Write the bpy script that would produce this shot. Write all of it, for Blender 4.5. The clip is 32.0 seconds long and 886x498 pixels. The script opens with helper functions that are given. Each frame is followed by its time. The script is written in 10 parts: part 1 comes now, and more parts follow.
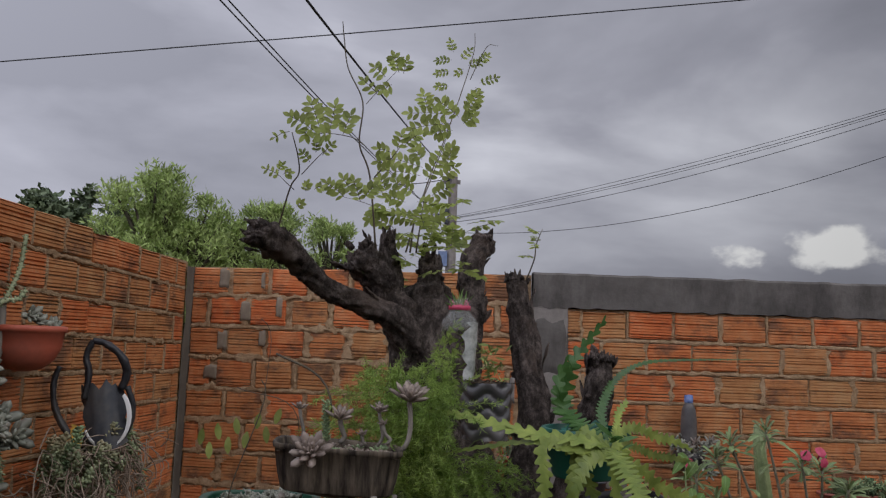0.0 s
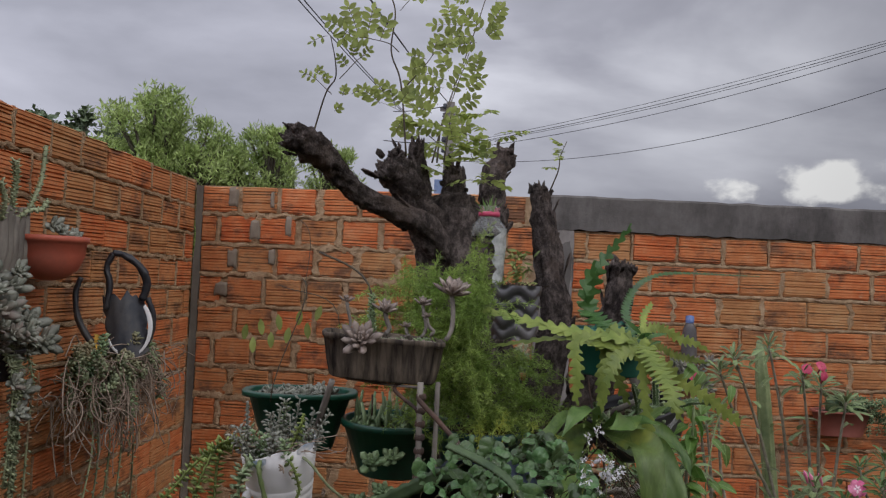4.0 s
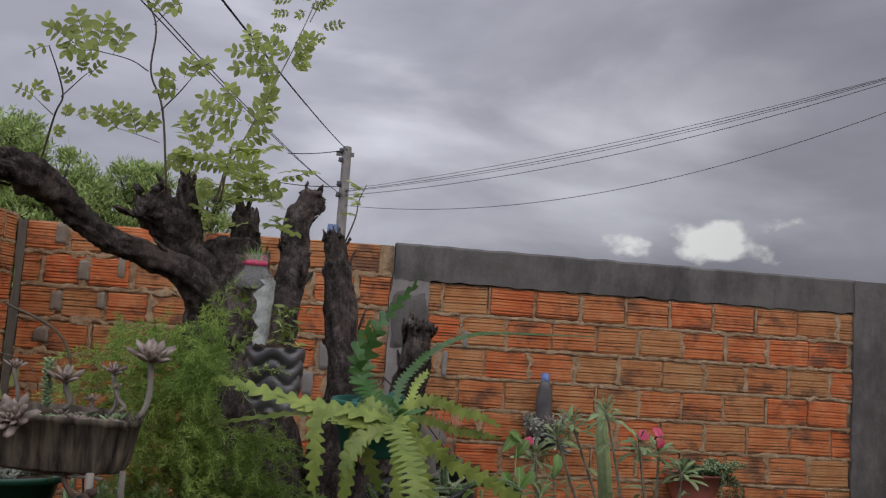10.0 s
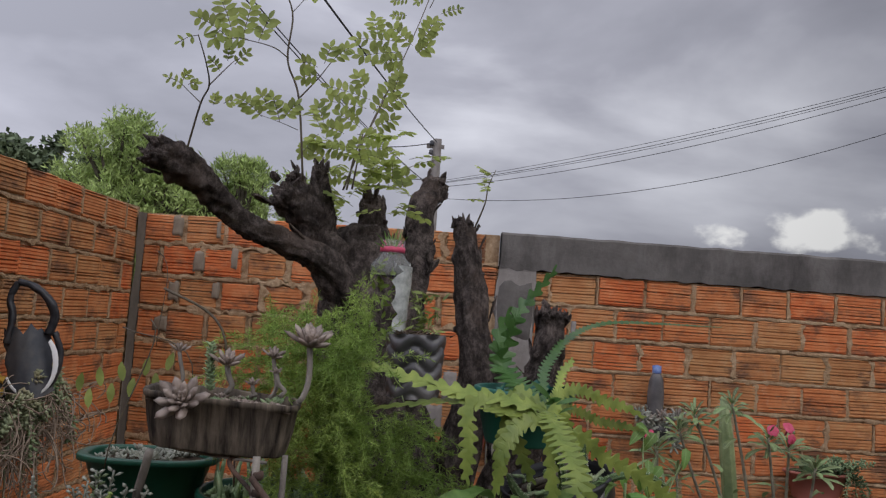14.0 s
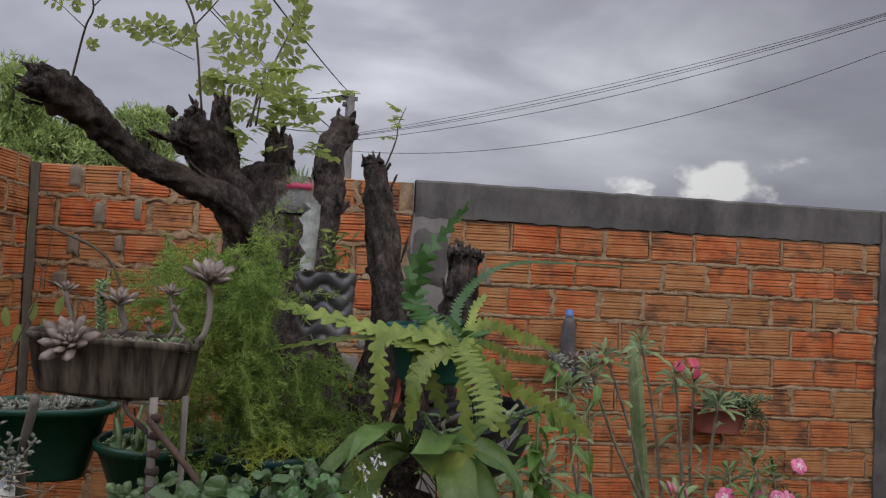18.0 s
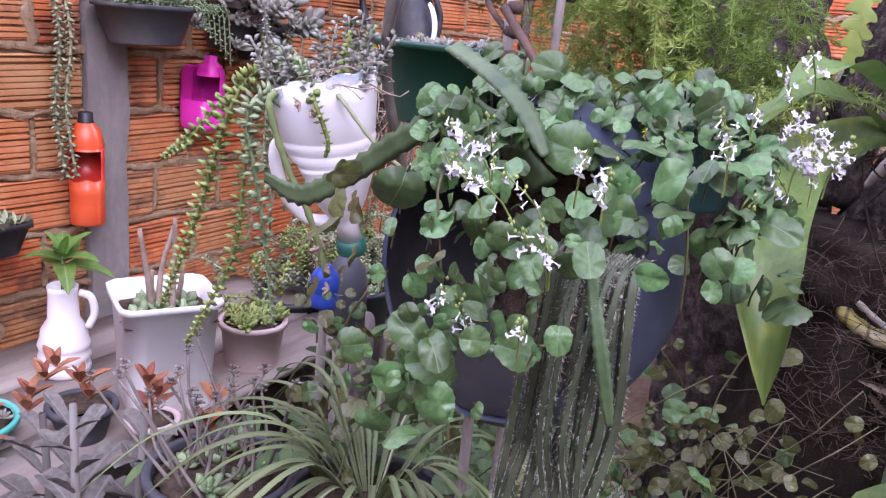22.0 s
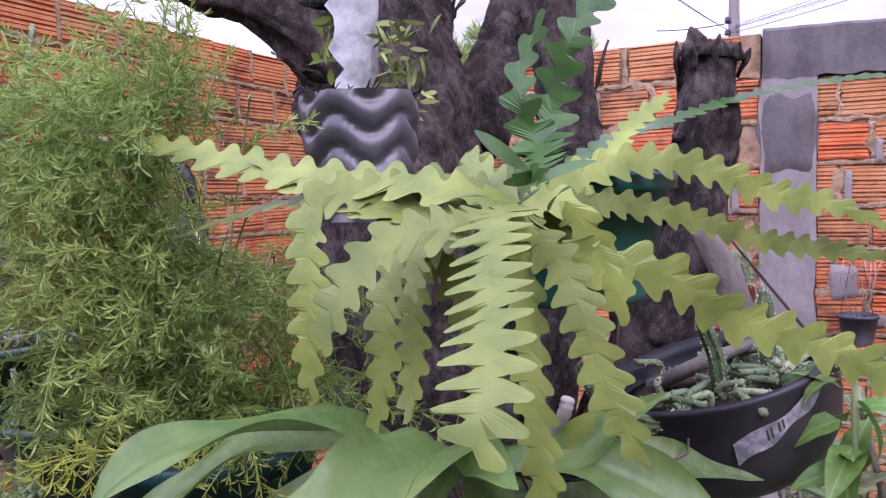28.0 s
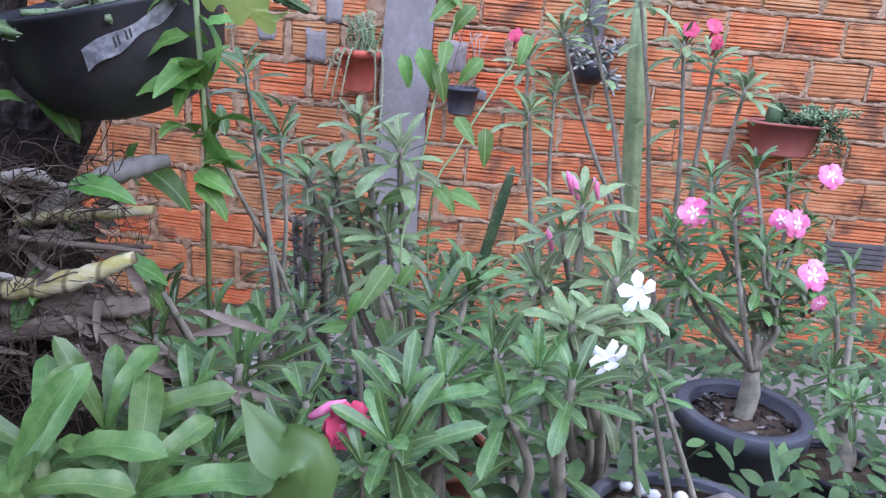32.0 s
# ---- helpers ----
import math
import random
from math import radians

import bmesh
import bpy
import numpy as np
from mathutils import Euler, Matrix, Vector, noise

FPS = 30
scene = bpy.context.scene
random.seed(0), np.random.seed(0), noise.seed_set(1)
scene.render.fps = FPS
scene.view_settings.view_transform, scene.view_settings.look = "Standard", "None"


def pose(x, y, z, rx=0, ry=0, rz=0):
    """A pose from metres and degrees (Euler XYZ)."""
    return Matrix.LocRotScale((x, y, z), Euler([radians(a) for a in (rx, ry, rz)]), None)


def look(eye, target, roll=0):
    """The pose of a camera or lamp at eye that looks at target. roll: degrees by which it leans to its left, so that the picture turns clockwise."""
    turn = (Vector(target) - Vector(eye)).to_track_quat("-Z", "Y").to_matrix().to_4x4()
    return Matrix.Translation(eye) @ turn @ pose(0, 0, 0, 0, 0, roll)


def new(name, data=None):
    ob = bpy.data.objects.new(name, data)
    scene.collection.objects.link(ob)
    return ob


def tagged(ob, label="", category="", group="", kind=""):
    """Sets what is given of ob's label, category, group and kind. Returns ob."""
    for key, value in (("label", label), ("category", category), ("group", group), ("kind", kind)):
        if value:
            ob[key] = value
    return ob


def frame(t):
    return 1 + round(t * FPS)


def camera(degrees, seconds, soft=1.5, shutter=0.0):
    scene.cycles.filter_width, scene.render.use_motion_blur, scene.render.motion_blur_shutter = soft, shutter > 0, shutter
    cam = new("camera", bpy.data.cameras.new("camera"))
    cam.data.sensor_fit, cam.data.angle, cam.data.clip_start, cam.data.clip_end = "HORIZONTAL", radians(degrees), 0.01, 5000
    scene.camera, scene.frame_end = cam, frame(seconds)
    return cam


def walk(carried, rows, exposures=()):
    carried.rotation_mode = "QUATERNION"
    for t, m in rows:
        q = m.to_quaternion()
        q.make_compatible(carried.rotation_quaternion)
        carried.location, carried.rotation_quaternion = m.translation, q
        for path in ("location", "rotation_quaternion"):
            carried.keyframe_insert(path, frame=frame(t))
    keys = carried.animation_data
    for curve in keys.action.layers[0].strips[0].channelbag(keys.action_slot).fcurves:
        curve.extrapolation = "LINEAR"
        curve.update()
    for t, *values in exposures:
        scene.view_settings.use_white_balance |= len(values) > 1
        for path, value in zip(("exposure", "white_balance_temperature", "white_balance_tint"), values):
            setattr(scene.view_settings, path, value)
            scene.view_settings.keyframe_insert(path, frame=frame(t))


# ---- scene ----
cam = camera(57.44, 32.0, soft=1.25)
# seconds, eye x, y, z, turn about x, y, z in degrees
PATH = [
    (0, -0.011, 0.134, 1.800, 96.62, -1.97, -0.12),
    (0.5, -0.045, 0.150, 1.793, 97.23, -0.12, -0.84),
    (1, -0.079, 0.150, 1.772, 96.50, -1.20, -1.78),
    (1.5, -0.082, 0.126, 1.757, 94.14, -2.32, -2.54),
    (2, -0.086, 0.102, 1.754, 92.54, -3.32, -0.94),
    (2.5, -0.086, 0.102, 1.743, 90.64, -2.24, -1.48),
    (4.5, -0.097, 0.084, 1.738, 91.89, -3.21, 0.27),
    (5, -0.101, 0.076, 1.729, 89.92, -4.87, 2.30),
    (5.5, -0.107, 0.074, 1.717, 88.19, -5.71, 2.85),
    (6, -0.104, 0.074, 1.711, 86.38, -5.05, 3.17),
    (6.5, -0.099, 0.089, 1.732, 87.56, -3.11, 0.26),
    (7, -0.093, 0.083, 1.760, 90.44, -3.02, -2.60),
    (7.5, -0.079, 0.089, 1.786, 92.10, -1.08, -6.36),
    (8, -0.062, 0.117, 1.784, 91.73, -3.34, -4.31),
    (8.5, 0.025, 0.157, 1.788, 93.14, -4.71, -0.12),
    (9, 0.151, 0.226, 1.804, 97.57, -4.70, -5.93),
    (9.5, 0.212, 0.275, 1.787, 95.11, -4.21, -5.74),
    (10, 0.190, 0.299, 1.782, 95.41, -3.95, -7.64),
    (10.5, 0.131, 0.310, 1.765, 93.78, -3.18, -3.69),
    (11, 0.113, 0.323, 1.752, 92.63, -4.11, -4.13),
    (11.5, 0.096, 0.326, 1.751, 94.23, -6.11, -2.92),
    (12, 0.090, 0.326, 1.756, 94.77, -5.36, -2.56),
    (12.5, 0.076, 0.311, 1.758, 94.18, -5.30, 0.70),
    (13, 0.071, 0.337, 1.758, 93.49, -4.69, 1.22),
    (13.5, 0.088, 0.346, 1.764, 94.14, -4.56, -1.10),
    (15.5, 0.100, 0.342, 1.767, 94.77, -3.46, -1.83),
    (16, 0.111, 0.343, 1.779, 95.98, -2.55, -3.42),
    (16.5, 0.122, 0.344, 1.781, 96.24, -1.68, -4.78),
    (17, 0.123, 0.328, 1.788, 97.84, -2.18, -5.92),
    (17.5, 0.127, 0.346, 1.776, 95.40, -2.25, -7.71),
    (18, 0.109, 0.386, 1.734, 91.57, -2.99, -7.34),
    (18.5, 0.077, 0.401, 1.688, 88.63, -3.33, -5.36),
    (19, 0.062, 0.405, 1.639, 85.09, -3.40, -5.13),
    (19.5, 0.059, 0.416, 1.607, 82.11, -3.96, -6.14),
    (20, 0.060, 0.430, 1.605, 81.33, -3.53, -1.75),
    (20.5, 0.096, 0.457, 1.610, 79.99, -5.12, 9.76),
    (21, 0.202, 0.513, 1.580, 75.47, -8.71, 18.12),
    (21.5, 0.224, 0.596, 1.568, 76.53, -6.56, 20.40),
    (22, 0.204, 0.702, 1.521, 73.99, -5.65, 27.99),
    (22.5, 0.219, 0.764, 1.512, 69.66, -5.19, 34.83),
    (23, 0.224, 0.787, 1.535, 72.26, -4.62, 34.28),
    (23.5, 0.220, 0.800, 1.544, 73.68, -3.73, 32.34),
    (24, 0.235, 0.810, 1.542, 73.86, -5.34, 26.79),
    (24.5, 0.251, 0.817, 1.554, 74.91, -5.44, 25.75),
    (25, 0.318, 0.822, 1.562, 75.89, -6.46, 26.18),
    (25.5, 0.397, 0.891, 1.548, 73.15, -5.84, 25.41),
    (26, 0.404, 1.028, 1.547, 75.76, -6.35, 26.36),
    (26.5, 0.398, 1.125, 1.578, 78.93, -4.00, 26.50),
    (28.5, 0.428, 1.165, 1.636, 86.13, 2.29, 19.69),
    (29, 0.441, 1.152, 1.592, 81.77, -2.80, 17.37),
    (29.5, 0.527, 1.164, 1.580, 79.84, -2.92, 13.74),
    (30, 0.613, 1.146, 1.542, 77.34, -4.07, 10.83),
    (30.5, 0.683, 1.148, 1.518, 75.54, -4.97, 4.29),
    (31, 0.720, 1.127, 1.511, 76.79, -5.19, 1.79),
    (31.5, 0.737, 1.119, 1.489, 74.82, -6.83, 3.40),
    (32, 0.752, 1.140, 1.482, 72.23, -5.08, 0.83),
]
EXPOSURES = [
    (0, -0.52, 6500, 10),
    (2, -0.42, 6500, 10),
    (4.5, -0.22, 6500, 10),
    (5, -0.08, 6500, 10),
    (6, 0.36, 6500, 10),
    (7, 0.10, 6500, 10),
    (8, -0.36, 6500, 10),
    (9, -0.45, 6500, 10),
    (11, -0.27, 6500, 10),
    (12, -0.33, 6500, 10),
    (13.5, -0.28, 6500, 10),
    (16, -0.42, 6500, 10),
    (17, -0.58, 6500, 10),
    (18, -0.32, 6500, 10),
    (19, 0.28, 6550, 12),
    (20, 1.05, 5700, 27),
    (22, 1.44, 5780, 37),
    (26, 1.52, 5850, 56),
    (28.5, 0.96, 5650, 35),
    (30, 1.10, 5150, 20),
    (32, 1.20, 5100, 20),
]
walk(cam, [(t, pose(x, y, z, rx, ry, rz)) for t, x, y, z, rx, ry, rz in PATH], EXPOSURES)
BREAK = (0.442, 0.889, 0.116)
SUN, SOUTH = 1.1, 2.4


# ---------------------------------------------------------------- sky and light
world = bpy.data.worlds.new("sky")
scene.world = world
world.use_nodes = True
wn, wl = world.node_tree.nodes, world.node_tree.links
wn.clear()

sky = wn.new("ShaderNodeTexSky")
sky.sky_type = "NISHITA"
sky.sun_disc = False
sky.sun_elevation, sky.sun_rotation = radians(45), radians(126)
w_out = wn.new("ShaderNodeOutputWorld")
w_co = wn.new("ShaderNodeTexCoord")
w_sep = wn.new("ShaderNodeSeparateXYZ")
wl.new(w_co.outputs["Generated"], w_sep.inputs[0])
# clouds: flattened noise, two layers
w_map = wn.new("ShaderNodeMapping")
w_map.inputs["Scale"].default_value = (1.0, 1.0, 2.6)
w_map.inputs["Location"].default_value = (0.35, 0.2, 0.9)
wl.new(w_co.outputs["Generated"], w_map.inputs[0])
w_n1 = wn.new("ShaderNodeTexNoise")
w_n1.inputs["Scale"].default_value, w_n1.inputs["Detail"].default_value = 2.1, 6
w_n1.inputs["Roughness"].default_value, w_n1.inputs["Distortion"].default_value = 0.5, 0.25
wl.new(w_map.outputs[0], w_n1.inputs["Vector"])
w_ramp = wn.new("ShaderNodeValToRGB")
wl.new(w_n1.outputs[0], w_ramp.inputs[0])
cr = w_ramp.color_ramp
cr.elements[0].position, cr.elements[0].color = 0.36, (0.235, 0.24, 0.285, 1)
cr.elements[1].position, cr.elements[1].color = 0.70, (0.62, 0.63, 0.70, 1)
e = cr.elements.new(0.52)
e.color = (0.35, 0.355, 0.415, 1)
# a brighter break low in the north-east, where the cloud thins
w_dif = wn.new("ShaderNodeVectorMath")
w_dif.operation = "SUBTRACT"
w_dif.inputs[1].default_value = BREAK
wl.new(w_co.outputs["Generated"], w_dif.inputs[0])
w_flat = wn.new("ShaderNodeVectorMath")
w_flat.operation = "MULTIPLY"
w_flat.inputs[1].default_value = (1.0, 1.0, 2.1)
wl.new(w_dif.outputs[0], w_flat.inputs[0])
w_len = wn.new("ShaderNodeVectorMath")
w_len.operation = "LENGTH"
wl.new(w_flat.outputs[0], w_len.inputs[0])
w_br = wn.new("ShaderNodeMapRange")
w_br.inputs["From Min"].default_value, w_br.inputs["From Max"].default_value = 0.15, 0.0
wl.new(w_len.outputs["Value"], w_br.inputs["Value"])
w_n2 = wn.new("ShaderNodeTexNoise")
w_n2.inputs["Scale"].default_value, w_n2.inputs["Detail"].default_value = 13, 7
w_n2.inputs["Distortion"].default_value = 0.0
w_map2 = wn.new("ShaderNodeMapping")
w_map2.inputs["Scale"].default_value = (1.0, 1.0, 1.5)
w_map2.inputs["Location"].default_value = (0.1, 0.4, 0.3)
wl.new(w_co.outputs["Generated"], w_map2.inputs[0])
wl.new(w_map2.outputs[0], w_n2.inputs["Vector"])
w_amp = wn.new("ShaderNodeMath")
w_amp.operation = "MULTIPLY_ADD"
w_amp.inputs[1].default_value, w_amp.inputs[2].default_value = 2.2, -1.1
wl.new(w_n2.outputs[0], w_amp.inputs[0])
w_sum = wn.new("ShaderNodeMath")
w_sum.operation = "ADD"
wl.new(w_br.outputs[0], w_sum.inputs[0])
wl.new(w_amp.outputs[0], w_sum.inputs[1])
w_mul = wn.new("ShaderNodeMapRange")
w_mul.inputs["From Min"].default_value, w_mul.inputs["From Max"].default_value = 0.50, 0.78
w_mul.interpolation_type = "SMOOTHSTEP"
wl.new(w_sum.outputs[0], w_mul.inputs["Value"])
w_mix1 = wn.new("ShaderNodeMixRGB")
wl.new(w_mul.outputs[0], w_mix1.inputs[0])
wl.new(w_ramp.outputs[0], w_mix1.inputs[1])
w_mix1.inputs[2].default_value = (0.98, 0.98, 0.98, 1)
# the cloud is thinner and brighter to the south and overhead
w_south = wn.new("ShaderNodeMapRange")
w_south.inputs["From Min"].default_value, w_south.inputs["From Max"].default_value = 0.55, -0.5
w_south.inputs["To Min"].default_value, w_south.inputs["To Max"].default_value = 1.0, SOUTH
w_south.interpolation_type = "SMOOTHSTEP"
wl.new(w_sep.outputs[1], w_south.inputs["Value"])
w_gain = wn.new("ShaderNodeVectorMath")
w_gain.operation = "SCALE"
wl.new(w_mix1.outputs[0], w_gain.inputs[0])
w_west = wn.new("ShaderNodeMapRange")
w_west.inputs["From Min"].default_value, w_west.inputs["From Max"].default_value = 0.45, -0.55
w_west.inputs["To Min"].default_value, w_west.inputs["To Max"].default_value = 1.0, 2.35
wl.new(w_sep.outputs[0], w_west.inputs["Value"])
w_sw = wn.new("ShaderNodeMath")
w_sw.operation = "MULTIPLY"
wl.new(w_south.outputs[0], w_sw.inputs[0])
wl.new(w_west.outputs[0], w_sw.inputs[1])
# the cloud is heavier towards the horizon
w_up = wn.new("ShaderNodeMapRange")
w_up.inputs["From Min"].default_value, w_up.inputs["From Max"].default_value = 0.04, 0.5
w_up.inputs["To Min"].default_value, w_up.inputs["To Max"].default_value = 0.80, 1.16
wl.new(w_sep.outputs[2], w_up.inputs["Value"])
w_all = wn.new("ShaderNodeMath")
w_all.operation = "MULTIPLY"
wl.new(w_sw.outputs[0], w_all.inputs[0])
wl.new(w_up.outputs[0], w_all.inputs[1])
wl.new(w_all.outputs[0], w_gain.inputs["Scale"])
w_bgc = wn.new("ShaderNodeBackground")
wl.new(w_gain.outputs[0], w_bgc.inputs[0])
w_bgc.inputs[1].default_value = 1.0
w_bgs = wn.new("ShaderNodeBackground")
wl.new(sky.outputs[0], w_bgs.inputs[0])
w_bgs.inputs[1].default_value = 0.05
w_ms = wn.new("ShaderNodeMixShader")
w_ms.inputs[0].default_value = 0.94
wl.new(w_bgs.outputs[0], w_ms.inputs[1])
wl.new(w_bgc.outputs[0], w_ms.inputs[2])
wl.new(w_ms.outputs[0], w_out.inputs[0])

sun_data = bpy.data.lights.new("sun", "SUN")
sun_data.energy, sun_data.angle, sun_data.color = SUN, radians(40), (1.0, 0.97, 0.92)
sun = new("sun", sun_data)
sun.matrix_world = look((0, 0, 0), (-0.60, 0.44, -0.68))

# ---------------------------------------------------------------- materials


class Mat:
    """Small builder for node materials."""

    def __init__(self, name, rough=0.8, spec=0.3, world=False):
        self.m = bpy.data.materials.new(name)
        self.m.use_nodes = True
        self.n, self.l = self.m.node_tree.nodes, self.m.node_tree.links
        self.b = self.n["Principled BSDF"]
        self.b.inputs["Roughness"].default_value = rough
        self.b.inputs["Specular IOR Level"].default_value = spec
        self.co = self.n.new("ShaderNodeNewGeometry").outputs["Position"] if world else self.n.new("ShaderNodeTexCoord").outputs["Object"]

    def noise(self, scale, detail=4, rough=0.6, stretch=None, dist=0.0):
        n = self.n.new("ShaderNodeTexNoise")
        n.inputs["Scale"].default_value, n.inputs["Detail"].default_value = scale, detail
        n.inputs["Roughness"].default_value, n.inputs["Distortion"].default_value = rough, dist
        src = self.co
        if stretch:
            mp = self.n.new("ShaderNodeMapping")
            mp.inputs["Scale"].default_value = stretch
            self.l.new(src, mp.inputs[0])
            src = mp.outputs[0]
        self.l.new(src, n.inputs["Vector"])
        return n.outputs[0]

    def ramp(self, fac, stops):
        r = self.n.new("ShaderNodeValToRGB")
        c = r.color_ramp
        while len(c.elements) < len(stops):
            c.elements.new(0.5)
        for el, (p, col) in zip(c.elements, stops):
            el.position, el.color = p, (*col, 1)
        self.l.new(fac, r.inputs[0])
        return r.outputs[0]

    def mix(self, fac, a, b, mode="MIX"):
        x = self.n.new("ShaderNodeMixRGB")
        x.blend_type = mode
        for s, v in zip(x.inputs, (fac, a, b)):
            if hasattr(v, "is_output"):
                self.l.new(v, s)
            elif isinstance(v, (int, float)):
                s.default_value = v
            else:
                s.default_value = (*v, 1)
        return x.outputs[0]

    def maprange(self, v, a, b, c=0.0, d=1.0):
        x = self.n.new("ShaderNodeMapRange")
        for k, q in zip(("From Min", "From Max", "To Min", "To Max"), (a, b, c, d)):
            x.inputs[k].default_value = q
        self.l.new(v, x.inputs["Value"])
        return x.outputs[0]

    def rand(self):
        return self.n.new("ShaderNodeObjectInfo").outputs["Random"]

    def island(self):
        return self.n.new("ShaderNodeNewGeometry").outputs["Random Per Island"]

    def colour(self, c):
        if hasattr(c, "is_output"):
            self.l.new(c, self.b.inputs["Base Color"])
        else:
            self.b.inputs["Base Color"].default_value = (*c, 1)
        return self

    def bump(self, h, strength=0.4, dist=0.004):
        x = self.n.new("ShaderNodeBump")
        x.inputs["Strength"].default_value, x.inputs["Distance"].default_value = strength, dist
        self.l.new(h, x.inputs["Height"])
        self.l.new(x.outputs[0], self.b.inputs["Normal"])
        return self

    def hsv(self, col, hue=0.5, sat=1.0, val=1.0):
        x = self.n.new("ShaderNodeHueSaturation")
        for k, v in (("Hue", hue), ("Saturation", sat), ("Value", val), ("Color", col)):
            if hasattr(v, "is_output"):
                self.l.new(v, x.inputs[k])
            elif k == "Color":
                x.inputs[k].default_value = (*v, 1)
            else:
                x.inputs[k].default_value = v
        return x.outputs[0]


def leaf_mat(name, dark, light, rough=0.45, per="object", tip=None, grain=25.0, trans=0.0, vary=0.25, spec=0.35):
    """Leaf: mottled green, varied leaf by leaf, a little translucent."""
    k = Mat(name, rough, spec)
    c = k.ramp(k.noise(grain, 3), [(0.3, dark), (0.7, light)])
    r = k.rand()
    if per != "object":  # leaf by leaf, whether joined or single
        add, fr = k.n.new("ShaderNodeMath"), k.n.new("ShaderNodeMath")
        add.operation, fr.operation = "ADD", "FRACT"
        k.l.new(r, add.inputs[0])
        k.l.new(k.island(), add.inputs[1])
        k.l.new(add.outputs[0], fr.inputs[0])
        r = fr.outputs[0]
    c = k.hsv(c, 0.5, 1.0, k.maprange(r, 0, 1, 1 - vary, 1 + vary))
    if tip:
        c = k.mix(k.maprange(k.noise(grain * 0.35, 2), 0.55, 0.7), c, tip)
    k.colour(c).bump(k.noise(grain * 6, 2), 0.15, 0.002)
    if trans:
        t = k.n.new("ShaderNodeBsdfTranslucent")
        k.l.new(c, t.inputs[0])
        mx = k.n.new("ShaderNodeMixShader")
        mx.inputs[0].default_value = trans
        out = k.n["Material Output"]
        k.l.new(k.b.outputs[0], mx.inputs[1])
        k.l.new(t.outputs[0], mx.inputs[2])
        k.l.new(mx.outputs[0], out.inputs[0])
    return k.m


def plain_mat(name, a, b, rough=0.5, scale=14.0, bump=0.15, spec=0.4, metal=0.0, stretch=None, dirt=None):
    k = Mat(name, rough, spec)
    c = k.mix(k.maprange(k.noise(scale, 5, 0.65, stretch), 0.35, 0.7), a, b)
    if dirt:
        c = k.mix(k.maprange(k.noise(scale * 0.45, 6, 0.7, stretch), 0.5, 0.68), c, dirt)
    k.colour(c).bump(k.noise(scale * 8, 4), bump, 0.003)
    k.b.inputs["Metallic"].default_value = metal
    return k.m


# fired hollow block: orange clay, scorched and weathered patches
def brick_mat():
    k = Mat("fired_clay_block", 0.85, 0.2, True)
    base = k.ramp(k.noise(9, 6, 0.65), [(0.28, (0.37, 0.106, 0.042)), (0.5, (0.48, 0.163, 0.066)), (0.75, (0.53, 0.25, 0.12))])
    base = k.hsv(base, k.maprange(k.rand(), 0, 1, 0.494, 0.520), k.maprange(k.rand(), 0, 1, 1.05, 0.93), k.maprange(k.rand(), 0, 1, 1.22, 0.92))
    pale = k.maprange(k.noise(22, 6, 0.75), 0.56, 0.74, 0, 0.6)
    base = k.mix(pale, base, (0.50, 0.33, 0.20))
    soot = k.maprange(k.noise(4.2, 7, 0.72, (1, 1, 1.8)), 0.52, 0.63, 0, 0.8)
    base = k.mix(soot, base, (0.115, 0.066, 0.045))
    streak = k.maprange(k.noise(14, 6, 0.75, (0.5, 0.5, 2.4)), 0.58, 0.70, 0, 0.6)
    base = k.mix(streak, base, (0.19, 0.10, 0.06))
    k.colour(base).bump(k.noise(110, 5, 0.75), 0.6, 0.003)
    return k.m


def mortar_mat():
    k = Mat("lime_mortar", 0.95, 0.1, True)
    c = k.ramp(k.noise(22, 6, 0.7), [(0.3, (0.25, 0.155, 0.083)), (0.5, (0.42, 0.287, 0.17)), (0.72, (0.57, 0.42, 0.275))])
    c = k.mix(k.maprange(k.noise(5, 6, 0.7), 0.52, 0.68, 0, 0.6), c, (0.24, 0.14, 0.085))
    k.colour(c).bump(k.noise(75, 7, 0.8), 1.0, 0.014)
    return k.m


def concrete_mat(name, a, b, stain):
    k = Mat(name, 0.92, 0.15)
    c = k.mix(k.maprange(k.noise(6, 6, 0.7), 0.3, 0.7), a, b)
    c = k.mix(k.maprange(k.noise(2.0, 6, 0.75, (1, 1, 0.35)), 0.48, 0.66, 0, 0.8), c, stain)
    k.colour(c).bump(k.noise(45, 6, 0.7), 0.7, 0.006)
    return k.m


M_BRICK, M_MORTAR = brick_mat(), mortar_mat()
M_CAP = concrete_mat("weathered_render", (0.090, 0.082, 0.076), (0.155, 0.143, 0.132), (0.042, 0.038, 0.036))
M_PILLAR = concrete_mat("grey_concrete", (0.20, 0.182, 0.168), (0.30, 0.276, 0.255), (0.15, 0.13, 0.115))
M_DARKCONC = concrete_mat("dark_concrete", (0.10, 0.085, 0.07), (0.17, 0.15, 0.125), (0.06, 0.05, 0.042))

# ---------------------------------------------------------------- mesh tools


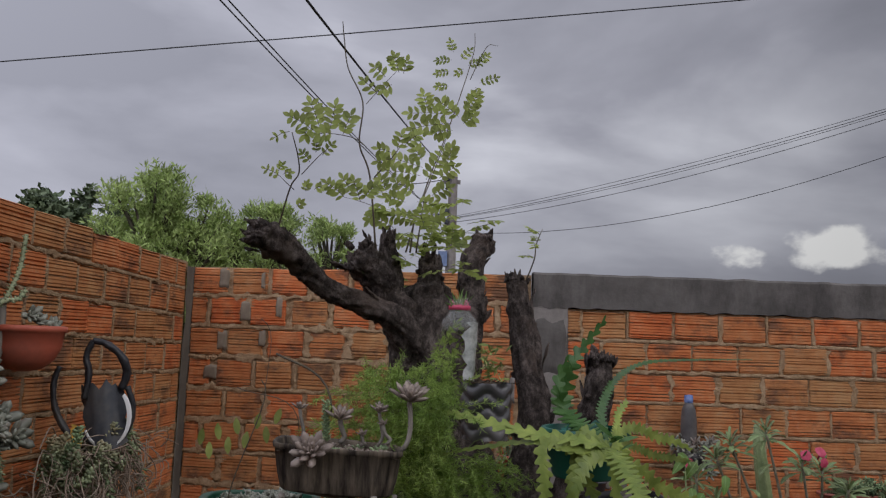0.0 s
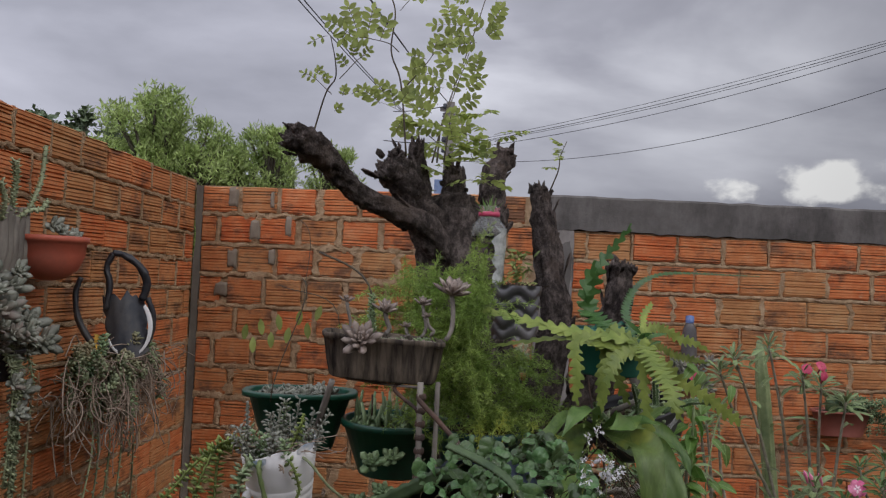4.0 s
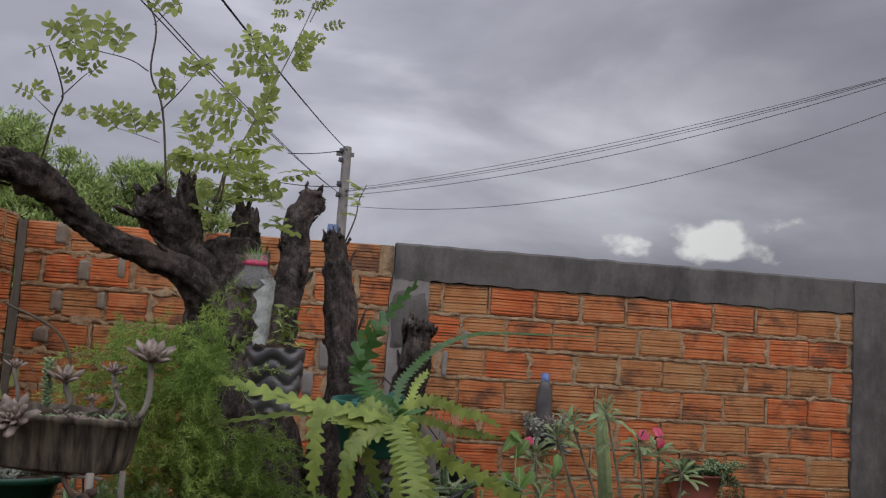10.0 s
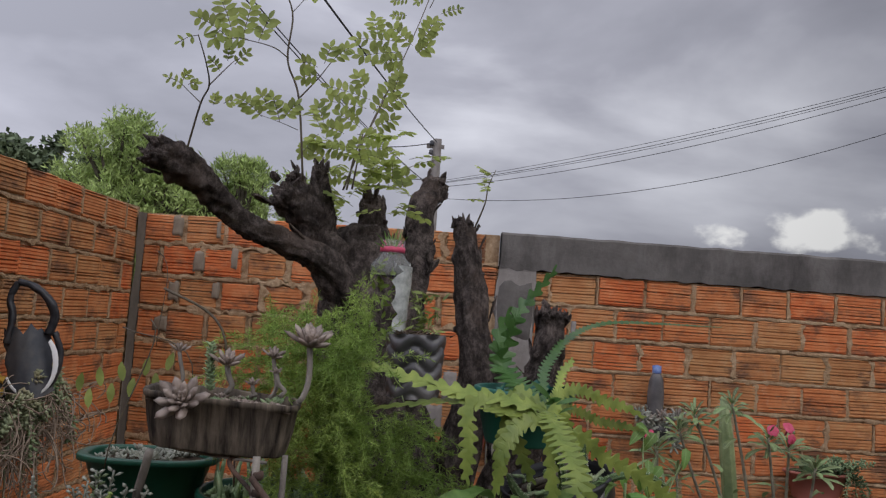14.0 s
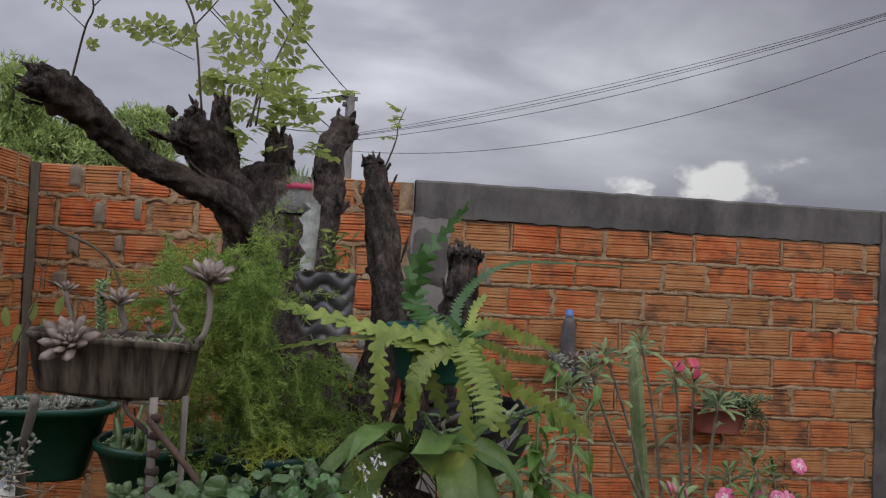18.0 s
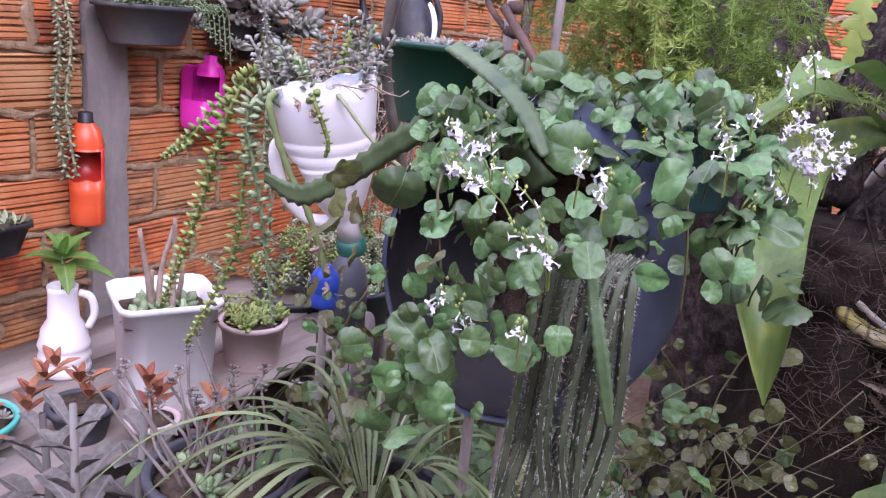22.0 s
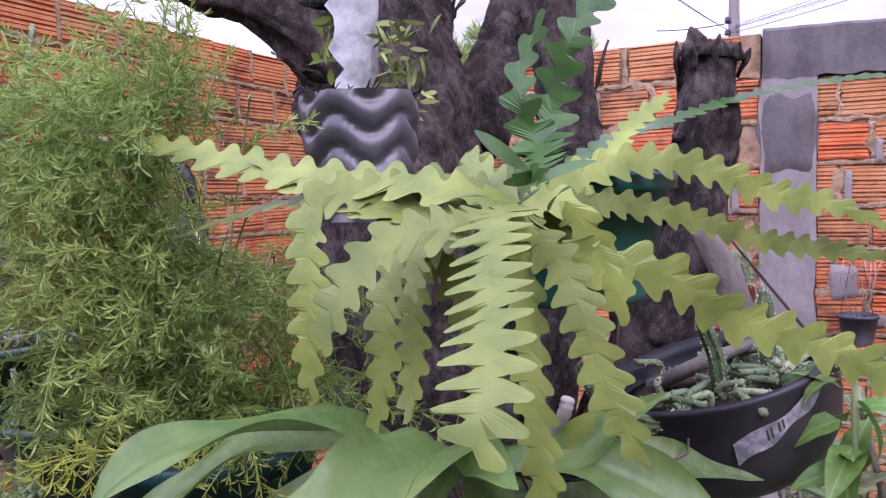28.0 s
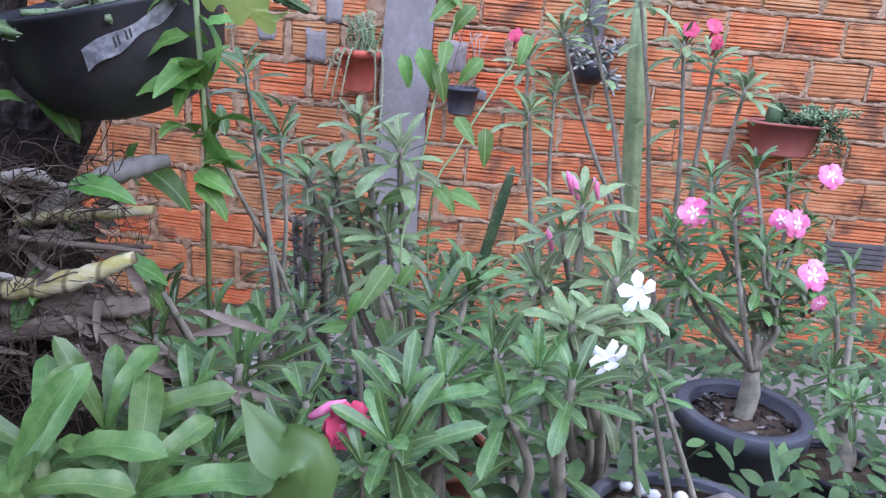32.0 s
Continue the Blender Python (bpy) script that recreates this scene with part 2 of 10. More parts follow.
class Geo:
    """Vertices and faces of one mesh, gathered piece by piece."""

    def __init__(self):
        self.v, self.f, self.mi = [], [], []

    def add(self, verts, faces, mi=0):
        o = len(self.v)
        self.v += [tuple(p) for p in verts]
        self.f += [tuple(i + o for i in q) for q in faces]
        self.mi += [mi] * len(faces)
        return self

    def mesh(self, name, mats, smooth=True):
        me = bpy.data.meshes.new(name)
        me.from_pydata(self.v, [], self.f)
        for m in mats if isinstance(mats, (list, tuple)) else [mats]:
            me.materials.append(m)
        me.polygons.foreach_set("use_smooth", [smooth] * len(self.f))
        if any(self.mi):
            me.polygons.foreach_set("material_index", self.mi)
        me.update()
        return me

    def tube(self, pts, radii, seg=8, cap=True, mi=0, rough=0.0, rng=random):
        pts = [Vector(p) for p in pts]
        n = len(pts)
        if isinstance(radii, (int, float)):
            radii = [radii] * n
        t0 = (pts[1] - pts[0]).normalized()
        up = Vector((0, 0, 1)) if abs(t0.z) < 0.9 else Vector((1, 0, 0))
        a = t0.cross(up).normalized()
        vs, fs = [], []
        for i, p in enumerate(pts):
            t = (pts[min(i + 1, n - 1)] - pts[max(i - 1, 0)]).normalized()
            a = (a - t * a.dot(t))
            a = a.normalized() if a.length > 1e-6 else t.orthogonal().normalized()
            b = t.cross(a)
            for j in range(seg):
                th = 2 * math.pi * j / seg
                r = radii[i] * (1 + (rng.uniform(-rough, rough) if rough else 0))
                vs.append(p + (a * math.cos(th) + b * math.sin(th)) * r)
        for i in range(n - 1):
            for j in range(seg):
                k = (j + 1) % seg
                fs.append((i * seg + j, i * seg + k, (i + 1) * seg + k, (i + 1) * seg + j))
        if cap:
            fs.append(tuple(range(seg))[::-1])
            fs.append(tuple((n - 1) * seg + j for j in range(seg)))
        return self.add(vs, fs, mi)

    def lathe(self, prof, seg=28, sx=1.0, sy=1.0, power=1.0, mi=0, at=(0, 0, 0), wob=0.0):
        """Turned profile (r, z); power < 1 squares the outline."""
        vs, fs = [], []
        for r, z in prof:
            for j in range(seg):
                th = 2 * math.pi * j / seg
                c, s = math.cos(th), math.sin(th)
                q = (abs(c) ** (2 / power) + abs(s) ** (2 / power)) ** (-power / 2) if power != 1.0 else 1.0
                w = 1 + wob * math.sin(3 * th + 1.3)
                vs.append((at[0] + r * sx * c * q * w, at[1] + r * sy * s * q * w, at[2] + z))
        n = len(prof)
        for i in range(n - 1):
            for j in range(seg):
                k = (j + 1) % seg
                fs.append((i * seg + j, i * seg + k, (i + 1) * seg + k, (i + 1) * seg + j))
        if prof[0][0] > 1e-5:
            fs.append(tuple(range(seg))[::-1])
        if prof[-1][0] > 1e-5:
            fs.append(tuple((n - 1) * seg + j for j in range(seg)))
        return self.add(vs, fs, mi)

    def shift(self, d):
        self.v = [(x + d[0], y + d[1], z + d[2]) for x, y, z in self.v]
        return self

    def box(self, a, b, mi=0):
        (x0, y0, z0), (x1, y1, z1) = a, b
        vs = [(x0, y0, z0), (x1, y0, z0), (x1, y1, z0), (x0, y1, z0), (x0, y0, z1), (x1, y0, z1), (x1, y1, z1), (x0, y1, z1)]
        fs = [(0, 3, 2, 1), (4, 5, 6, 7), (0, 1, 5, 4), (1, 2, 6, 5), (2, 3, 7, 6), (3, 0, 4, 7)]
        return self.add(vs, fs, mi)

    def leaf(self, base, way, up, length, width, droop=0.3, fold=0.25, n=6, shape=None, cols=2, wave=0.0, ph=0.0, mi=0, thick=0.0):
        """A leaf blade along way, face towards up, bending down by droop (radians over its length)."""
        base, t = Vector(base), Vector(way).normalized()
        u = Vector(up)
        u = (u - t * u.dot(t))
        u = u.normalized() if u.length > 1e-5 else t.orthogonal().normalized()
        s = t.cross(u)
        shape = shape or (lambda q: math.sin(math.pi * min(1, q * 0.93 + 0.05)) ** 0.75)
        vs, fs = [], []
        p = base.copy()
        w = 2 * cols + 1
        for i in range(n + 1):
            q = i / n
            hw = width / 2 * shape(q)
            for j in range(w):
                f = (j - cols) / cols
                ruff = wave * hw * math.sin(q * 17 + ph + f * 2) * abs(f)
                vs.append(p + s * (hw * f) + u * (abs(f) * hw * fold + ruff))
            rot = Matrix.Rotation(-droop / n, 3, s)
            t, u = rot @ t, rot @ u
            p = p + t * (length / n)
        for i in range(n):
            for j in range(w - 1):
                a = i * w + j
                fs.append((a, a + 1, a + w + 1, a + w))
        if thick:
            m = len(vs)
            nrm = u
            vs += [Vector(v) - nrm * thick for v in vs]
            fs += [tuple(k + m for k in q[::-1]) for q in fs]
            rim = [j for j in range(w)] + [i * w + w - 1 for i in range(1, n + 1)] + [n * w + j for j in range(w - 2, -1, -1)] + [i * w for i in range(n - 1, 0, -1)]
            for a, b in zip(rim, rim[1:] + rim[:1]):
                fs.append((b, a, a + m, b + m))
        return self.add(vs, fs, mi)


def part(name, geo, mat, parent, label="", smooth=True):
    """One mesh object under a thing or a part; its coordinates are the thing's own."""
    me = geo if isinstance(geo, bpy.types.Mesh) else geo.mesh(name, mat, smooth)
    ob = new(name, me)
    ob.parent = parent
    if label:
        ob["label"] = label
    return ob


def thing(name, at, label, category, group="", kind="", rz=0.0):
    ob = new(name)
    ob.empty_display_size = 0.02
    ob.matrix_basis = pose(*at, 0, 0, rz)
    return tagged(ob, label, category, group, kind)


def structure(name, geo, mat, label="", smooth=False):
    ob = new(name, geo.mesh(name, mat, smooth))
    return tagged(ob, label or name.replace("_", " "), name.split("_")[0], kind="structure")


def bez(p0, p1, p2, p3, n=10):
    p0, p1, p2, p3 = map(Vector, (p0, p1, p2, p3))
    out = []
    for i in range(n + 1):
        t = i / n
        out.append(p0 * (1 - t) ** 3 + p1 * 3 * t * (1 - t) ** 2 + p2 * 3 * t * t * (1 - t) + p3 * t ** 3)
    return out


def smooth_line(pts, n=4):
    """Catmull-Rom through the points."""
    pts = [Vector(p) for p in pts]
    q = [pts[0] * 2 - pts[1]] + pts + [pts[-1] * 2 - pts[-2]]
    out = []
    for i in range(1, len(q) - 2):
        for k in range(n):
            t = k / n
            a, b, c, d = q[i - 1], q[i], q[i + 1], q[i + 2]
            out.append(0.5 * ((2 * b) + (c - a) * t + (2 * a - 5 * b + 4 * c - d) * t * t + (3 * b - a - 3 * c + d) * t ** 3))
    out.append(pts[-1])
    return out


def rdir(rng, z0=-1.0, z1=1.0):
    z, a = rng.uniform(z0, z1), rng.uniform(0, 2 * math.pi)
    r = math.sqrt(max(0, 1 - z * z))
    return Vector((r * math.cos(a), r * math.sin(a), z))


# ---------------------------------------------------------------- ground and walls
TOP = 2.2
g = Geo()
N_G = 60
gx = [-400, -60, -12] + [-4 + 9 * i / N_G for i in range(N_G + 1)] + [12, 60, 400]
gy = [-400, -60, -10] + [-3 + 9 * i / N_G for i in range(N_G + 1)] + [12, 60, 400]
vs = [(x, y, 0.012 * noise.noise((x * 2.2, y * 2.2, 0)) + 0.006 * noise.noise((x * 9, y * 9, 3))) for y in gy for x in gx]
nx = len(gx)
g.add(vs, [(j * nx + i, j * nx + i + 1, (j + 1) * nx + i + 1, (j + 1) * nx + i) for j in range(len(gy) - 1) for i in range(nx - 1)])
M_SOIL = plain_mat("damp_soil", (0.045, 0.032, 0.022), (0.10, 0.075, 0.05), 0.95, 9, 0.8, 0.1)
structure("ground", g, M_SOIL, "bare damp earth of a small walled yard", True)

# each wall runs from a to b (plan), its face to the yard's side
P_CORNER, P_PILLAR = Vector((-1.478, 4.786)), Vector((0.475, 4.590))
P_END, P_WEST = Vector((3.16, 4.610)), Vector((-1.70, -1.0))


def frame_of(a, b):
    d = (b - a).normalized()
    return d, Vector((-d.y, d.x))  # along, and outwards (left of the run)


def wall_core(name, a, b, z1, label, thick=0.09, back=0.012, mat=None):
    """The mortar body of a wall; its face lies a little behind the blocks."""
    d, o = frame_of(a, b)
    L = (b - a).length
    geo = Geo()
    nu, nz = max(2, int(L / 0.05)), int(z1 / 0.05)
    vs = []
    for j in range(nz + 1):
        for i in range(nu + 1):
            u, z = L * i / nu, -0.1 + (z1 + 0.1) * j / nz
            p = a + d * u + o * (back - 0.006 * noise.noise((u * 14, z * 14, 5)))
            vs.append((p.x, p.y, z))
    geo.add(vs, [(j * (nu + 1) + i, j * (nu + 1) + i + 1, (j + 1) * (nu + 1) + i + 1, (j + 1) * (nu + 1) + i) for j in range(nz) for i in range(nu)])
    p, q = a + o * (back + 0.004), b + o * (back + 0.004)
    p2, q2 = a + o * (back + thick), b + o * (back + thick)
    geo.add([(p.x, p.y, -0.1), (q.x, q.y, -0.1), (q2.x, q2.y, -0.1), (p2.x, p2.y, -0.1), (p.x, p.y, z1), (q.x, q.y, z1), (q2.x, q2.y, z1), (p2.x, p2.y, z1)],
            [(4, 5, 6, 7), (1, 2, 6, 5), (2, 3, 7, 6), (3, 0, 4, 7)])
    return structure(name, geo, mat or M_MORTAR, label)


def block_mesh(w, h, seed, d=0.05):
    """A hollow block's face: horizontal grooves between a few broad ribs, worn edges."""
    rng = random.Random(seed)
    prof = [(0.0, 0.0)]
    deep = rng.sample(range(9), 3)
    for i in range(9):
        f = (i + 0.5) / 9 + rng.uniform(-0.012, 0.012)
        wd = rng.uniform(0.022, 0.030) if i in deep else rng.uniform(0.010, 0.016)
        dp = rng.uniform(0.009, 0.013) if i in deep else rng.uniform(0.004, 0.008)
        prof += [(f - wd * 1.15, 0.0), (f - wd * 0.6, -dp), (f + wd * 0.6, -dp), (f + wd * 1.1, 0.0)]
    prof.append((1.0, 0.0))
    nz = len(prof) - 1
    prof[0] = (0.0, 0.006)
    prof[-1] = (1.0, 0.006)
    geo = Geo()
    cols = [0, 0.025, 0.35, 0.7, 0.975, 1]
    vs, fs = [], []
    for f, dy in prof:
        for c in cols:
            e = 0.006 if c in (0, 1) else 0.0
            jx, jz = (rng.uniform(-0.004, 0.004), rng.uniform(-0.004, 0.004)) if (c in (0, 1) or f in (0, 1)) else (0, 0)
            vs.append((-w / 2 + w * c + jx, (e + (dy if dy > 0 else -dy)), -h / 2 + h * f + jz))
    k = len(cols)
    for i in range(nz):
        for j in range(k - 1):
            a = i * k + j
            fs.append((a, a + 1, a + k + 1, a + k))
    geo.add(vs, fs)
    # sides back into the mortar
    ring = [j for j in range(k)] + [i * k + k - 1 for i in range(1, nz + 1)] + [nz * k + j for j in range(k - 2, -1, -1)] + [i * k for i in range(nz - 1, 0, -1)]
    m = len(geo.v)
    geo.v += [(geo.v[i][0], d, geo.v[i][2]) for i in ring]
    n = len(ring)
    for i in range(n):
        a, b = ring[i], ring[(i + 1) % n]
        geo.f.append((b, a, m + i, m + (i + 1) % n))
        geo.mi.append(0)
    return geo.mesh("brick", M_BRICK, False)
wall_w = wall_core("wall_west", P_WEST, P_CORNER, 2.215, "orange hollow-block garden wall with rough mortar joints")
wall_n = wall_core("wall_north", P_CORNER, P_PILLAR, TOP - 0.012, "orange hollow-block wall with ragged mortar joints")
wall_e = wall_core("wall_north_east", P_PILLAR, P_END, 2.01, "orange hollow-block wall under a dark rendered band")
g = Geo()
for (a, b, z0, z1, th) in ((P_PILLAR + Vector((0.01, -0.016)), P_END, 2.012, TOP + 0.005, 0.10),):
    n = 60
    vs = []
    for i in range(n + 1):
        p = a + (b - a) * (i / n)
        jz = 0.012 * noise.noise((i * 0.7, 0, 0)) + 0.01 * noise.noise((i * 2.3, 4, 0))
        tz = 0.006 * noise.noise((i * 0.4, 9, 0))
        for y, z in ((0.0, z0 + jz), (0.0, (z0 + z1) / 2), (0.0, z1 - 0.012 + tz), (0.014, z1 + tz), (th, z1 + tz), (th, z0)):
            vs.append((p.x, p.y + y + 0.004 * noise.noise((i * 0.9, z * 9, 2)), z))
    g.add(vs, [(i * 6 + k, (i + 1) * 6 + k, (i + 1) * 6 + (k + 1) % 6, i * 6 + (k + 1) % 6) for i in range(n) for k in range(6)])
structure("trim_coping", g, M_CAP, "dark stained cement band along the wall top")


def rough_post(name, a, b, out, z1, label, mat, proud=0.012, thick=0.1):
    """An upright concrete post with ragged sides, between the plan points a and b."""
    geo = Geo()
    n = int(z1 / 0.05)
    vs = []
    for i in range(n + 1):
        z = -0.1 + (z1 + 0.1) * i / n
        ja, jb = 0.012 * noise.noise((z * 9, a.x, 1)), 0.012 * noise.noise((z * 9, b.x, 7))
        d = (b - a).normalized()
        for p, o in ((a + d * ja, -proud), (a + (b - a) * 0.5, -proud - 0.003), (b + d * jb, -proud), (b + d * jb, thick), (a + d * ja, thick)):
            q = p + out * o
            vs.append((q.x, q.y, z))
    geo.add(vs, [(i * 5 + k, i * 5 + (k + 1) % 5, (i + 1) * 5 + (k + 1) % 5, (i + 1) * 5 + k) for i in range(n) for k in range(5)])
    geo.add([vs[-5 + k] for k in range(5)], [(0, 1, 2, 3, 4)])
    return structure(name, geo, mat, label)


dE, oE = frame_of(P_PILLAR, P_END)
pillar = rough_post("pillar_north", P_PILLAR, P_PILLAR + dE * 0.20, oE, 2.03, "grey cast concrete pillar between the blocks", M_PILLAR)
rough_post("pillar_east", P_END - dE * 0.02, P_END + dE * 0.2, oE, TOP, "grey concrete end pillar of the wall", M_CAP)
dW, oW = frame_of(P_WEST, P_CORNER)
uW = (Vector((-1.582, 2.14)) - P_WEST).length
rough_post("pillar_west", P_WEST + dW * uW, P_WEST + dW * (uW + 0.125), oW, 2.2, "rough concrete post cast into the block wall", M_PILLAR)
dN, oN = frame_of(P_CORNER, P_PILLAR)
# a dark strip set slantwise across the corner of the two walls
rough_post("pillar_corner", P_CORNER - dW * 0.045 + oW * -0.01, P_CORNER + dN * 0.03, oN, TOP - 0.015, "dark concrete strip across the wall's corner", M_DARKCONC, proud=0.004, thick=0.05)
# plain unseen walls that close the yard behind the camera
# the south wall is added this tall to keep low sky light off
wall_core("wall_south", Vector((5.2, -2.2)), Vector((-1.75, -2.2)), 3.0, "plain unseen wall added to block low southern sky")
wall_core("wall_east", Vector((5.2, 4.62)), Vector((5.2, -2.2)), 2.2, "plain rendered garden wall")
wall_core("wall_south_west", Vector((-1.75, -2.2)), P_WEST, 2.2, "plain rendered garden wall")
wall_core("wall_north_far", P_END + dE * 0.2, Vector((5.2, 4.62)), 2.0, "plain rendered garden wall")

# ---------------------------------------------------------------- plant and pot materials


def bark_mat():
    k = Mat("old_bark", 0.95, 0.15)
    c = k.ramp(k.noise(38, 8, 0.8, (1, 1, 0.75)), [(0.33, (0.016, 0.013, 0.012)), (0.485, (0.082, 0.066, 0.059)), (0.64, (0.26, 0.212, 0.19))])
    c = k.mix(k.maprange(k.noise(7, 6, 0.7), 0.54, 0.66, 0, 0.6), c, (0.17, 0.125, 0.10))
    c = k.mix(k.maprange(k.noise(12, 6, 0.7), 0.60, 0.68, 0, 0.5), c, (0.03, 0.025, 0.02))
    k.colour(c).bump(k.noise(60, 8, 0.8, (1, 1, 0.6)), 1.0, 0.025)
    return k.m


def leafy(name, dark, mid, rib, rough=0.42, vein=0.0, half=0.02, trans=0.18, vary=0.3, yellow=0.0, spec=0.4, streak=0.0):
    """A broad leaf with a pale midrib along its own y axis."""
    k = Mat(name, rough, spec)
    c = k.ramp(k.noise(7, 4), [(0.3, dark), (0.7, mid)])
    r = k.rand()
    c = k.hsv(c, k.maprange(r, 0, 1, 0.478, 0.512), 1.0, k.maprange(r, 0, 1, 1 - vary, 1 + vary))
    if streak:  # fine lengthwise lines and dull blotches on a hanging blade
        c = k.mix(k.maprange(k.noise(16, 4, 0.6, (9, 9, 0.5)), 0.42, 0.66, 0, 0.55 * streak), c, mid)
        c = k.mix(k.maprange(k.noise(26, 5, 0.7), 0.55, 0.72, 0, 0.5 * streak), c, dark)
    if yellow:
        c = k.mix(k.maprange(k.noise(2.2 if not streak else 11, 3), 0.56, 0.72, 0, yellow), c, (0.42, 0.42, 0.06))
    sp = k.n.new("ShaderNodeSeparateXYZ")
    k.l.new(k.co, sp.inputs[0])
    ab = k.n.new("ShaderNodeMath")
    ab.operation = "ABSOLUTE"
    k.l.new(sp.outputs[0], ab.inputs[0])
    c = k.mix(k.maprange(ab.outputs[0], half * 0.4, half, 0.85, 0), c, rib)
    if vein:
        w = k.n.new("ShaderNodeTexWave")
        w.inputs["Scale"].default_value, w.inputs["Distortion"].default_value = vein, 1.2
        w.bands_direction = "Y"
        k.l.new(k.co, w.inputs[0])
        c = k.mix(k.maprange(w.outputs[1], 0.86, 1.0, 0, 0.35), c, rib)
        k.bump(w.outputs[1], 0.25, 0.01)
    k.colour(c)
    if trans:
        t = k.n.new("ShaderNodeBsdfTranslucent")
        k.l.new(c, t.inputs[0])
        mx = k.n.new("ShaderNodeMixShader")
        mx.inputs[0].default_value = trans
        k.l.new(k.b.outputs[0], mx.inputs[1])
        k.l.new(t.outputs[0], mx.inputs[2])
        k.l.new(mx.outputs[0], k.n["Material Output"].inputs[0])
    return k.m


M_BARK = bark_mat()
M_SHOOT = plain_mat("young_stem", (0.06, 0.045, 0.035), (0.12, 0.10, 0.06), 0.7, 30)
M_PINNATE = leaf_mat("pinnate_leaflet", (0.25, 0.31, 0.075), (0.43, 0.50, 0.16), 0.5, "island", trans=0.6, vary=0.3, tip=(0.2, 0.26, 0.08))
M_FERN = leaf_mat("asparagus_needles", (0.17, 0.28, 0.055), (0.40, 0.51, 0.14), 0.55, "island", trans=0.5, vary=0.4, grain=7, tip=(0.56, 0.54, 0.06))
M_FISH = leaf_mat("fishbone_cactus", (0.125, 0.185, 0.034), (0.285, 0.345, 0.075), 0.42, "object", trans=0.15, vary=0.3, grain=22)
M_FISHD = leaf_mat("fishbone_cactus_dark", (0.03, 0.085, 0.02), (0.07, 0.15, 0.035), 0.4, "object", trans=0.1, vary=0.15, grain=22)
M_STRAP = leafy("strap_leaf", (0.042, 0.10, 0.021), (0.145, 0.225, 0.057), (0.07, 0.13, 0.03), 0.40, 0, 0.0006, 0.2, 0.22, 0.5, streak=1.0)
M_IVY = leafy("round_leaf", (0.05, 0.105, 0.034), (0.10, 0.185, 0.066), (0.125, 0.21, 0.09), 0.36, 0, 0.014, 0.16, 0.5, 0.08, 0.45)
M_IVYOLD = leafy("old_round_leaf", (0.05, 0.062, 0.02), (0.11, 0.115, 0.04), (0.15, 0.15, 0.07), 0.45, 0, 0.022, 0.14, 0.35, 0.4, 0.5)
M_IVYSTEM = plain_mat("reddish_runner", (0.07, 0.06, 0.03), (0.13, 0.12, 0.06), 0.6, 26)
M_ADEN = leafy("desert_rose_leaf", (0.045, 0.10, 0.028), (0.13, 0.215, 0.062), (0.20, 0.29, 0.105), 0.34, 0, 0.012, 0.22, 0.6, 0.2, 0.5)
M_BROAD = leafy("broad_light_leaf", (0.07, 0.16, 0.03), (0.14, 0.26, 0.06), (0.24, 0.36, 0.14), 0.38, 0, 0.016, 0.25, 0.22)
M_HERB = leafy("thin_herb_leaf", (0.09, 0.19, 0.035), (0.16, 0.29, 0.06), (0.22, 0.35, 0.11), 0.45, 0, 0.02, 0.3, 0.3)
M_SILVER = leafy("felt_grey_leaf", (0.115, 0.11, 0.095), (0.215, 0.205, 0.18), (0.25, 0.24, 0.215), 0.8, 0, 0.01, 0.05, 0.2, 0, 0.1)
M_RUST = leafy("felt_rust_leaf", (0.22, 0.085, 0.045), (0.34, 0.16, 0.09), (0.36, 0.2, 0.12), 0.8, 0, 0.01, 0.05, 0.2, 0, 0.1)
M_ROSETTE = leaf_mat("waxy_succulent", (0.15, 0.16, 0.125), (0.325, 0.33, 0.275), 0.55, "island", vary=0.3, grain=18, tip=(0.26, 0.19, 0.165))
M_PINKROS = leaf_mat("pinkish_rosette", (0.16, 0.12, 0.10), (0.31, 0.255, 0.215), 0.5, "island", vary=0.25, grain=16, tip=(0.26, 0.25, 0.19))
M_SUCC = leaf_mat("green_succulent", (0.12, 0.19, 0.09), (0.27, 0.34, 0.18), 0.5, "island", vary=0.35, grain=14)
M_TRAIL = leaf_mat("trailing_sedum", (0.13, 0.185, 0.045), (0.29, 0.345, 0.105), 0.5, "island", vary=0.35, grain=14)
M_JADE = leaf_mat("wall_succulent", (0.17, 0.21, 0.11), (0.33, 0.36, 0.22), 0.55, "island", vary=0.4, grain=12, tip=(0.30, 0.22, 0.14))
M_DRY = plain_mat("dry_stems", (0.21, 0.155, 0.115), (0.40, 0.32, 0.25), 0.9, 20)
M_GREYSTEM = plain_mat("desert_rose_bark", (0.14, 0.125, 0.088), (0.32, 0.29, 0.21), 0.75, 26, 0.4)
M_GREENSTEM = plain_mat("green_stem", (0.12, 0.17, 0.06), (0.22, 0.27, 0.11), 0.6, 26)
M_CACTUS = plain_mat("cactus_skin", (0.033, 0.062, 0.024), (0.078, 0.122, 0.048), 0.55, 24)
M_AREOLE = plain_mat("pale_areoles", (0.42, 0.44, 0.33), (0.62, 0.62, 0.52), 0.8, 60)
M_KNOB = plain_mat("knobbly_cactus_skin", (0.05, 0.10, 0.035), (0.17, 0.25, 0.10), 0.55, 150, 0.6)
M_HAIRY = plain_mat("hairy_cactus_skin", (0.032, 0.046, 0.022), (0.085, 0.10, 0.055), 0.6, 30)
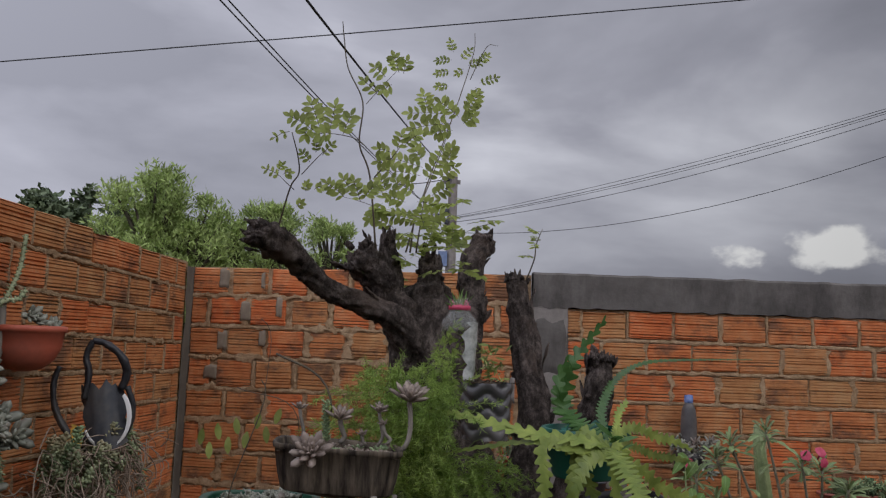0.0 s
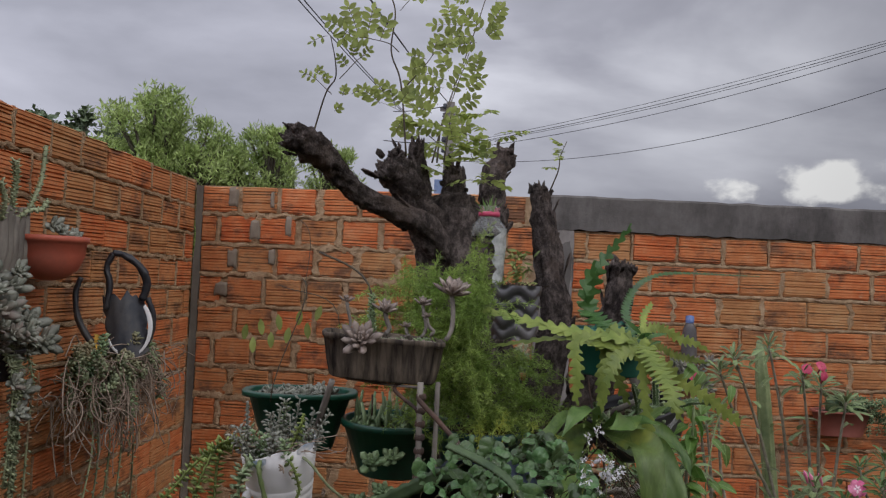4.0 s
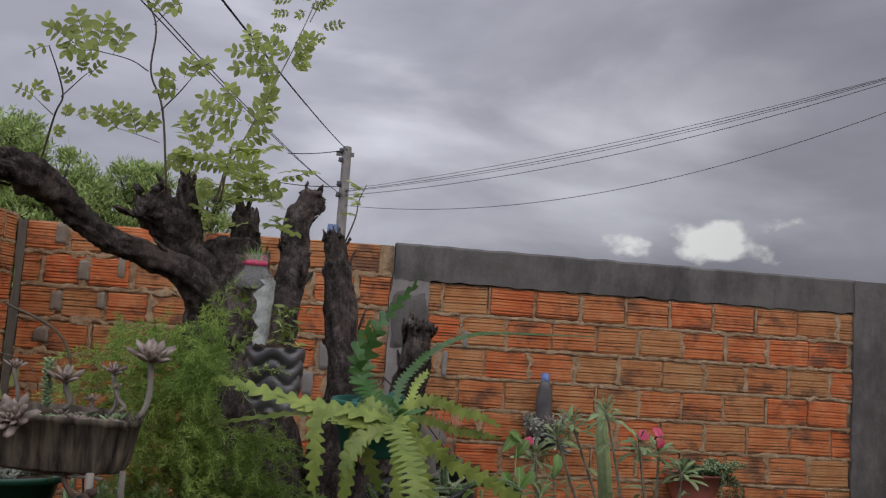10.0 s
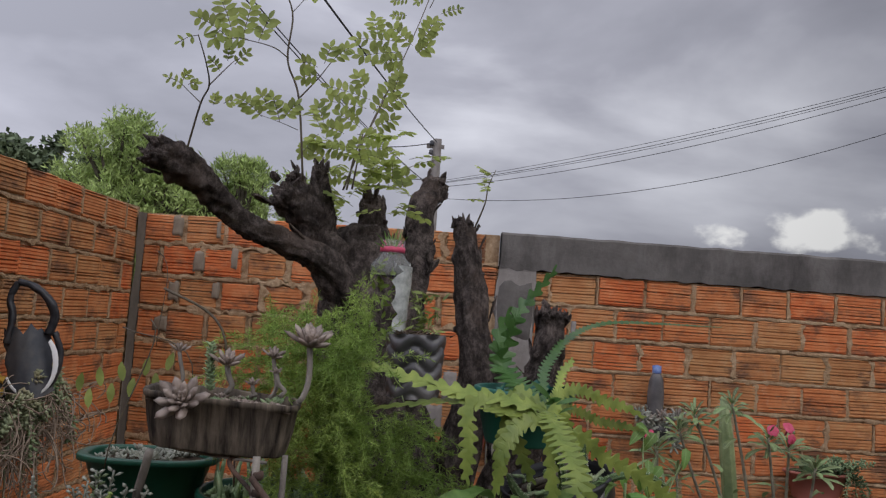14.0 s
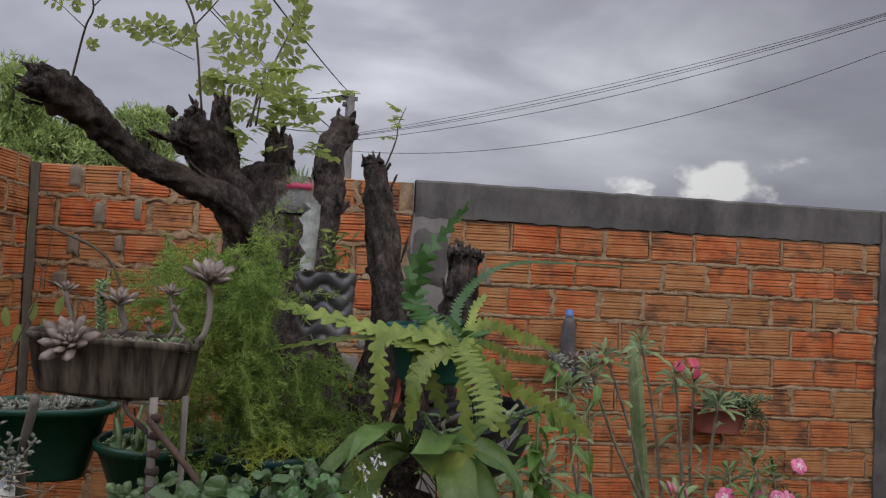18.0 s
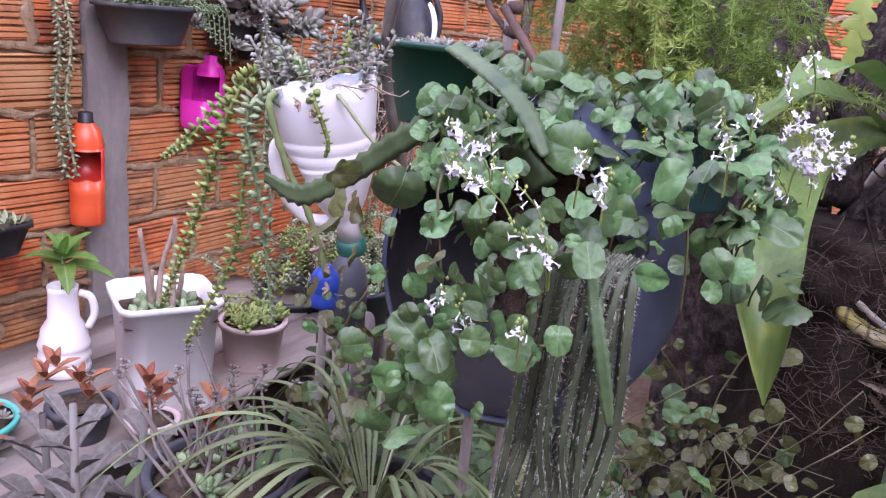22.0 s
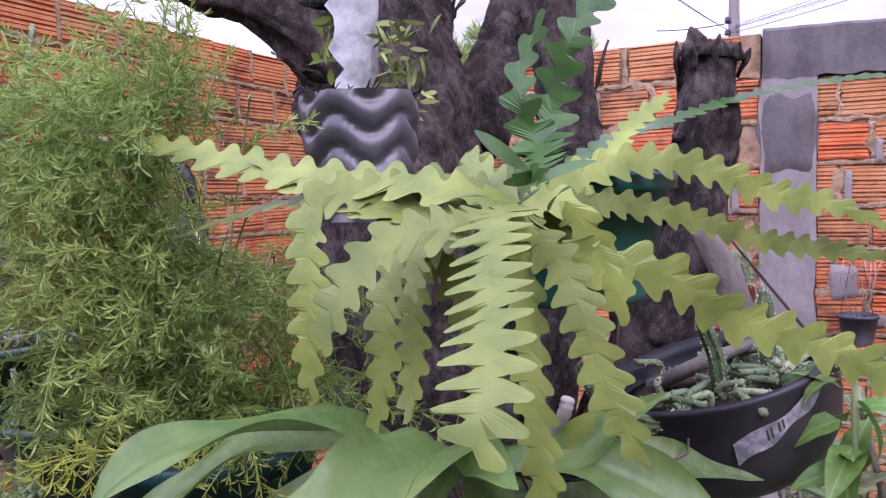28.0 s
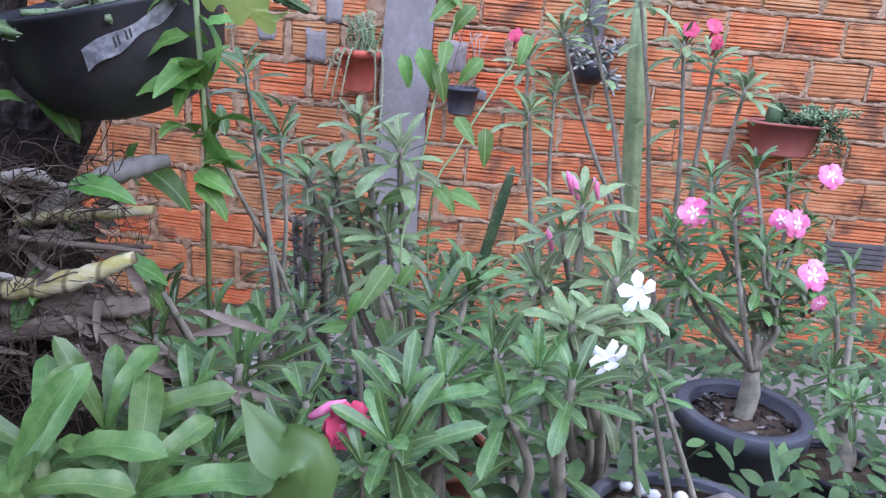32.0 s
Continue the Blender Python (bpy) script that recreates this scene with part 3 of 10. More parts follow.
M_SPINE = plain_mat("pale_spines", (0.34, 0.35, 0.28), (0.50, 0.50, 0.42), 0.7, 40)
M_WHITEFL = plain_mat("white_petal", (0.74, 0.73, 0.76), (0.86, 0.86, 0.87), 0.6, 20, 0.05)
M_PINKFL = plain_mat("pink_petal", (0.62, 0.08, 0.23), (0.80, 0.34, 0.46), 0.5, 30, 0.05)
M_THROAT = plain_mat("pale_throat", (0.80, 0.50, 0.58), (0.88, 0.74, 0.76), 0.5, 60, 0.05)
M_REDFL = plain_mat("red_petal", (0.42, 0.03, 0.075), (0.60, 0.09, 0.17), 0.5, 30, 0.05)
M_POTSOIL = plain_mat("potting_soil", (0.03, 0.022, 0.016), (0.11, 0.08, 0.055), 0.95, 40, 1.0, 0.1)
M_PLANTER = plain_mat("weathered_planter", (0.016, 0.012, 0.010), (0.185, 0.150, 0.112), 0.8, 8, 0.35, 0.2, stretch=(7, 7, 0.4), dirt=(0.02, 0.017, 0.015))
M_GREENPOT = plain_mat("dark_green_plastic", (0.006, 0.055, 0.032), (0.014, 0.085, 0.05), 0.38, 6, 0.06, 0.5, dirt=(0.018, 0.03, 0.02))
M_TEALPOT = plain_mat("teal_plastic", (0.010, 0.085, 0.063), (0.024, 0.135, 0.10), 0.42, 6, 0.06, 0.4)
M_NAVY = plain_mat("blue_black_plastic", (0.018, 0.024, 0.04), (0.036, 0.046, 0.072), 0.5, 5, 0.1, 0.25, dirt=(0.05, 0.055, 0.06))
M_BLACKPOT = plain_mat("black_plastic", (0.012, 0.012, 0.015), (0.03, 0.03, 0.034), 0.45, 6, 0.1, 0.4, dirt=(0.06, 0.055, 0.05))
M_GREYPOT = plain_mat("dark_grey_plastic", (0.045, 0.048, 0.058), (0.08, 0.084, 0.095), 0.55, 6, 0.1, 0.35, dirt=(0.12, 0.11, 0.10))
M_WHITEPL = plain_mat("white_plastic", (0.74, 0.73, 0.73), (0.84, 0.83, 0.83), 0.45, 5, 0.05, 0.35, dirt=(0.66, 0.62, 0.57))
M_PINKISH = plain_mat("faded_pink_plastic", (0.44, 0.34, 0.31), (0.56, 0.46, 0.42), 0.5, 6)
M_TERRA = plain_mat("terracotta", (0.32, 0.10, 0.05), (0.45, 0.17, 0.09), 0.75, 9, 0.25, 0.2, dirt=(0.22, 0.10, 0.07))
M_REDPOT = plain_mat("orange_red_plastic", (0.40, 0.085, 0.05), (0.52, 0.14, 0.085), 0.5, 6, 0.08, 0.4, dirt=(0.30, 0.09, 0.06))
M_BROWNPOT = plain_mat("brown_plastic", (0.27, 0.085, 0.06), (0.36, 0.13, 0.10), 0.5, 6, 0.08, 0.4)
M_ORANGEB = plain_mat("orange_bottle", (0.58, 0.07, 0.02), (0.70, 0.115, 0.034), 0.35, 4, 0.05, 0.5)
# redder copy of the orange plastic, with the bottle's inner shade in it
M_ORANGESHADE = plain_mat("shaded_orange_bottle", (0.55, 0.03, 0.02), (0.66, 0.05, 0.03), 0.3, 4, 0.05, 0.5)
M_MAGENTA = plain_mat("magenta_bottle", (0.58, 0.02, 0.30), (0.72, 0.05, 0.42), 0.4, 4, 0.05, 0.5)
M_TURQ = plain_mat("turquoise_plastic", (0.07, 0.42, 0.34), (0.15, 0.55, 0.46), 0.45, 5, 0.05, 0.4)
M_TILE = plain_mat("dark_wavy_plastic", (0.045, 0.043, 0.046), (0.11, 0.105, 0.108), 0.3, 10, 0.2, 0.5, dirt=(0.14, 0.13, 0.125))
M_STICK = plain_mat("grey_weathered_wood", (0.13, 0.115, 0.10), (0.27, 0.245, 0.21), 0.9, 18, 0.6, 0.1, stretch=(1, 1, 0.3))
M_IRON = plain_mat("rusty_iron", (0.035, 0.026, 0.022), (0.12, 0.07, 0.05), 0.8, 30, 0.4, 0.3)
M_BOARD = plain_mat("grey_board", (0.20, 0.17, 0.145), (0.36, 0.315, 0.27), 0.9, 10, 0.5, 0.1, stretch=(1, 0.2, 1))
M_LOG = plain_mat("rotten_log", (0.014, 0.011, 0.009), (0.045, 0.034, 0.027), 0.95, 22, 1.0, 0.1, stretch=(1, 1, 0.4))
M_ROOTS = plain_mat("orchid_roots", (0.035, 0.024, 0.018), (0.13, 0.10, 0.076), 0.9, 30, 0.3, 0.1)
def cane_mat():
    """A jointed, ribbed cane: yellow-green skin under torn grey-white sheaths, dark at the joints."""
    k = Mat("yellowed_cane", 0.7, 0.25)
    c = k.mix(k.maprange(k.noise(55, 5, 0.7, (0.25, 1, 1)), 0.38, 0.62), (0.40, 0.35, 0.12), (0.58, 0.54, 0.40))
    c = k.mix(k.maprange(k.noise(9, 4), 0.5, 0.62, 0, 0.7), c, (0.34, 0.33, 0.07))
    w = k.n.new("ShaderNodeTexWave")
    w.inputs["Scale"].default_value, w.inputs["Distortion"].default_value, w.inputs["Detail"].default_value = 10.0, 1.5, 2
    w.bands_direction = "X"
    k.l.new(k.co, w.inputs[0])
    c = k.mix(k.maprange(w.outputs[1], 0.90, 0.99, 0, 0.8), c, (0.13, 0.09, 0.05))
    k.colour(c).bump(k.noise(120, 4, 0.7, (0.2, 1, 1)), 0.7, 0.003)
    return k.m


M_CANE = cane_mat()
M_PALECANE = plain_mat("papery_cane", (0.22, 0.20, 0.165), (0.44, 0.41, 0.36), 0.85, 18, 0.4, 0.1)
# pale tone carries the clear bottle's white highlight
M_GLINTWALL = plain_mat("pale_bottle_glint", (0.24, 0.26, 0.245), (0.60, 0.62, 0.60), 0.25, 34)
M_PEBBLE = plain_mat("white_pebble", (0.55, 0.53, 0.50), (0.72, 0.70, 0.67), 0.7, 20, 0.2)
M_WIRE = plain_mat("black_cable", (0.012, 0.012, 0.013), (0.02, 0.02, 0.022), 0.6, 10)


def glass_mat():
    k = Mat("clear_bottle", 0.12, 0.5)
    k.colour((0.90, 0.92, 0.90))
    k.b.inputs["Transmission Weight"].default_value = 0.93
    k.b.inputs["IOR"].default_value = 1.15
    return k.m


M_CLEAR = glass_mat()

# ---------------------------------------------------------------- leaf pieces shared by many plants


def unit_leaf(name, mat, width, droop, fold, shape=None, n=7, wave=0.0, seed=0, scallop=0):
    geo = Geo()
    if scallop:
        rim = 44
        vs = [(0, 0.42, 0.0)]
        for i in range(rim):
            a = 2 * math.pi * i / rim - math.pi / 2
            tooth = 0.035 * (abs(((scallop * a / 6.2832) % 1.0) - 0.5) * 4 - 1)
            r = 0.5 * (1 + tooth) * (1 - 0.16 * max(0, -math.sin(a)) ** 4) * (1 + 0.06 * math.sin(a))
            x, y = r * math.cos(a) * width, 0.5 + r * math.sin(a)
            for k in (0.55, 1.0):
                lift = fold * abs(x) * k * (1.3 - k) * 1.6
                vein = 0.010 * math.cos(a * 7) * (1 - k * 0.5)
                vs.append((x * k, 0.5 + (y - 0.5) * k, lift + vein - 0.42 * droop * (x * x + (y - 0.4) ** 2) * k + 0.045 * math.sin(3 * a + seed) * k))
        fs = []
        for i in range(rim):
            a, b = 1 + 2 * i, 1 + 2 * ((i + 1) % rim)
            fs += [(0, a, b), (a, a + 1, b + 1, b)]
        geo.add(vs, fs)
    else:
        geo.leaf((0, 0, 0), (0, 1, 0), (0, 0, 1), 1.0, width, droop, fold, n, shape, 2, wave, seed)
    return geo.mesh(name, mat)


def obovate(q):
    return max(0.0, (q + 0.06) ** 0.8 * (1.001 - q ** 5) ** 0.6) * 1.05


def lanceo(q):
    return max(0.0, math.sin(math.pi * min(1.0, q ** 0.8 * 0.98 + 0.02))) ** 0.8


def heart(q):
    return max(0.0, math.sin(math.pi * min(1.0, q ** 0.55 * 0.99 + 0.005))) ** 0.7


L_IVY = [unit_leaf("leaf", M_IVY, 0.74 + 0.05 * i, 0.3 + 0.5 * i, 0.3 + 0.14 * (i % 3), seed=i * 1.7, scallop=15) for i in range(6)]
L_IVYOLD = [unit_leaf("leaf", M_IVYOLD, 0.86, 0.6 + 0.8 * i, 0.4, seed=i * 2.7, scallop=13) for i in range(2)]
L_ADEN = [unit_leaf("leaf", M_ADEN, 0.23 + 0.03 * i, 0.35 + 0.25 * i, 0.3, obovate, 11, seed=i) for i in range(4)]
M_ADENL = leafy("light_desert_rose_leaf", (0.115, 0.17, 0.065), (0.25, 0.32, 0.14), (0.30, 0.37, 0.18), 0.42, 0, 0.012, 0.25, 0.5, 0.3, 0.45)
L_ADENL = [unit_leaf("leaf", M_ADENL, 0.22 + 0.03 * i, 0.3 + 0.3 * i, 0.26, obovate, 11, seed=i + 3, wave=0.1) for i in range(4)]
L_BROAD = [unit_leaf("leaf", M_BROAD, 0.36, 0.8 + 0.3 * i, 0.3, lanceo, 9, 0.12, i) for i in range(3)]
L_HERB = [unit_leaf("leaf", M_HERB, 0.42, 0.5 + 0.4 * i, 0.25, heart, 6, 0.1, i) for i in range(3)]
L_SILVER = [unit_leaf("leaf", M_SILVER, 0.40 + 0.05 * i, 0.1 + 0.35 * i, 0.55, obovate, 11, 0.1, i) for i in range(3)]
L_RUST = [unit_leaf("leaf", M_RUST, 0.45, 0.1 + 0.2 * i, 0.5, lanceo, 6, 0.05, i) for i in range(2)]


def set_leaf(parent, pool, base, way, up, size, rng, name="leaf"):
    """One leaf as a piece of its plant, growing from base along way."""
    y = Vector(way).normalized()
    z = Vector(up) - y * Vector(up).dot(y)
    z = z.normalized() if z.length > 1e-4 else y.orthogonal().normalized()
    x = y.cross(z)
    m = Matrix((x, y, z)).transposed().to_4x4()
    ob = new(name, rng.choice(pool))
    ob.parent = parent
    ob.matrix_basis = Matrix.Translation(Vector(base)) @ m @ Matrix.Scale(size, 4)
    return ob


def whorl(parent, pool, tip, axis, n, size, rng, spread=(0.25, 1.35), length=0.03):
    """A rosette of leaves round a shoot's end."""
    axis = Vector(axis).normalized()
    a = axis.orthogonal().normalized()
    b = axis.cross(a)
    for i in range(n):
        th = i * 2.399 + rng.uniform(-0.3, 0.3)
        q = i / max(1, n - 1)
        tilt = spread[0] + (spread[1] - spread[0]) * (1 - q) + rng.uniform(-0.12, 0.12)
        side = a * math.cos(th) + b * math.sin(th)
        way = axis * math.cos(tilt) + side * math.sin(tilt)
        base = Vector(tip) - axis * length * (1 - q)
        set_leaf(parent, pool, base, way, axis * math.sin(tilt) - side * math.cos(tilt) * 0.99 + Vector((0, 0, 0.01)), size * rng.uniform(0.72, 1.1) * (0.6 + 0.4 * (1 - q)), rng)


def succ_rosette(geo, at, axis, size, n=16, rng=random, fat=0.3, tight=1.15):
    """A fleshy rosette into geo."""
    axis = Vector(axis).normalized()
    a = axis.orthogonal().normalized()
    b = axis.cross(a)
    at = Vector(at)
    for i in range(n):
        th = i * 2.399
        q = (i + 0.5) / n
        tilt = tight * (1 - q) + 0.12
        side = a * math.cos(th) + b * math.sin(th)
        way = axis * math.cos(tilt) + side * math.sin(tilt)
        L = size * (0.45 + 0.55 * (1 - q))
        w = L * fat
        s = way.cross(axis).normalized()
        u = s.cross(way)
        vs = []
        for f, r in ((0.0, 0.55), (0.45, 0.95), (0.8, 0.8)):
            c = at + way * (L * f) + axis * (L * 0.10 * f * f)
            vs += [c + s * w * r, c + u * w * r * 0.5, c - s * w * r, c - u * w * r * 0.45]
        vs.append(at + way * L + axis * L * 0.1)
        fs = [(4 * k + j, 4 * k + (j + 1) % 4, 4 * k + 4 + (j + 1) % 4, 4 * k + 4 + j) for k in range(2) for j in range(4)]
        fs += [(8 + j, 8 + (j + 1) % 4, 12) for j in range(4)]
        geo.add(vs, fs)


def rosette_part(name, geo, mat, parent, label=""):
    """A rosette as a part: its innermost leaf is the heart, every other leaf a piece under it."""
    n = len(geo.v) // 13
    pieces = [Geo().add(geo.v[13 * i:13 * i + 13], [tuple(v - 13 * i for v in f) for f in geo.f[12 * i:12 * i + 12]]) for i in range(n)]
    heart = part(name, pieces[-1], mat, parent, label)
    for p in pieces[:-1]:
        part("leaf", p, mat, heart)
    return heart


def bead_stem(geo, pts, r, n, size, rng):
    """A trailing stem set closely with small fleshy leaves."""
    line = smooth_line(pts, 4)
    geo.tube(line, r, 5)
    tot = len(line) - 1
    for i in range(n):
        f = (i + rng.random() * 0.5) / n * tot
        k = min(int(f), tot - 1)
        p = line[k].lerp(line[k + 1], f - k)
        t = (line[k + 1] - line[k]).normalized()
        a = t.orthogonal().normalized()
        side = (Matrix.Rotation(i * 2.4, 3, t) @ a)
        way = (side + t * 0.5).normalized()
        s = way.cross(t).normalized() * size * 0.33
        L = size * rng.uniform(0.7, 1.15)
        c = p + way * L * 0.55
        geo.add([p, c + s, p + way * L, c - s, c + t * size * 0.22, c - t * size * 0.16], [(0, 1, 4), (1, 2, 4), (2, 3, 4), (3, 0, 4), (1, 0, 5), (2, 1, 5), (3, 2, 5), (0, 3, 5)])


def stacked_stem(geo, pts, r, pitch, size, rng, tip=0.35):
    """A trailing stem of thick leaves set crosswise in close pairs, smaller to the tip."""
    line = smooth_line(pts, 10)
    geo.tube(line, r, 6)
    run = [0.0]
    for a, b in zip(line, line[1:]):
        run.append(run[-1] + (b - a).length)
    d, k, i = 0.004, 0, 0
    ref = (line[1] - line[0]).orthogonal().normalized()
    while d < run[-1]:
        while run[i + 1] < d:
            i += 1
        p = line[i].lerp(line[i + 1], (d - run[i]) / max(1e-6, run[i + 1] - run[i]))
        t = (line[i + 1] - line[i]).normalized()
        a = (ref - t * ref.dot(t)).normalized()
        z = size * (1 - (1 - tip) * (d / run[-1]) ** 2.2) * rng.uniform(0.85, 1.12)
        for h in (0, 1):
            w = Matrix.Rotation(k * 1.5708 + h * math.pi + rng.uniform(-0.2, 0.2), 3, t) @ a
            w = (w - t * rng.uniform(0.05, 0.35)).normalized()
            sd = w.cross(t).normalized()
            n_ = sd.cross(w)
            o = [p + w * r * 0.3, p + w * z * 0.45 + sd * z * 0.42, p + w * z * 0.85 + sd * z * 0.24, p + w * z, p + w * z * 0.85 - sd * z * 0.24, p + w * z * 0.45 - sd * z * 0.42]
            th = z * 0.17
            geo.add(o + [p + w * z * 0.5 + n_ * th, p + w * z * 0.5 - n_ * th], [(q, (q + 1) % 6, 6) for q in range(6)] + [((q + 1) % 6, q, 7) for q in range(6)])
        d += pitch * (1 - 0.5 * (d / run[-1]) ** 2)
        k += 1


def pot_profile(rt, rb, h, wall=0.004, rim=0.008, rimh=0.012):
    return [(rb * 0.98, 0), (rb, 0.004), (rt, h - rimh), (rt + rim, h - rimh), (rt + rim, h - 0.002), (rt + rim - 0.002, h), (rt - wall + 0.001, h), (rt - wall, h - 0.004), (rt - wall * 2, h * 0.78)]


def pot(name, at, rt, rb, h, mat, label, seg=32, sx=1.0, sy=1.0, power=1.0, rz=0.0, rim=0.008, rimh=0.012, soil=M_POTSOIL, category="plant pot", group="", lift=0.8, wob=0.0, prof=None):
    ob = thing(name, at, label, category, group, rz=rz)
    part("body", Geo().lathe(prof or pot_profile(rt, rb, h, rim=rim, rimh=rimh), seg, sx, sy, power, wob=wob), mat, ob)
    s = Geo()
    n = 14
    rr = (rb + (rt - rb) * lift - 0.005)
    rings = [(rr * f, h * lift + 0.012 * (1 - f)) for f in (1.0, 0.8, 0.55, 0.3, 0.02)]
    s.lathe(rings, n * 2, sx, sy, power)
    s.v = [(x, y, z + 0.005 * noise.noise((x * 60, y * 60, 3))) for x, y, z in s.v]
    part("soil", s, soil, ob, "dark crumbly potting soil")
    return ob


def barked(geo, pts, radii, seg=20, sub=5, amp=0.16, seed=0.0):
    """A rough limb: ridged bark along its length."""
    line = smooth_line(pts, sub)
    n = len(line)
    rs = []
    for i in range(n):
        f = i / (n - 1) * (len(radii) - 1)
        k = min(int(f), len(radii) - 2)
        rs.append(radii[k] + (radii[k + 1] - radii[k]) * (f - k))
    o = len(geo.v)
    geo.tube(line, rs, seg)
    for i in range(n):
        c = line[i]
        for j in range(seg):
            v = Vector(geo.v[o + i * seg + j])
            d = (v - c)
            dn = d.normalized()
            pl = 7.0 / sub
            w = amp * (noise.noise((dn.x * 2.2 + seed, dn.y * 2.2, dn.z * 2.2 + i * 0.35 * pl)) + 0.9 * (0.3 - abs(noise.noise((dn.x * 3.4, dn.y * 3.4 + seed, dn.z * 3.4 + i * 0.25 * pl)))) + 0.55 * noise.noise((dn.x * 8, dn.y * 8 + seed, i * 0.8 * pl + dn.z * 8)))
            geo.v[o + i * seg + j] = tuple(c + d * (1 + w))


def splinters(geo, at, axis, r, n, length, rng):
    """Broken wood at a snapped end."""
    axis = Vector(axis).normalized()
    a = axis.orthogonal().normalized()
    b = axis.cross(a)
    for i in range(n):
        th = rng.uniform(0, 6.283)
        q = r * rng.uniform(0.2, 0.95)
        p = Vector(at) + (a * math.cos(th) + b * math.sin(th)) * q - axis * 0.01
        w = axis + (a * math.cos(th) + b * math.sin(th)) * rng.uniform(-0.2, 0.4)
        L = length * rng.uniform(0.4, 1.2)
        geo.tube([p, p + w * L * 0.5, p + w * L + rdir(rng) * 0.003], [r * 0.3, r * 0.2, r * 0.04], 5)


# ---------------------------------------------------------------- the old stump with its shoots
rng = random.Random(11)
STUMP = Vector((0.06, 2.15, 0.0))
stump = thing("tree_stump", STUMP, "dark gnarled dead tree stump with sawn-off limbs", "tree stump")


def rel(p, o=STUMP):
    return Vector(p) - o


g = Geo()
barked(g, [rel(p) for p in ((0.10, 2.15, -0.05), (0.10, 2.15, 0.4), (0.09, 2.16, 0.9), (0.03, 2.16, 1.35), (-0.02, 2.17, 1.65), (-0.05, 2.18, 1.86), (-0.06, 2.2, 1.93))], [0.16, 0.13, 0.125, 0.13, 0.115, 0.085, 0.06], 54, 14, 0.22)
part("trunk", g, M_BARK, stump)
limbs = (
    (((-0.05, 2.15, 1.74), (-0.115, 2.06, 1.845), (-0.2, 2.0, 1.885), (-0.26, 1.95, 1.905), (-0.305, 1.9, 1.94), (-0.335, 1.86, 1.975), (-0.372, 1.81, 2.0), (-0.4, 1.77, 2.015)), (0.05, 0.031, 0.025, 0.023, 0.024, 0.029, 0.035, 0.024)),
    (((-0.08, 2.16, 1.8), (-0.14, 2.1, 1.9), (-0.18, 2.07, 1.965), (-0.215, 2.05, 2.0)), (0.06, 0.042, 0.042, 0.04)),
    (((-0.13, 2.1, 1.93), (-0.148, 2.1, 2.0), (-0.153, 2.1, 2.06)), (0.026, 0.022, 0.016)),
    (((-0.03, 2.3, 1.82), (-0.045, 2.35, 1.93), (-0.05, 2.35, 2.03)), (0.05, 0.036, 0.028)),
    (((0.04, 2.3, 1.7), (0.07, 2.45, 1.9), (0.07, 2.49, 2.03), (0.11, 2.54, 2.105)), (0.05, 0.038, 0.032, 0.036)),
    (((0.16, 2.16, 1.3), (0.22, 2.15, 1.6), (0.21, 2.19, 1.75), (0.19, 2.21, 1.88), (0.174, 2.22, 1.975)), (0.052, 0.040, 0.035, 0.032, 0.022)),
    (((0.22, 2.16, 1.2), (0.34, 2.16, 1.5), (0.372, 2.15, 1.66), (0.386, 2.15, 1.78)), (0.055, 0.042, 0.036, 0.028)),
)
for i, (pts, rad) in enumerate(limbs):
    g = Geo()
    barked(g, [rel(p) for p in pts], rad, 34, 14, 0.27, i * 3.1)
    e, d = rel(pts[-1]), Vector(pts[-1]) - Vector(pts[-2])
    splinters(g, e, d, rad[-1] * 1.15, 30, 0.024, rng)
    for _ in range(11):
        k = rng.uniform(0.05, 1) * (len(pts) - 1)
        j = min(int(k), len(pts) - 2)
        ax = (rel(pts[j + 1]) - rel(pts[j])).normalized()
        c = rel(pts[j]).lerp(rel(pts[j + 1]), k - j)
        dd = ax.cross(rdir(rng)).normalized()
        r0 = rad[min(j, len(rad) - 1)]
        g.leaf(c + dd * r0 * 0.92, ax + rdir(rng) * 0.25 + dd * 0.15, dd, r0 * rng.uniform(0.6, 1.6), r0 * rng.uniform(0.25, 0.6), -0.3, 0.3, 4, None, 1, 0.3, k, 0, 0.0025)
    for _ in range(9):
        k = rng.uniform(0.1, 1) * (len(pts) - 1)
        j = min(int(k), len(pts) - 2)
        c = rel(pts[j]).lerp(rel(pts[j + 1]), k - j)
        dd = rdir(rng)
        r0 = rad[min(j, len(rad) - 1)]
        g.tube([c + dd * r0 * 0.6, c + dd * r0 * 1.05, c + dd * r0 * 1.14 + Vector((0, 0, 0.004))], [r0 * rng.uniform(0.15, 0.4), r0 * 0.2, r0 * 0.03], 6)
    part("limb", g, M_BARK, stump)


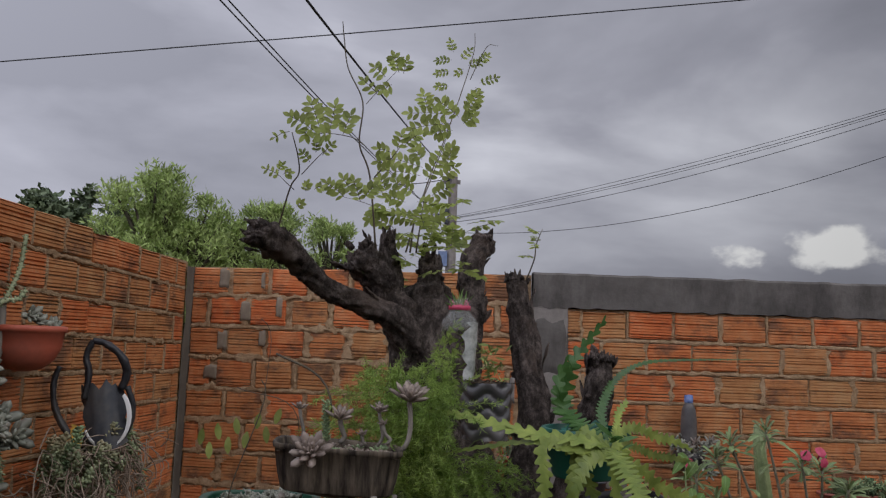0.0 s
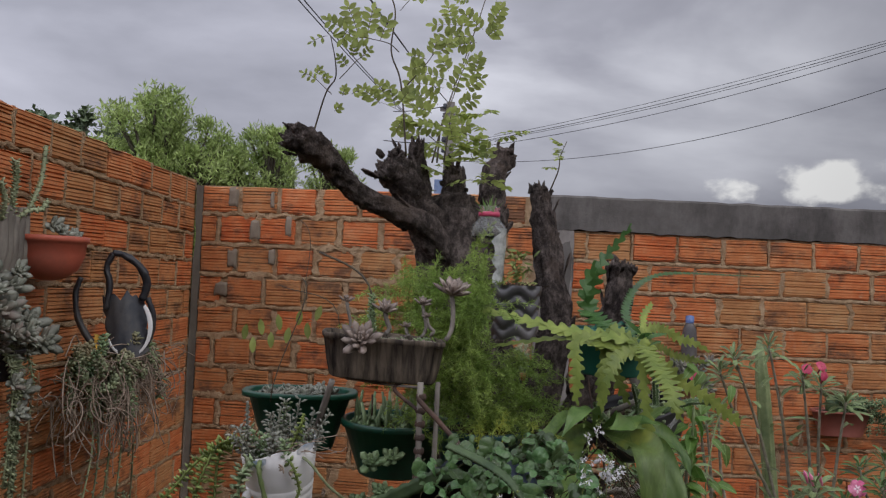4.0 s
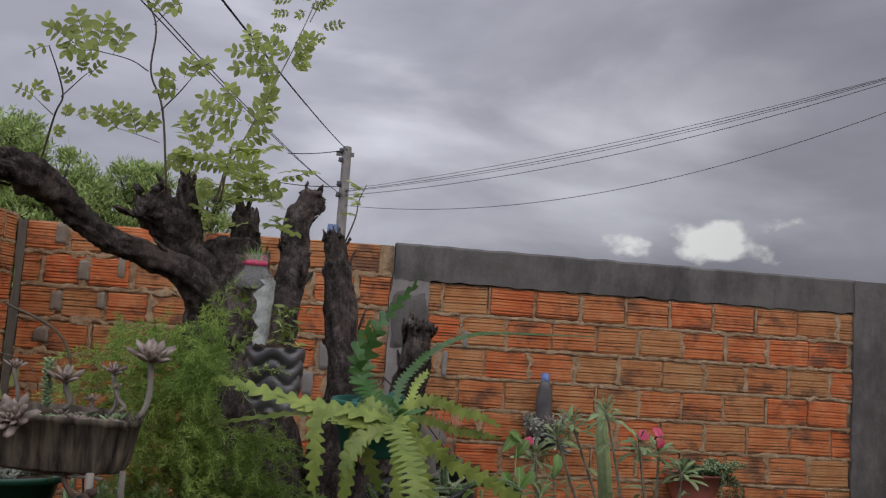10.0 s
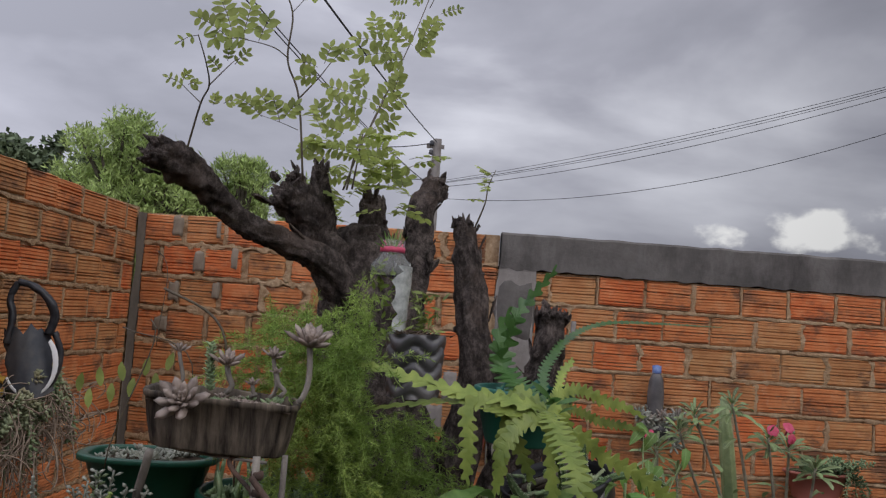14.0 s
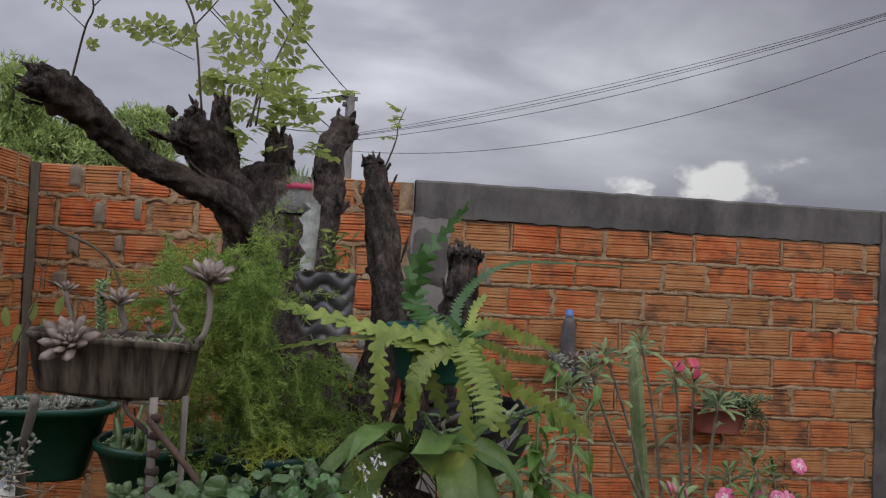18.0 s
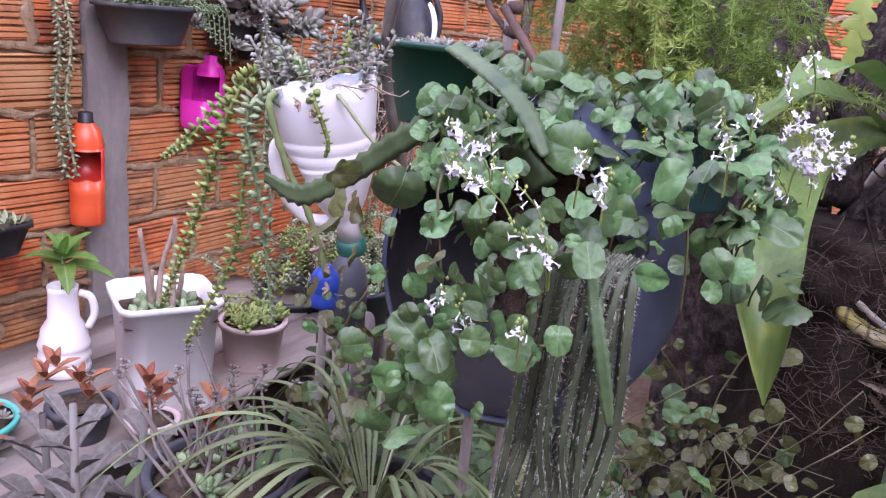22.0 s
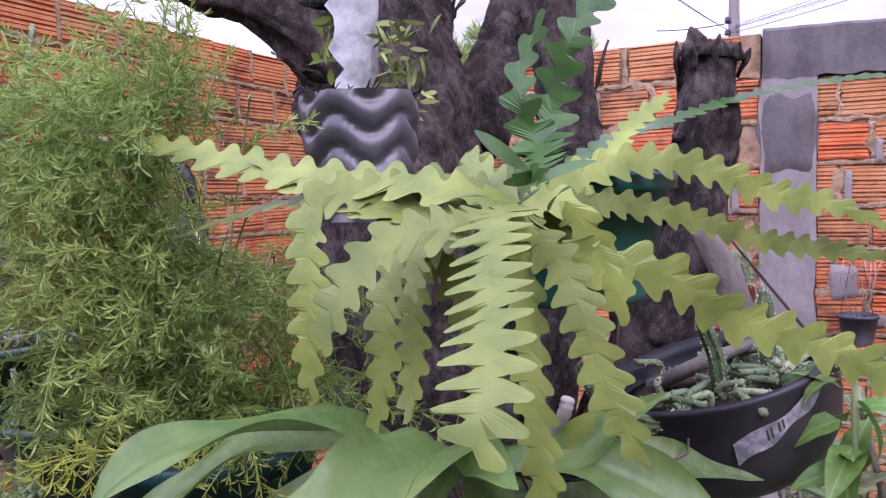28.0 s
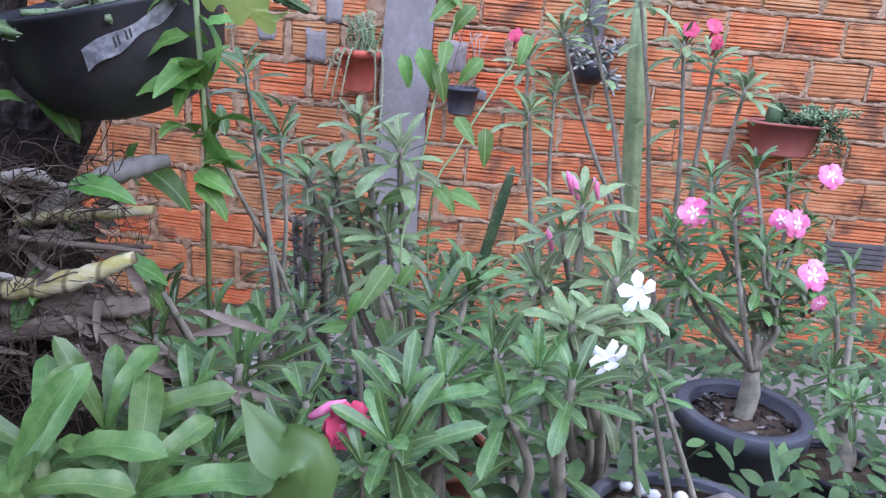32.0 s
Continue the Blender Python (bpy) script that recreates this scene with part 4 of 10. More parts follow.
def pinnate(geo_l, geo_s, at, way, length, pairs, size, rng, droop=0.5):
    """A feathered leaf: a thin rachis with oval leaflets in pairs."""
    way = Vector(way).normalized()
    p = Vector(at)
    pts = [p.copy()]
    side0 = way.cross(Vector((0, 0, 1)))
    side0 = side0.normalized() if side0.length > 1e-3 else Vector((1, 0, 0))
    for i in range(pairs + 1):
        way = (way - Vector((0, 0, droop / pairs * 0.5))).normalized()
        p = p + way * length / (pairs + 1)
        pts.append(p.copy())
        up = side0.cross(way)
        for s in (-1, 1):
            w = (side0 * s + way * 0.45 + up * rng.uniform(-0.5, 0.15)).normalized()
            geo_l.leaf(p, w, up + rdir(rng) * 0.35, size * rng.uniform(0.75, 1.1), size * 0.6, rng.uniform(-0.1, 0.5), 0.15, 3, None, 1)
    geo_l.leaf(p, way, up, size, size * 0.5, 0.2, 0.1, 3, None, 1)
    geo_s.tube(pts, 0.0006, 4, False)


def feather(geo_l, geo_s, base, tip, pairs, size, rng):
    """A feathered leaf spread flat: a thin rachis with oval leaflets in pairs."""
    base, tip = rel(base), rel(tip)
    way = (tip - base).normalized()
    side = way.cross(Vector((rng.uniform(-0.3, 0.3), 1, rng.uniform(-0.3, 0.3)))).normalized()
    geo_s.tube([base, base.lerp(tip, 0.5) + Vector((0, 0, 0.003)), tip], 0.0006, 4, False)
    for i in range(pairs):
        p = base.lerp(tip, (i + 0.6) / pairs)
        sz = size * (0.8 + 0.3 * math.sin(3.1 * (i + 0.7) / (pairs + 0.4))) * rng.uniform(0.9, 1.1)
        for s in (-1, 1):
            w = side * s + way * rng.uniform(0.35, 0.7) + rdir(rng) * 0.15
            geo_l.leaf(p, w, Vector((0, -1, 0.2)) + rdir(rng) * 0.45, sz, sz * rng.uniform(0.5, 0.62), rng.uniform(-0.2, 0.5), 0.12, 4, None, 1)
    geo_l.leaf(tip, way, Vector((0, -1, 0.2)) + rdir(rng) * 0.3, size * 0.9, size * 0.5, 0.2, 0.1, 4, None, 1)


def shoot(stems, leaves, size, r=0.0026):
    """One shoot of the stump: its stem and twigs, then its leaves."""
    s, l = Geo(), Geo()
    for j, pts in enumerate(stems):
        line = smooth_line([rel(p) for p in pts], 6)
        r0 = r if j == 0 else r * 0.5
        s.tube(line, [r0 * (1 - 0.6 * k / len(line)) for k in range(len(line))], 6)
    for base, tip, pairs in leaves:
        feather(l, s, base, tip, pairs, size, rng)
    part("stem", s, M_SHOOT, stump)
    part("foliage", l, M_PINNATE, stump, "light green feathered leaves")


shoot((((-0.171, 2.000, 2.012), (-0.190, 1.977, 2.178), (-0.215, 1.953, 2.249), (-0.209, 1.930, 2.339), (-0.243, 1.907, 2.410), (-0.252, 1.883, 2.470), (-0.254, 1.860, 2.501)), ((-0.191, 1.835, 2.216), (-0.213, 1.777, 2.218), (-0.276, 1.720, 2.213)),),
      (((-0.278, 1.720, 2.212), (-0.330, 1.720, 2.242), 5), ((-0.271, 1.720, 2.224), (-0.291, 1.720, 2.271), 5), ((-0.250, 1.720, 2.214), (-0.241, 1.720, 2.267), 5), ((-0.223, 1.720, 2.207), (-0.208, 1.720, 2.248), 4), ((-0.241, 1.720, 2.209), (-0.274, 1.720, 2.207), 3), ((-0.290, 1.720, 2.221), (-0.300, 1.720, 2.205), 2),), 0.021, 0.0026)
shoot((((-0.171, 1.880, 2.155), (-0.137, 1.870, 2.193), (-0.110, 1.860, 2.229)), ((-0.193, 1.850, 2.311), (-0.154, 1.840, 2.355), (-0.117, 1.830, 2.392)), ((-0.177, 1.920, 2.100), (-0.197, 1.835, 2.094), (-0.220, 1.750, 2.087)),),
      (((-0.126, 1.800, 2.178), (-0.156, 1.800, 2.172), 3), ((-0.130, 1.800, 2.193), (-0.157, 1.800, 2.200), 3), ((-0.118, 1.800, 2.201), (-0.109, 1.800, 2.232), 3), ((-0.101, 1.800, 2.211), (-0.076, 1.800, 2.233), 4), ((-0.163, 1.800, 2.317), (-0.194, 1.800, 2.346), 3), ((-0.149, 1.800, 2.357), (-0.173, 1.800, 2.377), 3), ((-0.134, 1.800, 2.341), (-0.151, 1.800, 2.328), 2), ((-0.121, 1.800, 2.368), (-0.133, 1.800, 2.402), 4), ((-0.111, 1.800, 2.366), (-0.105, 1.800, 2.393), 3), ((-0.223, 1.800, 2.094), (-0.262, 1.800, 2.123), 5), ((-0.209, 1.800, 2.105), (-0.229, 1.800, 2.134), 3), ((-0.190, 1.800, 2.087), (-0.206, 1.800, 2.130), 5), ((-0.181, 1.800, 2.097), (-0.164, 1.800, 2.120), 4),), 0.019, 0.0016)
shoot((((-0.376, 1.870, 2.022), (-0.344, 1.828, 2.115), (-0.319, 1.785, 2.139), (-0.315, 1.742, 2.167), (-0.321, 1.700, 2.204)), ((-0.320, 1.750, 2.098), (-0.348, 1.740, 2.122)), ((-0.303, 1.730, 2.126), (-0.267, 1.725, 2.166), (-0.253, 1.720, 2.174)),),
      (((-0.347, 1.740, 2.122), (-0.378, 1.740, 2.137), 3), ((-0.342, 1.740, 2.127), (-0.329, 1.740, 2.130), 2), ((-0.352, 1.740, 2.134), (-0.345, 1.740, 2.145), 2), ((-0.290, 1.740, 2.155), (-0.306, 1.740, 2.173), 3), ((-0.278, 1.740, 2.174), (-0.277, 1.740, 2.197), 3), ((-0.265, 1.740, 2.169), (-0.246, 1.740, 2.192), 3), ((-0.334, 1.740, 2.216), (-0.364, 1.740, 2.202), 2), ((-0.296, 1.740, 2.094), (-0.292, 1.740, 2.109), 3), ((-0.278, 1.740, 2.098), (-0.263, 1.740, 2.104), 2), ((-0.311, 1.740, 2.061), (-0.303, 1.740, 2.070), 2),), 0.013, 0.0022)
shoot((((-0.111, 2.220, 2.031), (-0.089, 2.317, 2.148), (-0.061, 2.413, 2.268), (-0.022, 2.510, 2.409), (0.022, 2.607, 2.574), (0.063, 2.703, 2.752), (0.068, 2.800, 2.856)), ((0.051, 2.600, 2.625), (0.099, 2.575, 2.723), (0.133, 2.550, 2.719)),),
      (((-0.004, 2.680, 2.743), (-0.015, 2.680, 2.779), 3), ((-0.009, 2.680, 2.716), (-0.055, 2.680, 2.712), 4), ((-0.014, 2.680, 2.678), (-0.055, 2.680, 2.669), 4), ((-0.016, 2.680, 2.628), (-0.053, 2.680, 2.625), 4), ((0.021, 2.680, 2.718), (0.051, 2.680, 2.751), 3), ((0.031, 2.680, 2.687), (0.010, 2.680, 2.671), 2), ((0.046, 2.680, 2.699), (0.076, 2.680, 2.712), 3), ((0.076, 2.680, 2.701), (0.107, 2.680, 2.735), 4), ((0.084, 2.680, 2.641), (0.138, 2.680, 2.661), 4), ((0.070, 2.680, 2.629), (0.086, 2.680, 2.604), 2),), 0.017, 0.0026)
shoot((((-0.098, 2.170, 2.025), (-0.091, 2.263, 2.138), (-0.064, 2.357, 2.228), (-0.018, 2.450, 2.392)), ((-0.058, 2.300, 2.199), (-0.023, 2.250, 2.107), (-0.004, 2.200, 2.038)),),
      (((-0.014, 2.400, 2.453), (-0.125, 2.400, 2.453), 6), ((-0.008, 2.400, 2.427), (-0.114, 2.400, 2.408), 6), ((0.017, 2.400, 2.446), (-0.037, 2.400, 2.488), 5), ((0.041, 2.400, 2.457), (0.067, 2.400, 2.510), 5), ((-0.072, 2.400, 2.463), (-0.087, 2.400, 2.508), 4), ((0.001, 2.400, 2.407), (-0.051, 2.400, 2.398), 4), ((0.031, 2.400, 2.427), (0.058, 2.400, 2.449), 4), ((-0.070, 2.400, 2.260), (-0.020, 2.400, 2.350), 6), ((-0.081, 2.400, 2.295), (-0.187, 2.400, 2.321), 6), ((-0.088, 2.400, 2.271), (-0.185, 2.400, 2.283), 5), ((-0.102, 2.400, 2.222), (-0.155, 2.400, 2.250), 4),), 0.028, 0.0026)
shoot((((-0.081, 2.120, 2.019), (-0.074, 2.120, 2.082), (-0.067, 2.120, 2.145)),),
      (((-0.078, 2.200, 2.271), (-0.096, 2.200, 2.297), 3), ((-0.031, 2.200, 2.224), (0.009, 2.200, 2.255), 4), ((-0.013, 2.200, 2.257), (0.001, 2.200, 2.309), 5), ((-0.049, 2.200, 2.178), (-0.006, 2.200, 2.201), 4), ((-0.003, 2.200, 2.067), (0.038, 2.200, 2.070), 4), ((-0.035, 2.200, 2.097), (-0.072, 2.200, 2.111), 4), ((-0.083, 2.200, 2.111), (-0.147, 2.200, 2.123), 5), ((-0.111, 2.200, 2.062), (-0.157, 2.200, 2.051), 4), ((-0.145, 2.200, 2.091), (-0.201, 2.200, 2.120), 5), ((-0.176, 2.200, 2.154), (-0.209, 2.200, 2.107), 5), ((-0.167, 2.200, 2.183), (-0.183, 2.200, 2.218), 4), ((-0.087, 2.200, 2.160), (-0.038, 2.200, 2.153), 4), ((-0.117, 2.200, 2.158), (-0.158, 2.200, 2.172), 4), ((-0.069, 2.200, 2.127), (-0.021, 2.200, 2.130), 4),), 0.024, 0.0026)
for pts, n in ((((0.2, 2.22, 1.96), (0.22, 2.2, 2.02), (0.225, 2.2, 2.06), (0.24, 2.2, 2.1)), 4),):
    s, l = Geo(), Geo()
    line = smooth_line([rel(p) for p in pts], 8)
    s.tube(line, [0.0022 - 0.0015 * k / len(line) for k in range(len(line))], 6)
    for k in range(n):
        q = line[int((0.3 + 0.7 * (k + 0.5) / n) * (len(line) - 1))]
        pinnate(l, s, q, rdir(rng, -0.1, 0.75), rng.uniform(0.035, 0.05), 3, 0.016, rng)
    part("stem", s, M_SHOOT, stump)
    part("foliage", l, M_PINNATE, stump, "light green feathered leaves")
# low bushy regrowth round the sawn limbs
s, l = Geo(), Geo()
for k in range(46):
    q = Vector((rng.uniform(-0.16, 0.05), rng.uniform(2.05, 2.35), rng.uniform(1.93, 2.14))) - STUMP
    d = rdir(rng, -0.1, 0.8)
    pinnate(l, s, q, d, rng.uniform(0.05, 0.08), rng.choice((3, 4)), 0.024, rng)
part("stem", s, M_SHOOT, stump)
part("foliage", l, M_PINNATE, stump, "light green feathered leaves")

# ---------------------------------------------------------------- asparagus fern
fern = thing("asparagus_fern", (-0.01, 1.78, 1.30), "feathery bright green asparagus fern spilling down the stump", "fern")


def fern_spray(geo, at, way, length, rng, needle=0.012):
    """An arching spray: short side twigs on a stem, each set with bunches of needles."""
    p, way = Vector(at), Vector(way).normalized()
    pts = [p.copy()]
    steps = int(length / 0.007)

    def bunch(c, w, k, size):
        for _ in range(k):
            d = (rdir(rng) * 0.85 + w * 0.75).normalized()
            s = d.cross(rdir(rng)).normalized() * 0.00075
            L = size * rng.uniform(0.6, 1.15)
            m = c + d * L * 0.5 + Vector((0, 0, -0.0006))
            geo.add([c, m + s, c + d * L, m - s], [(0, 1, 2, 3)])

    side = way.cross(rdir(rng)).normalized()
    for i in range(steps):
        way = (way + Vector((0, 0, -0.05)) + rdir(rng) * 0.05).normalized()
        p = p + way * 0.007
        pts.append(p.copy())
        bunch(p, way, 3, needle)
        if i % 2 and i < steps - 1:
            w = (side * (1 if i % 4 == 1 else -1) + way * 0.75 + rdir(rng) * 0.25).normalized()
            L = rng.uniform(0.012, 0.03) * (1.1 - i / steps)
            n = max(2, int(L / 0.005))
            for k in range(n):
                bunch(p + w * L * (k + 1) / n + Vector((0, 0, -0.02 * (k / n) ** 2 * L / 0.03)), w, 4, needle * 0.85)
            geo.tube([p, p + w * L], 0.00035, 3, False)
    geo.tube(pts, 0.0006, 3, False)


for half in range(6):
    g = Geo()
    for k in range(50):
        c = Vector((rng.gauss(0.0, 0.055), rng.gauss(-0.1, 0.035), rng.uniform(0.15, 0.43)))
        d = rdir(rng, -0.2, 0.7)
        if c.z > 0.22:
            c.x = min(c.x * 1.2 - 0.045, 0.005)
            c.y += 0.03
            d.x = min(d.x, 0.1)
        d.y = -abs(d.y) * 0.8
        fern_spray(g, c, d, rng.uniform(0.07, 0.15), rng, 0.0145)
    part("fronds", g, M_FERN, fern)
g = Geo()
for k in range(18):
    a = Vector((rng.uniform(-0.04, 0.05), rng.uniform(-0.05, 0.05), 0.02))
    b = Vector((rng.gauss(0, 0.05), -0.1 + rng.gauss(0, 0.03), rng.uniform(0.2, 0.44)))
    g.tube(bez(a, a + Vector((0, 0, 0.2)), b + Vector((0, 0.03, 0.05)), b, 8), 0.001, 4)
part("stem_tangle", g, M_GREENSTEM, fern)
for half in range(2):
    g = Geo()
    for k in range(48):
        c = Vector((rng.uniform(0.01, 0.15), rng.gauss(-0.07, 0.025), rng.uniform(0.14, 0.29)))
        d = rdir(rng, -0.3, 0.4)
        d.y = -abs(d.y) * 0.8
        fern_spray(g, c, d, rng.uniform(0.06, 0.11), rng, 0.012)
    part("fronds", g, M_FERN, fern)
pot("fern_pot", (0.012, 1.70, 1.333), 0.088, 0.066, 0.108, plain_mat("dark_teal_plastic", (0.008, 0.045, 0.045), (0.018, 0.075, 0.075), 0.4, 6, 0.06, 0.5), "dark teal plastic pot under the fern", rim=0.006, lift=0.9)

# ---------------------------------------------------------------- pots hung on and round the stump
rng = random.Random(23)
# upturned clear bottle with a red ring and a tuft of grass
BR_ = Vector((0.027, 1.930, 1.878)) - Vector((0, 0, 0.173))
bottle = thing("cut_bottle", tuple(BR_), "clear plastic bottle with a red ring, cut open as a planter", "bottle")
part("shoulder", Geo().lathe([(0.0405, 0.122), (0.041, 0.136), (0.037, 0.148), (0.027, 0.157), (0.0235, 0.164), (0.0235, 0.192), (0.0225, 0.192), (0.0225, 0.165), (0.026, 0.156), (0.036, 0.147), (0.04, 0.136), (0.0395, 0.122)], 30), M_CLEAR, bottle)
g = Geo()
vs, n = [], 14
for r_ in (0.0415, 0.0405):
    for i in range(15):
        z = 0.142 - 0.145 * i / 14
        for j in range(n + 1):
            lo_ = -1.25 + 0.5 * noise.noise((i * 0.5, 1.0, 4.0))
            th = lo_ + (0.5 - lo_) * j / n
            rr = r_ * (1 + 0.07 * noise.noise((th * 2.4, i * 0.4, 0))) * (1 - 0.12 * i / 14)
            vs.append((rr * math.cos(th), rr * math.sin(th), z))
h_ = 15 * (n + 1)
g.add(vs, [(q_ * h_ + i * (n + 1) + j, q_ * h_ + i * (n + 1) + j + 1, q_ * h_ + (i + 1) * (n + 1) + j + 1, q_ * h_ + (i + 1) * (n + 1) + j) for q_ in (0, 1) for i in range(14) for j in range(n)])
# part of the torn wall; its paleness paints the bottle's highlight
part("cut_wall", g, M_GLINTWALL, bottle, "torn bottle wall with its highlight in the pale colour")
part("ring", Geo().lathe([(0.0225, 0.168), (0.0245, 0.168), (0.0245, 0.178), (0.0225, 0.178)], 24), M_REDFL, bottle, "faded red plastic ring")
g = Geo()
for k in range(26):
    d = rdir(rng, 0.5, 1)
    g.leaf((rng.uniform(-0.01, 0.01), rng.uniform(-0.01, 0.01), 0.165), d, rdir(rng), rng.uniform(0.03, 0.06), 0.004, 0.5, 0, 4, None, 1)
part("grass", g, M_HERB, bottle, "thin green grass tuft")
g = Geo()
for k in range(60):
    c = Vector((rng.uniform(-0.035, 0.02), rng.uniform(-0.025, 0.03), rng.uniform(0.0, 0.13)))
    g.leaf(c, rdir(rng), rdir(rng), 0.02, 0.008, 0.3, 0.1, 3, None, 1)
part("leaves", g, M_FERN, bottle, "small green leaves inside the bottle")
g = Geo()
for k in range(110):
    c = Vector((0.068 + rng.gauss(0, 0.016), -0.01, rng.uniform(-0.01, 0.10)))
    g.leaf(c, rdir(rng), rdir(rng), 0.022, 0.005, 0.6, 0, 3, None, 1)
part("leafy_sprig", g, M_TRAIL, bottle, "yellow green sprigs beside the bottle")

# dark pot with wavy bands
wavy = thing("wavy_pot", (0.086, 1.850, 1.605), "dark glossy pot with wavy raised bands", "plant pot")
geo = Geo()
vs, fs = [], []
seg, rings = 60, 40
for i in range(rings + 1):
    f = i / rings
    for j in range(seg):
        th = 2 * math.pi * j / seg
        wv = 1 - 2 * abs(math.sin(f * 4 * math.pi + 1.0 * math.sin(th * 5))) ** 0.6
        r = (0.046 + 0.007 * f) * (1 - 0.075 * wv)
        vs.append((r * math.cos(th) * 1.0, r * math.sin(th), 0.116 * f))
geo.add(vs, [(i * seg + j, i * seg + (j + 1) % seg, (i + 1) * seg + (j + 1) % seg, (i + 1) * seg + j) for i in range(rings) for j in range(seg)])
geo.add(vs[:seg], [tuple(range(seg))[::-1]])
part("body", geo, M_TILE, wavy)
g = Geo().lathe([(0.05, 0.107), (0.03, 0.115), (0.001, 0.119)], 20)
for k in range(70):
    a = Vector((rng.gauss(0, 0.022), rng.gauss(0, 0.022), 0.114))
    g.tube([a, a + rdir(rng, 0, 0.6) * 0.018], [0.0016, 0.0004], 4)
part("soil", g, M_POTSOIL, wavy, "dry bark chips")

# weathered trough with rosettes, carried by sticks
trough = thing("planter_box", (-0.175, 1.505, 1.562), "weathered ribbed planter box full of grey rosette succulents", "planter", rz=5)
geo = Geo()
vs, fs = [], []
seg = 96
prof = [(-0.008, 0.86), (-0.005, 0.88), (0.02, 0.94), (0.056, 0.99), (0.058, 1.03), (0.064, 1.035), (0.066, 1.02), (0.064, 0.95), (0.05, 0.92)]
for z, s in prof:
    for j in range(seg):
        th = 2 * math.pi * j / seg
        c, sn = math.cos(th), math.sin(th)
        q = (abs(c) ** 4 + abs(sn) ** 4) ** (-1 / 4)
        rib = 1 + (0.012 * (1 if j % 2 else -1) if -0.006 < z < 0.057 and s < 1.0 else 0)
        vs.append((0.103 * c * q * s * rib, 0.062 * sn * q * s * rib, z))
for i in range(len(prof) - 1):
    for j in range(seg):
        k = (j + 1) % seg
        fs.append((i * seg + j, i * seg + k, (i + 1) * seg + k, (i + 1) * seg + j))
fs.append(tuple(range(seg))[::-1])
geo.add([(x, y, z - 0.06 * x + 0.0015 * noise.noise((x * 60, y * 60, z * 60))) for x, y, z in vs], fs)
part("body", geo, M_PLANTER, trough)
s = Geo()
n = 14
s.add([(0.096 * (2 * i / n - 1), 0.055 * (2 * j / 6 - 1), 0.054 - 0.06 * 0.096 * (2 * i / n - 1) + 0.008 * noise.noise((i * 0.9, j * 0.9, 1))) for j in range(7) for i in range(n + 1)], [(j * (n + 1) + i, j * (n + 1) + i + 1, (j + 1) * (n + 1) + i + 1, (j + 1) * (n + 1) + i) for j in range(6) for i in range(n)])
part("soil", s, M_POTSOIL, trough, "dark gritty soil")
TR = Vector((-0.175, 1.505, 1.562))
for foot, top, size, n, ax in (
    ((-0.235, 1.475, 1.619), (-0.216, 1.42, 1.622), 0.043, 24, (-0.05, -0.8, 0.55)),
    ((-0.242, 1.500, 1.630), (-0.242, 1.500, 1.683), 0.020, 10, (0.1, -0.1, 1)),
    ((-0.174, 1.500, 1.629), (-0.175, 1.500, 1.668), 0.032, 16, (0.1, -0.35, 1)),
    ((-0.112, 1.490, 1.627), (-0.111, 1.490, 1.683), 0.022, 14, (0.2, -0.4, 1)),
    ((-0.097, 1.480, 1.631), (-0.104, 1.480, 1.663), 0.012, 12, (-0.1, -0.5, 1)),
    ((-0.071, 1.470, 1.625), (-0.062, 1.480, 1.703), 0.043, 24, (0.12, -0.4, 1)),
    ((-0.140, 1.500, 1.625), (-0.138, 1.500, 1.643), 0.014, 12, (0, -0.4, 1)),
):
    g = Geo()
    foot, top = Vector(foot) - TR, Vector(top) - TR
    g.tube(bez(foot, foot + Vector((0.016, 0, 0.016)), top - Vector((-0.004, 0, 0.03)), top, 7), 0.0042 if size > 0.03 else 0.003, 7)
    part("stem", g, M_STICK, trough)
    g = Geo()
    succ_rosette(g, top, ax, size, n, rng, 0.21)
    rosette_part("rosette", g, M_PINKROS, trough, "pinkish grey fleshy rosette")
for k in range(26):
    g = Geo()
    c = Vector((rng.uniform(-0.06, 0.09), rng.uniform(-0.05, 0.05), 0.054))
    succ_rosette(g, c, (0, 0, 1), rng.uniform(0.009, 0.019), 8, rng, 0.28)
    part("offset", g, M_SUCC if k % 3 == 0 else M_PINKROS, trough)
g = Geo()
a_ = Vector((-0.195, 1.500, 1.632)) - TR
bead_stem(g, [a_, a_ + Vector((-0.003, 0, 0.03)), a_ + Vector((-0.004, 0, 0.066))], 0.003, 50, 0.011, rng)
part("spike", g, M_SUCC, trough, "upright green leafy spike")

# long green blades and a leafy twig behind the trough
twig = thing("climbing_twig", (-0.25, 1.62, 1.60), "thin arching twig with small green leaves", "twig")
g = Geo()
o = Vector((-0.25, 1.62, 1.60))
for a, b, r in (((-0.405, 1.700, 1.471), (-0.353, 1.700, 1.718), 0.0012), ((-0.275, 1.700, 1.623), (-0.398, 1.700, 1.702), 0.001), ((-0.205, 1.620, 1.666), (-0.311, 1.620, 1.770), 0.0022), ((-0.356, 1.750, 1.671), (-0.371, 1.750, 1.835), 0.0008)):
    a, b = Vector(a) - o, Vector(b) - o
    g.tube(bez(a, a + Vector((0.0, 0, 0.08)), b + Vector((0.04, 0, -0.02)), b, 8), r, 5)
part("stem", g, M_SHOOT, twig)
g = Geo()
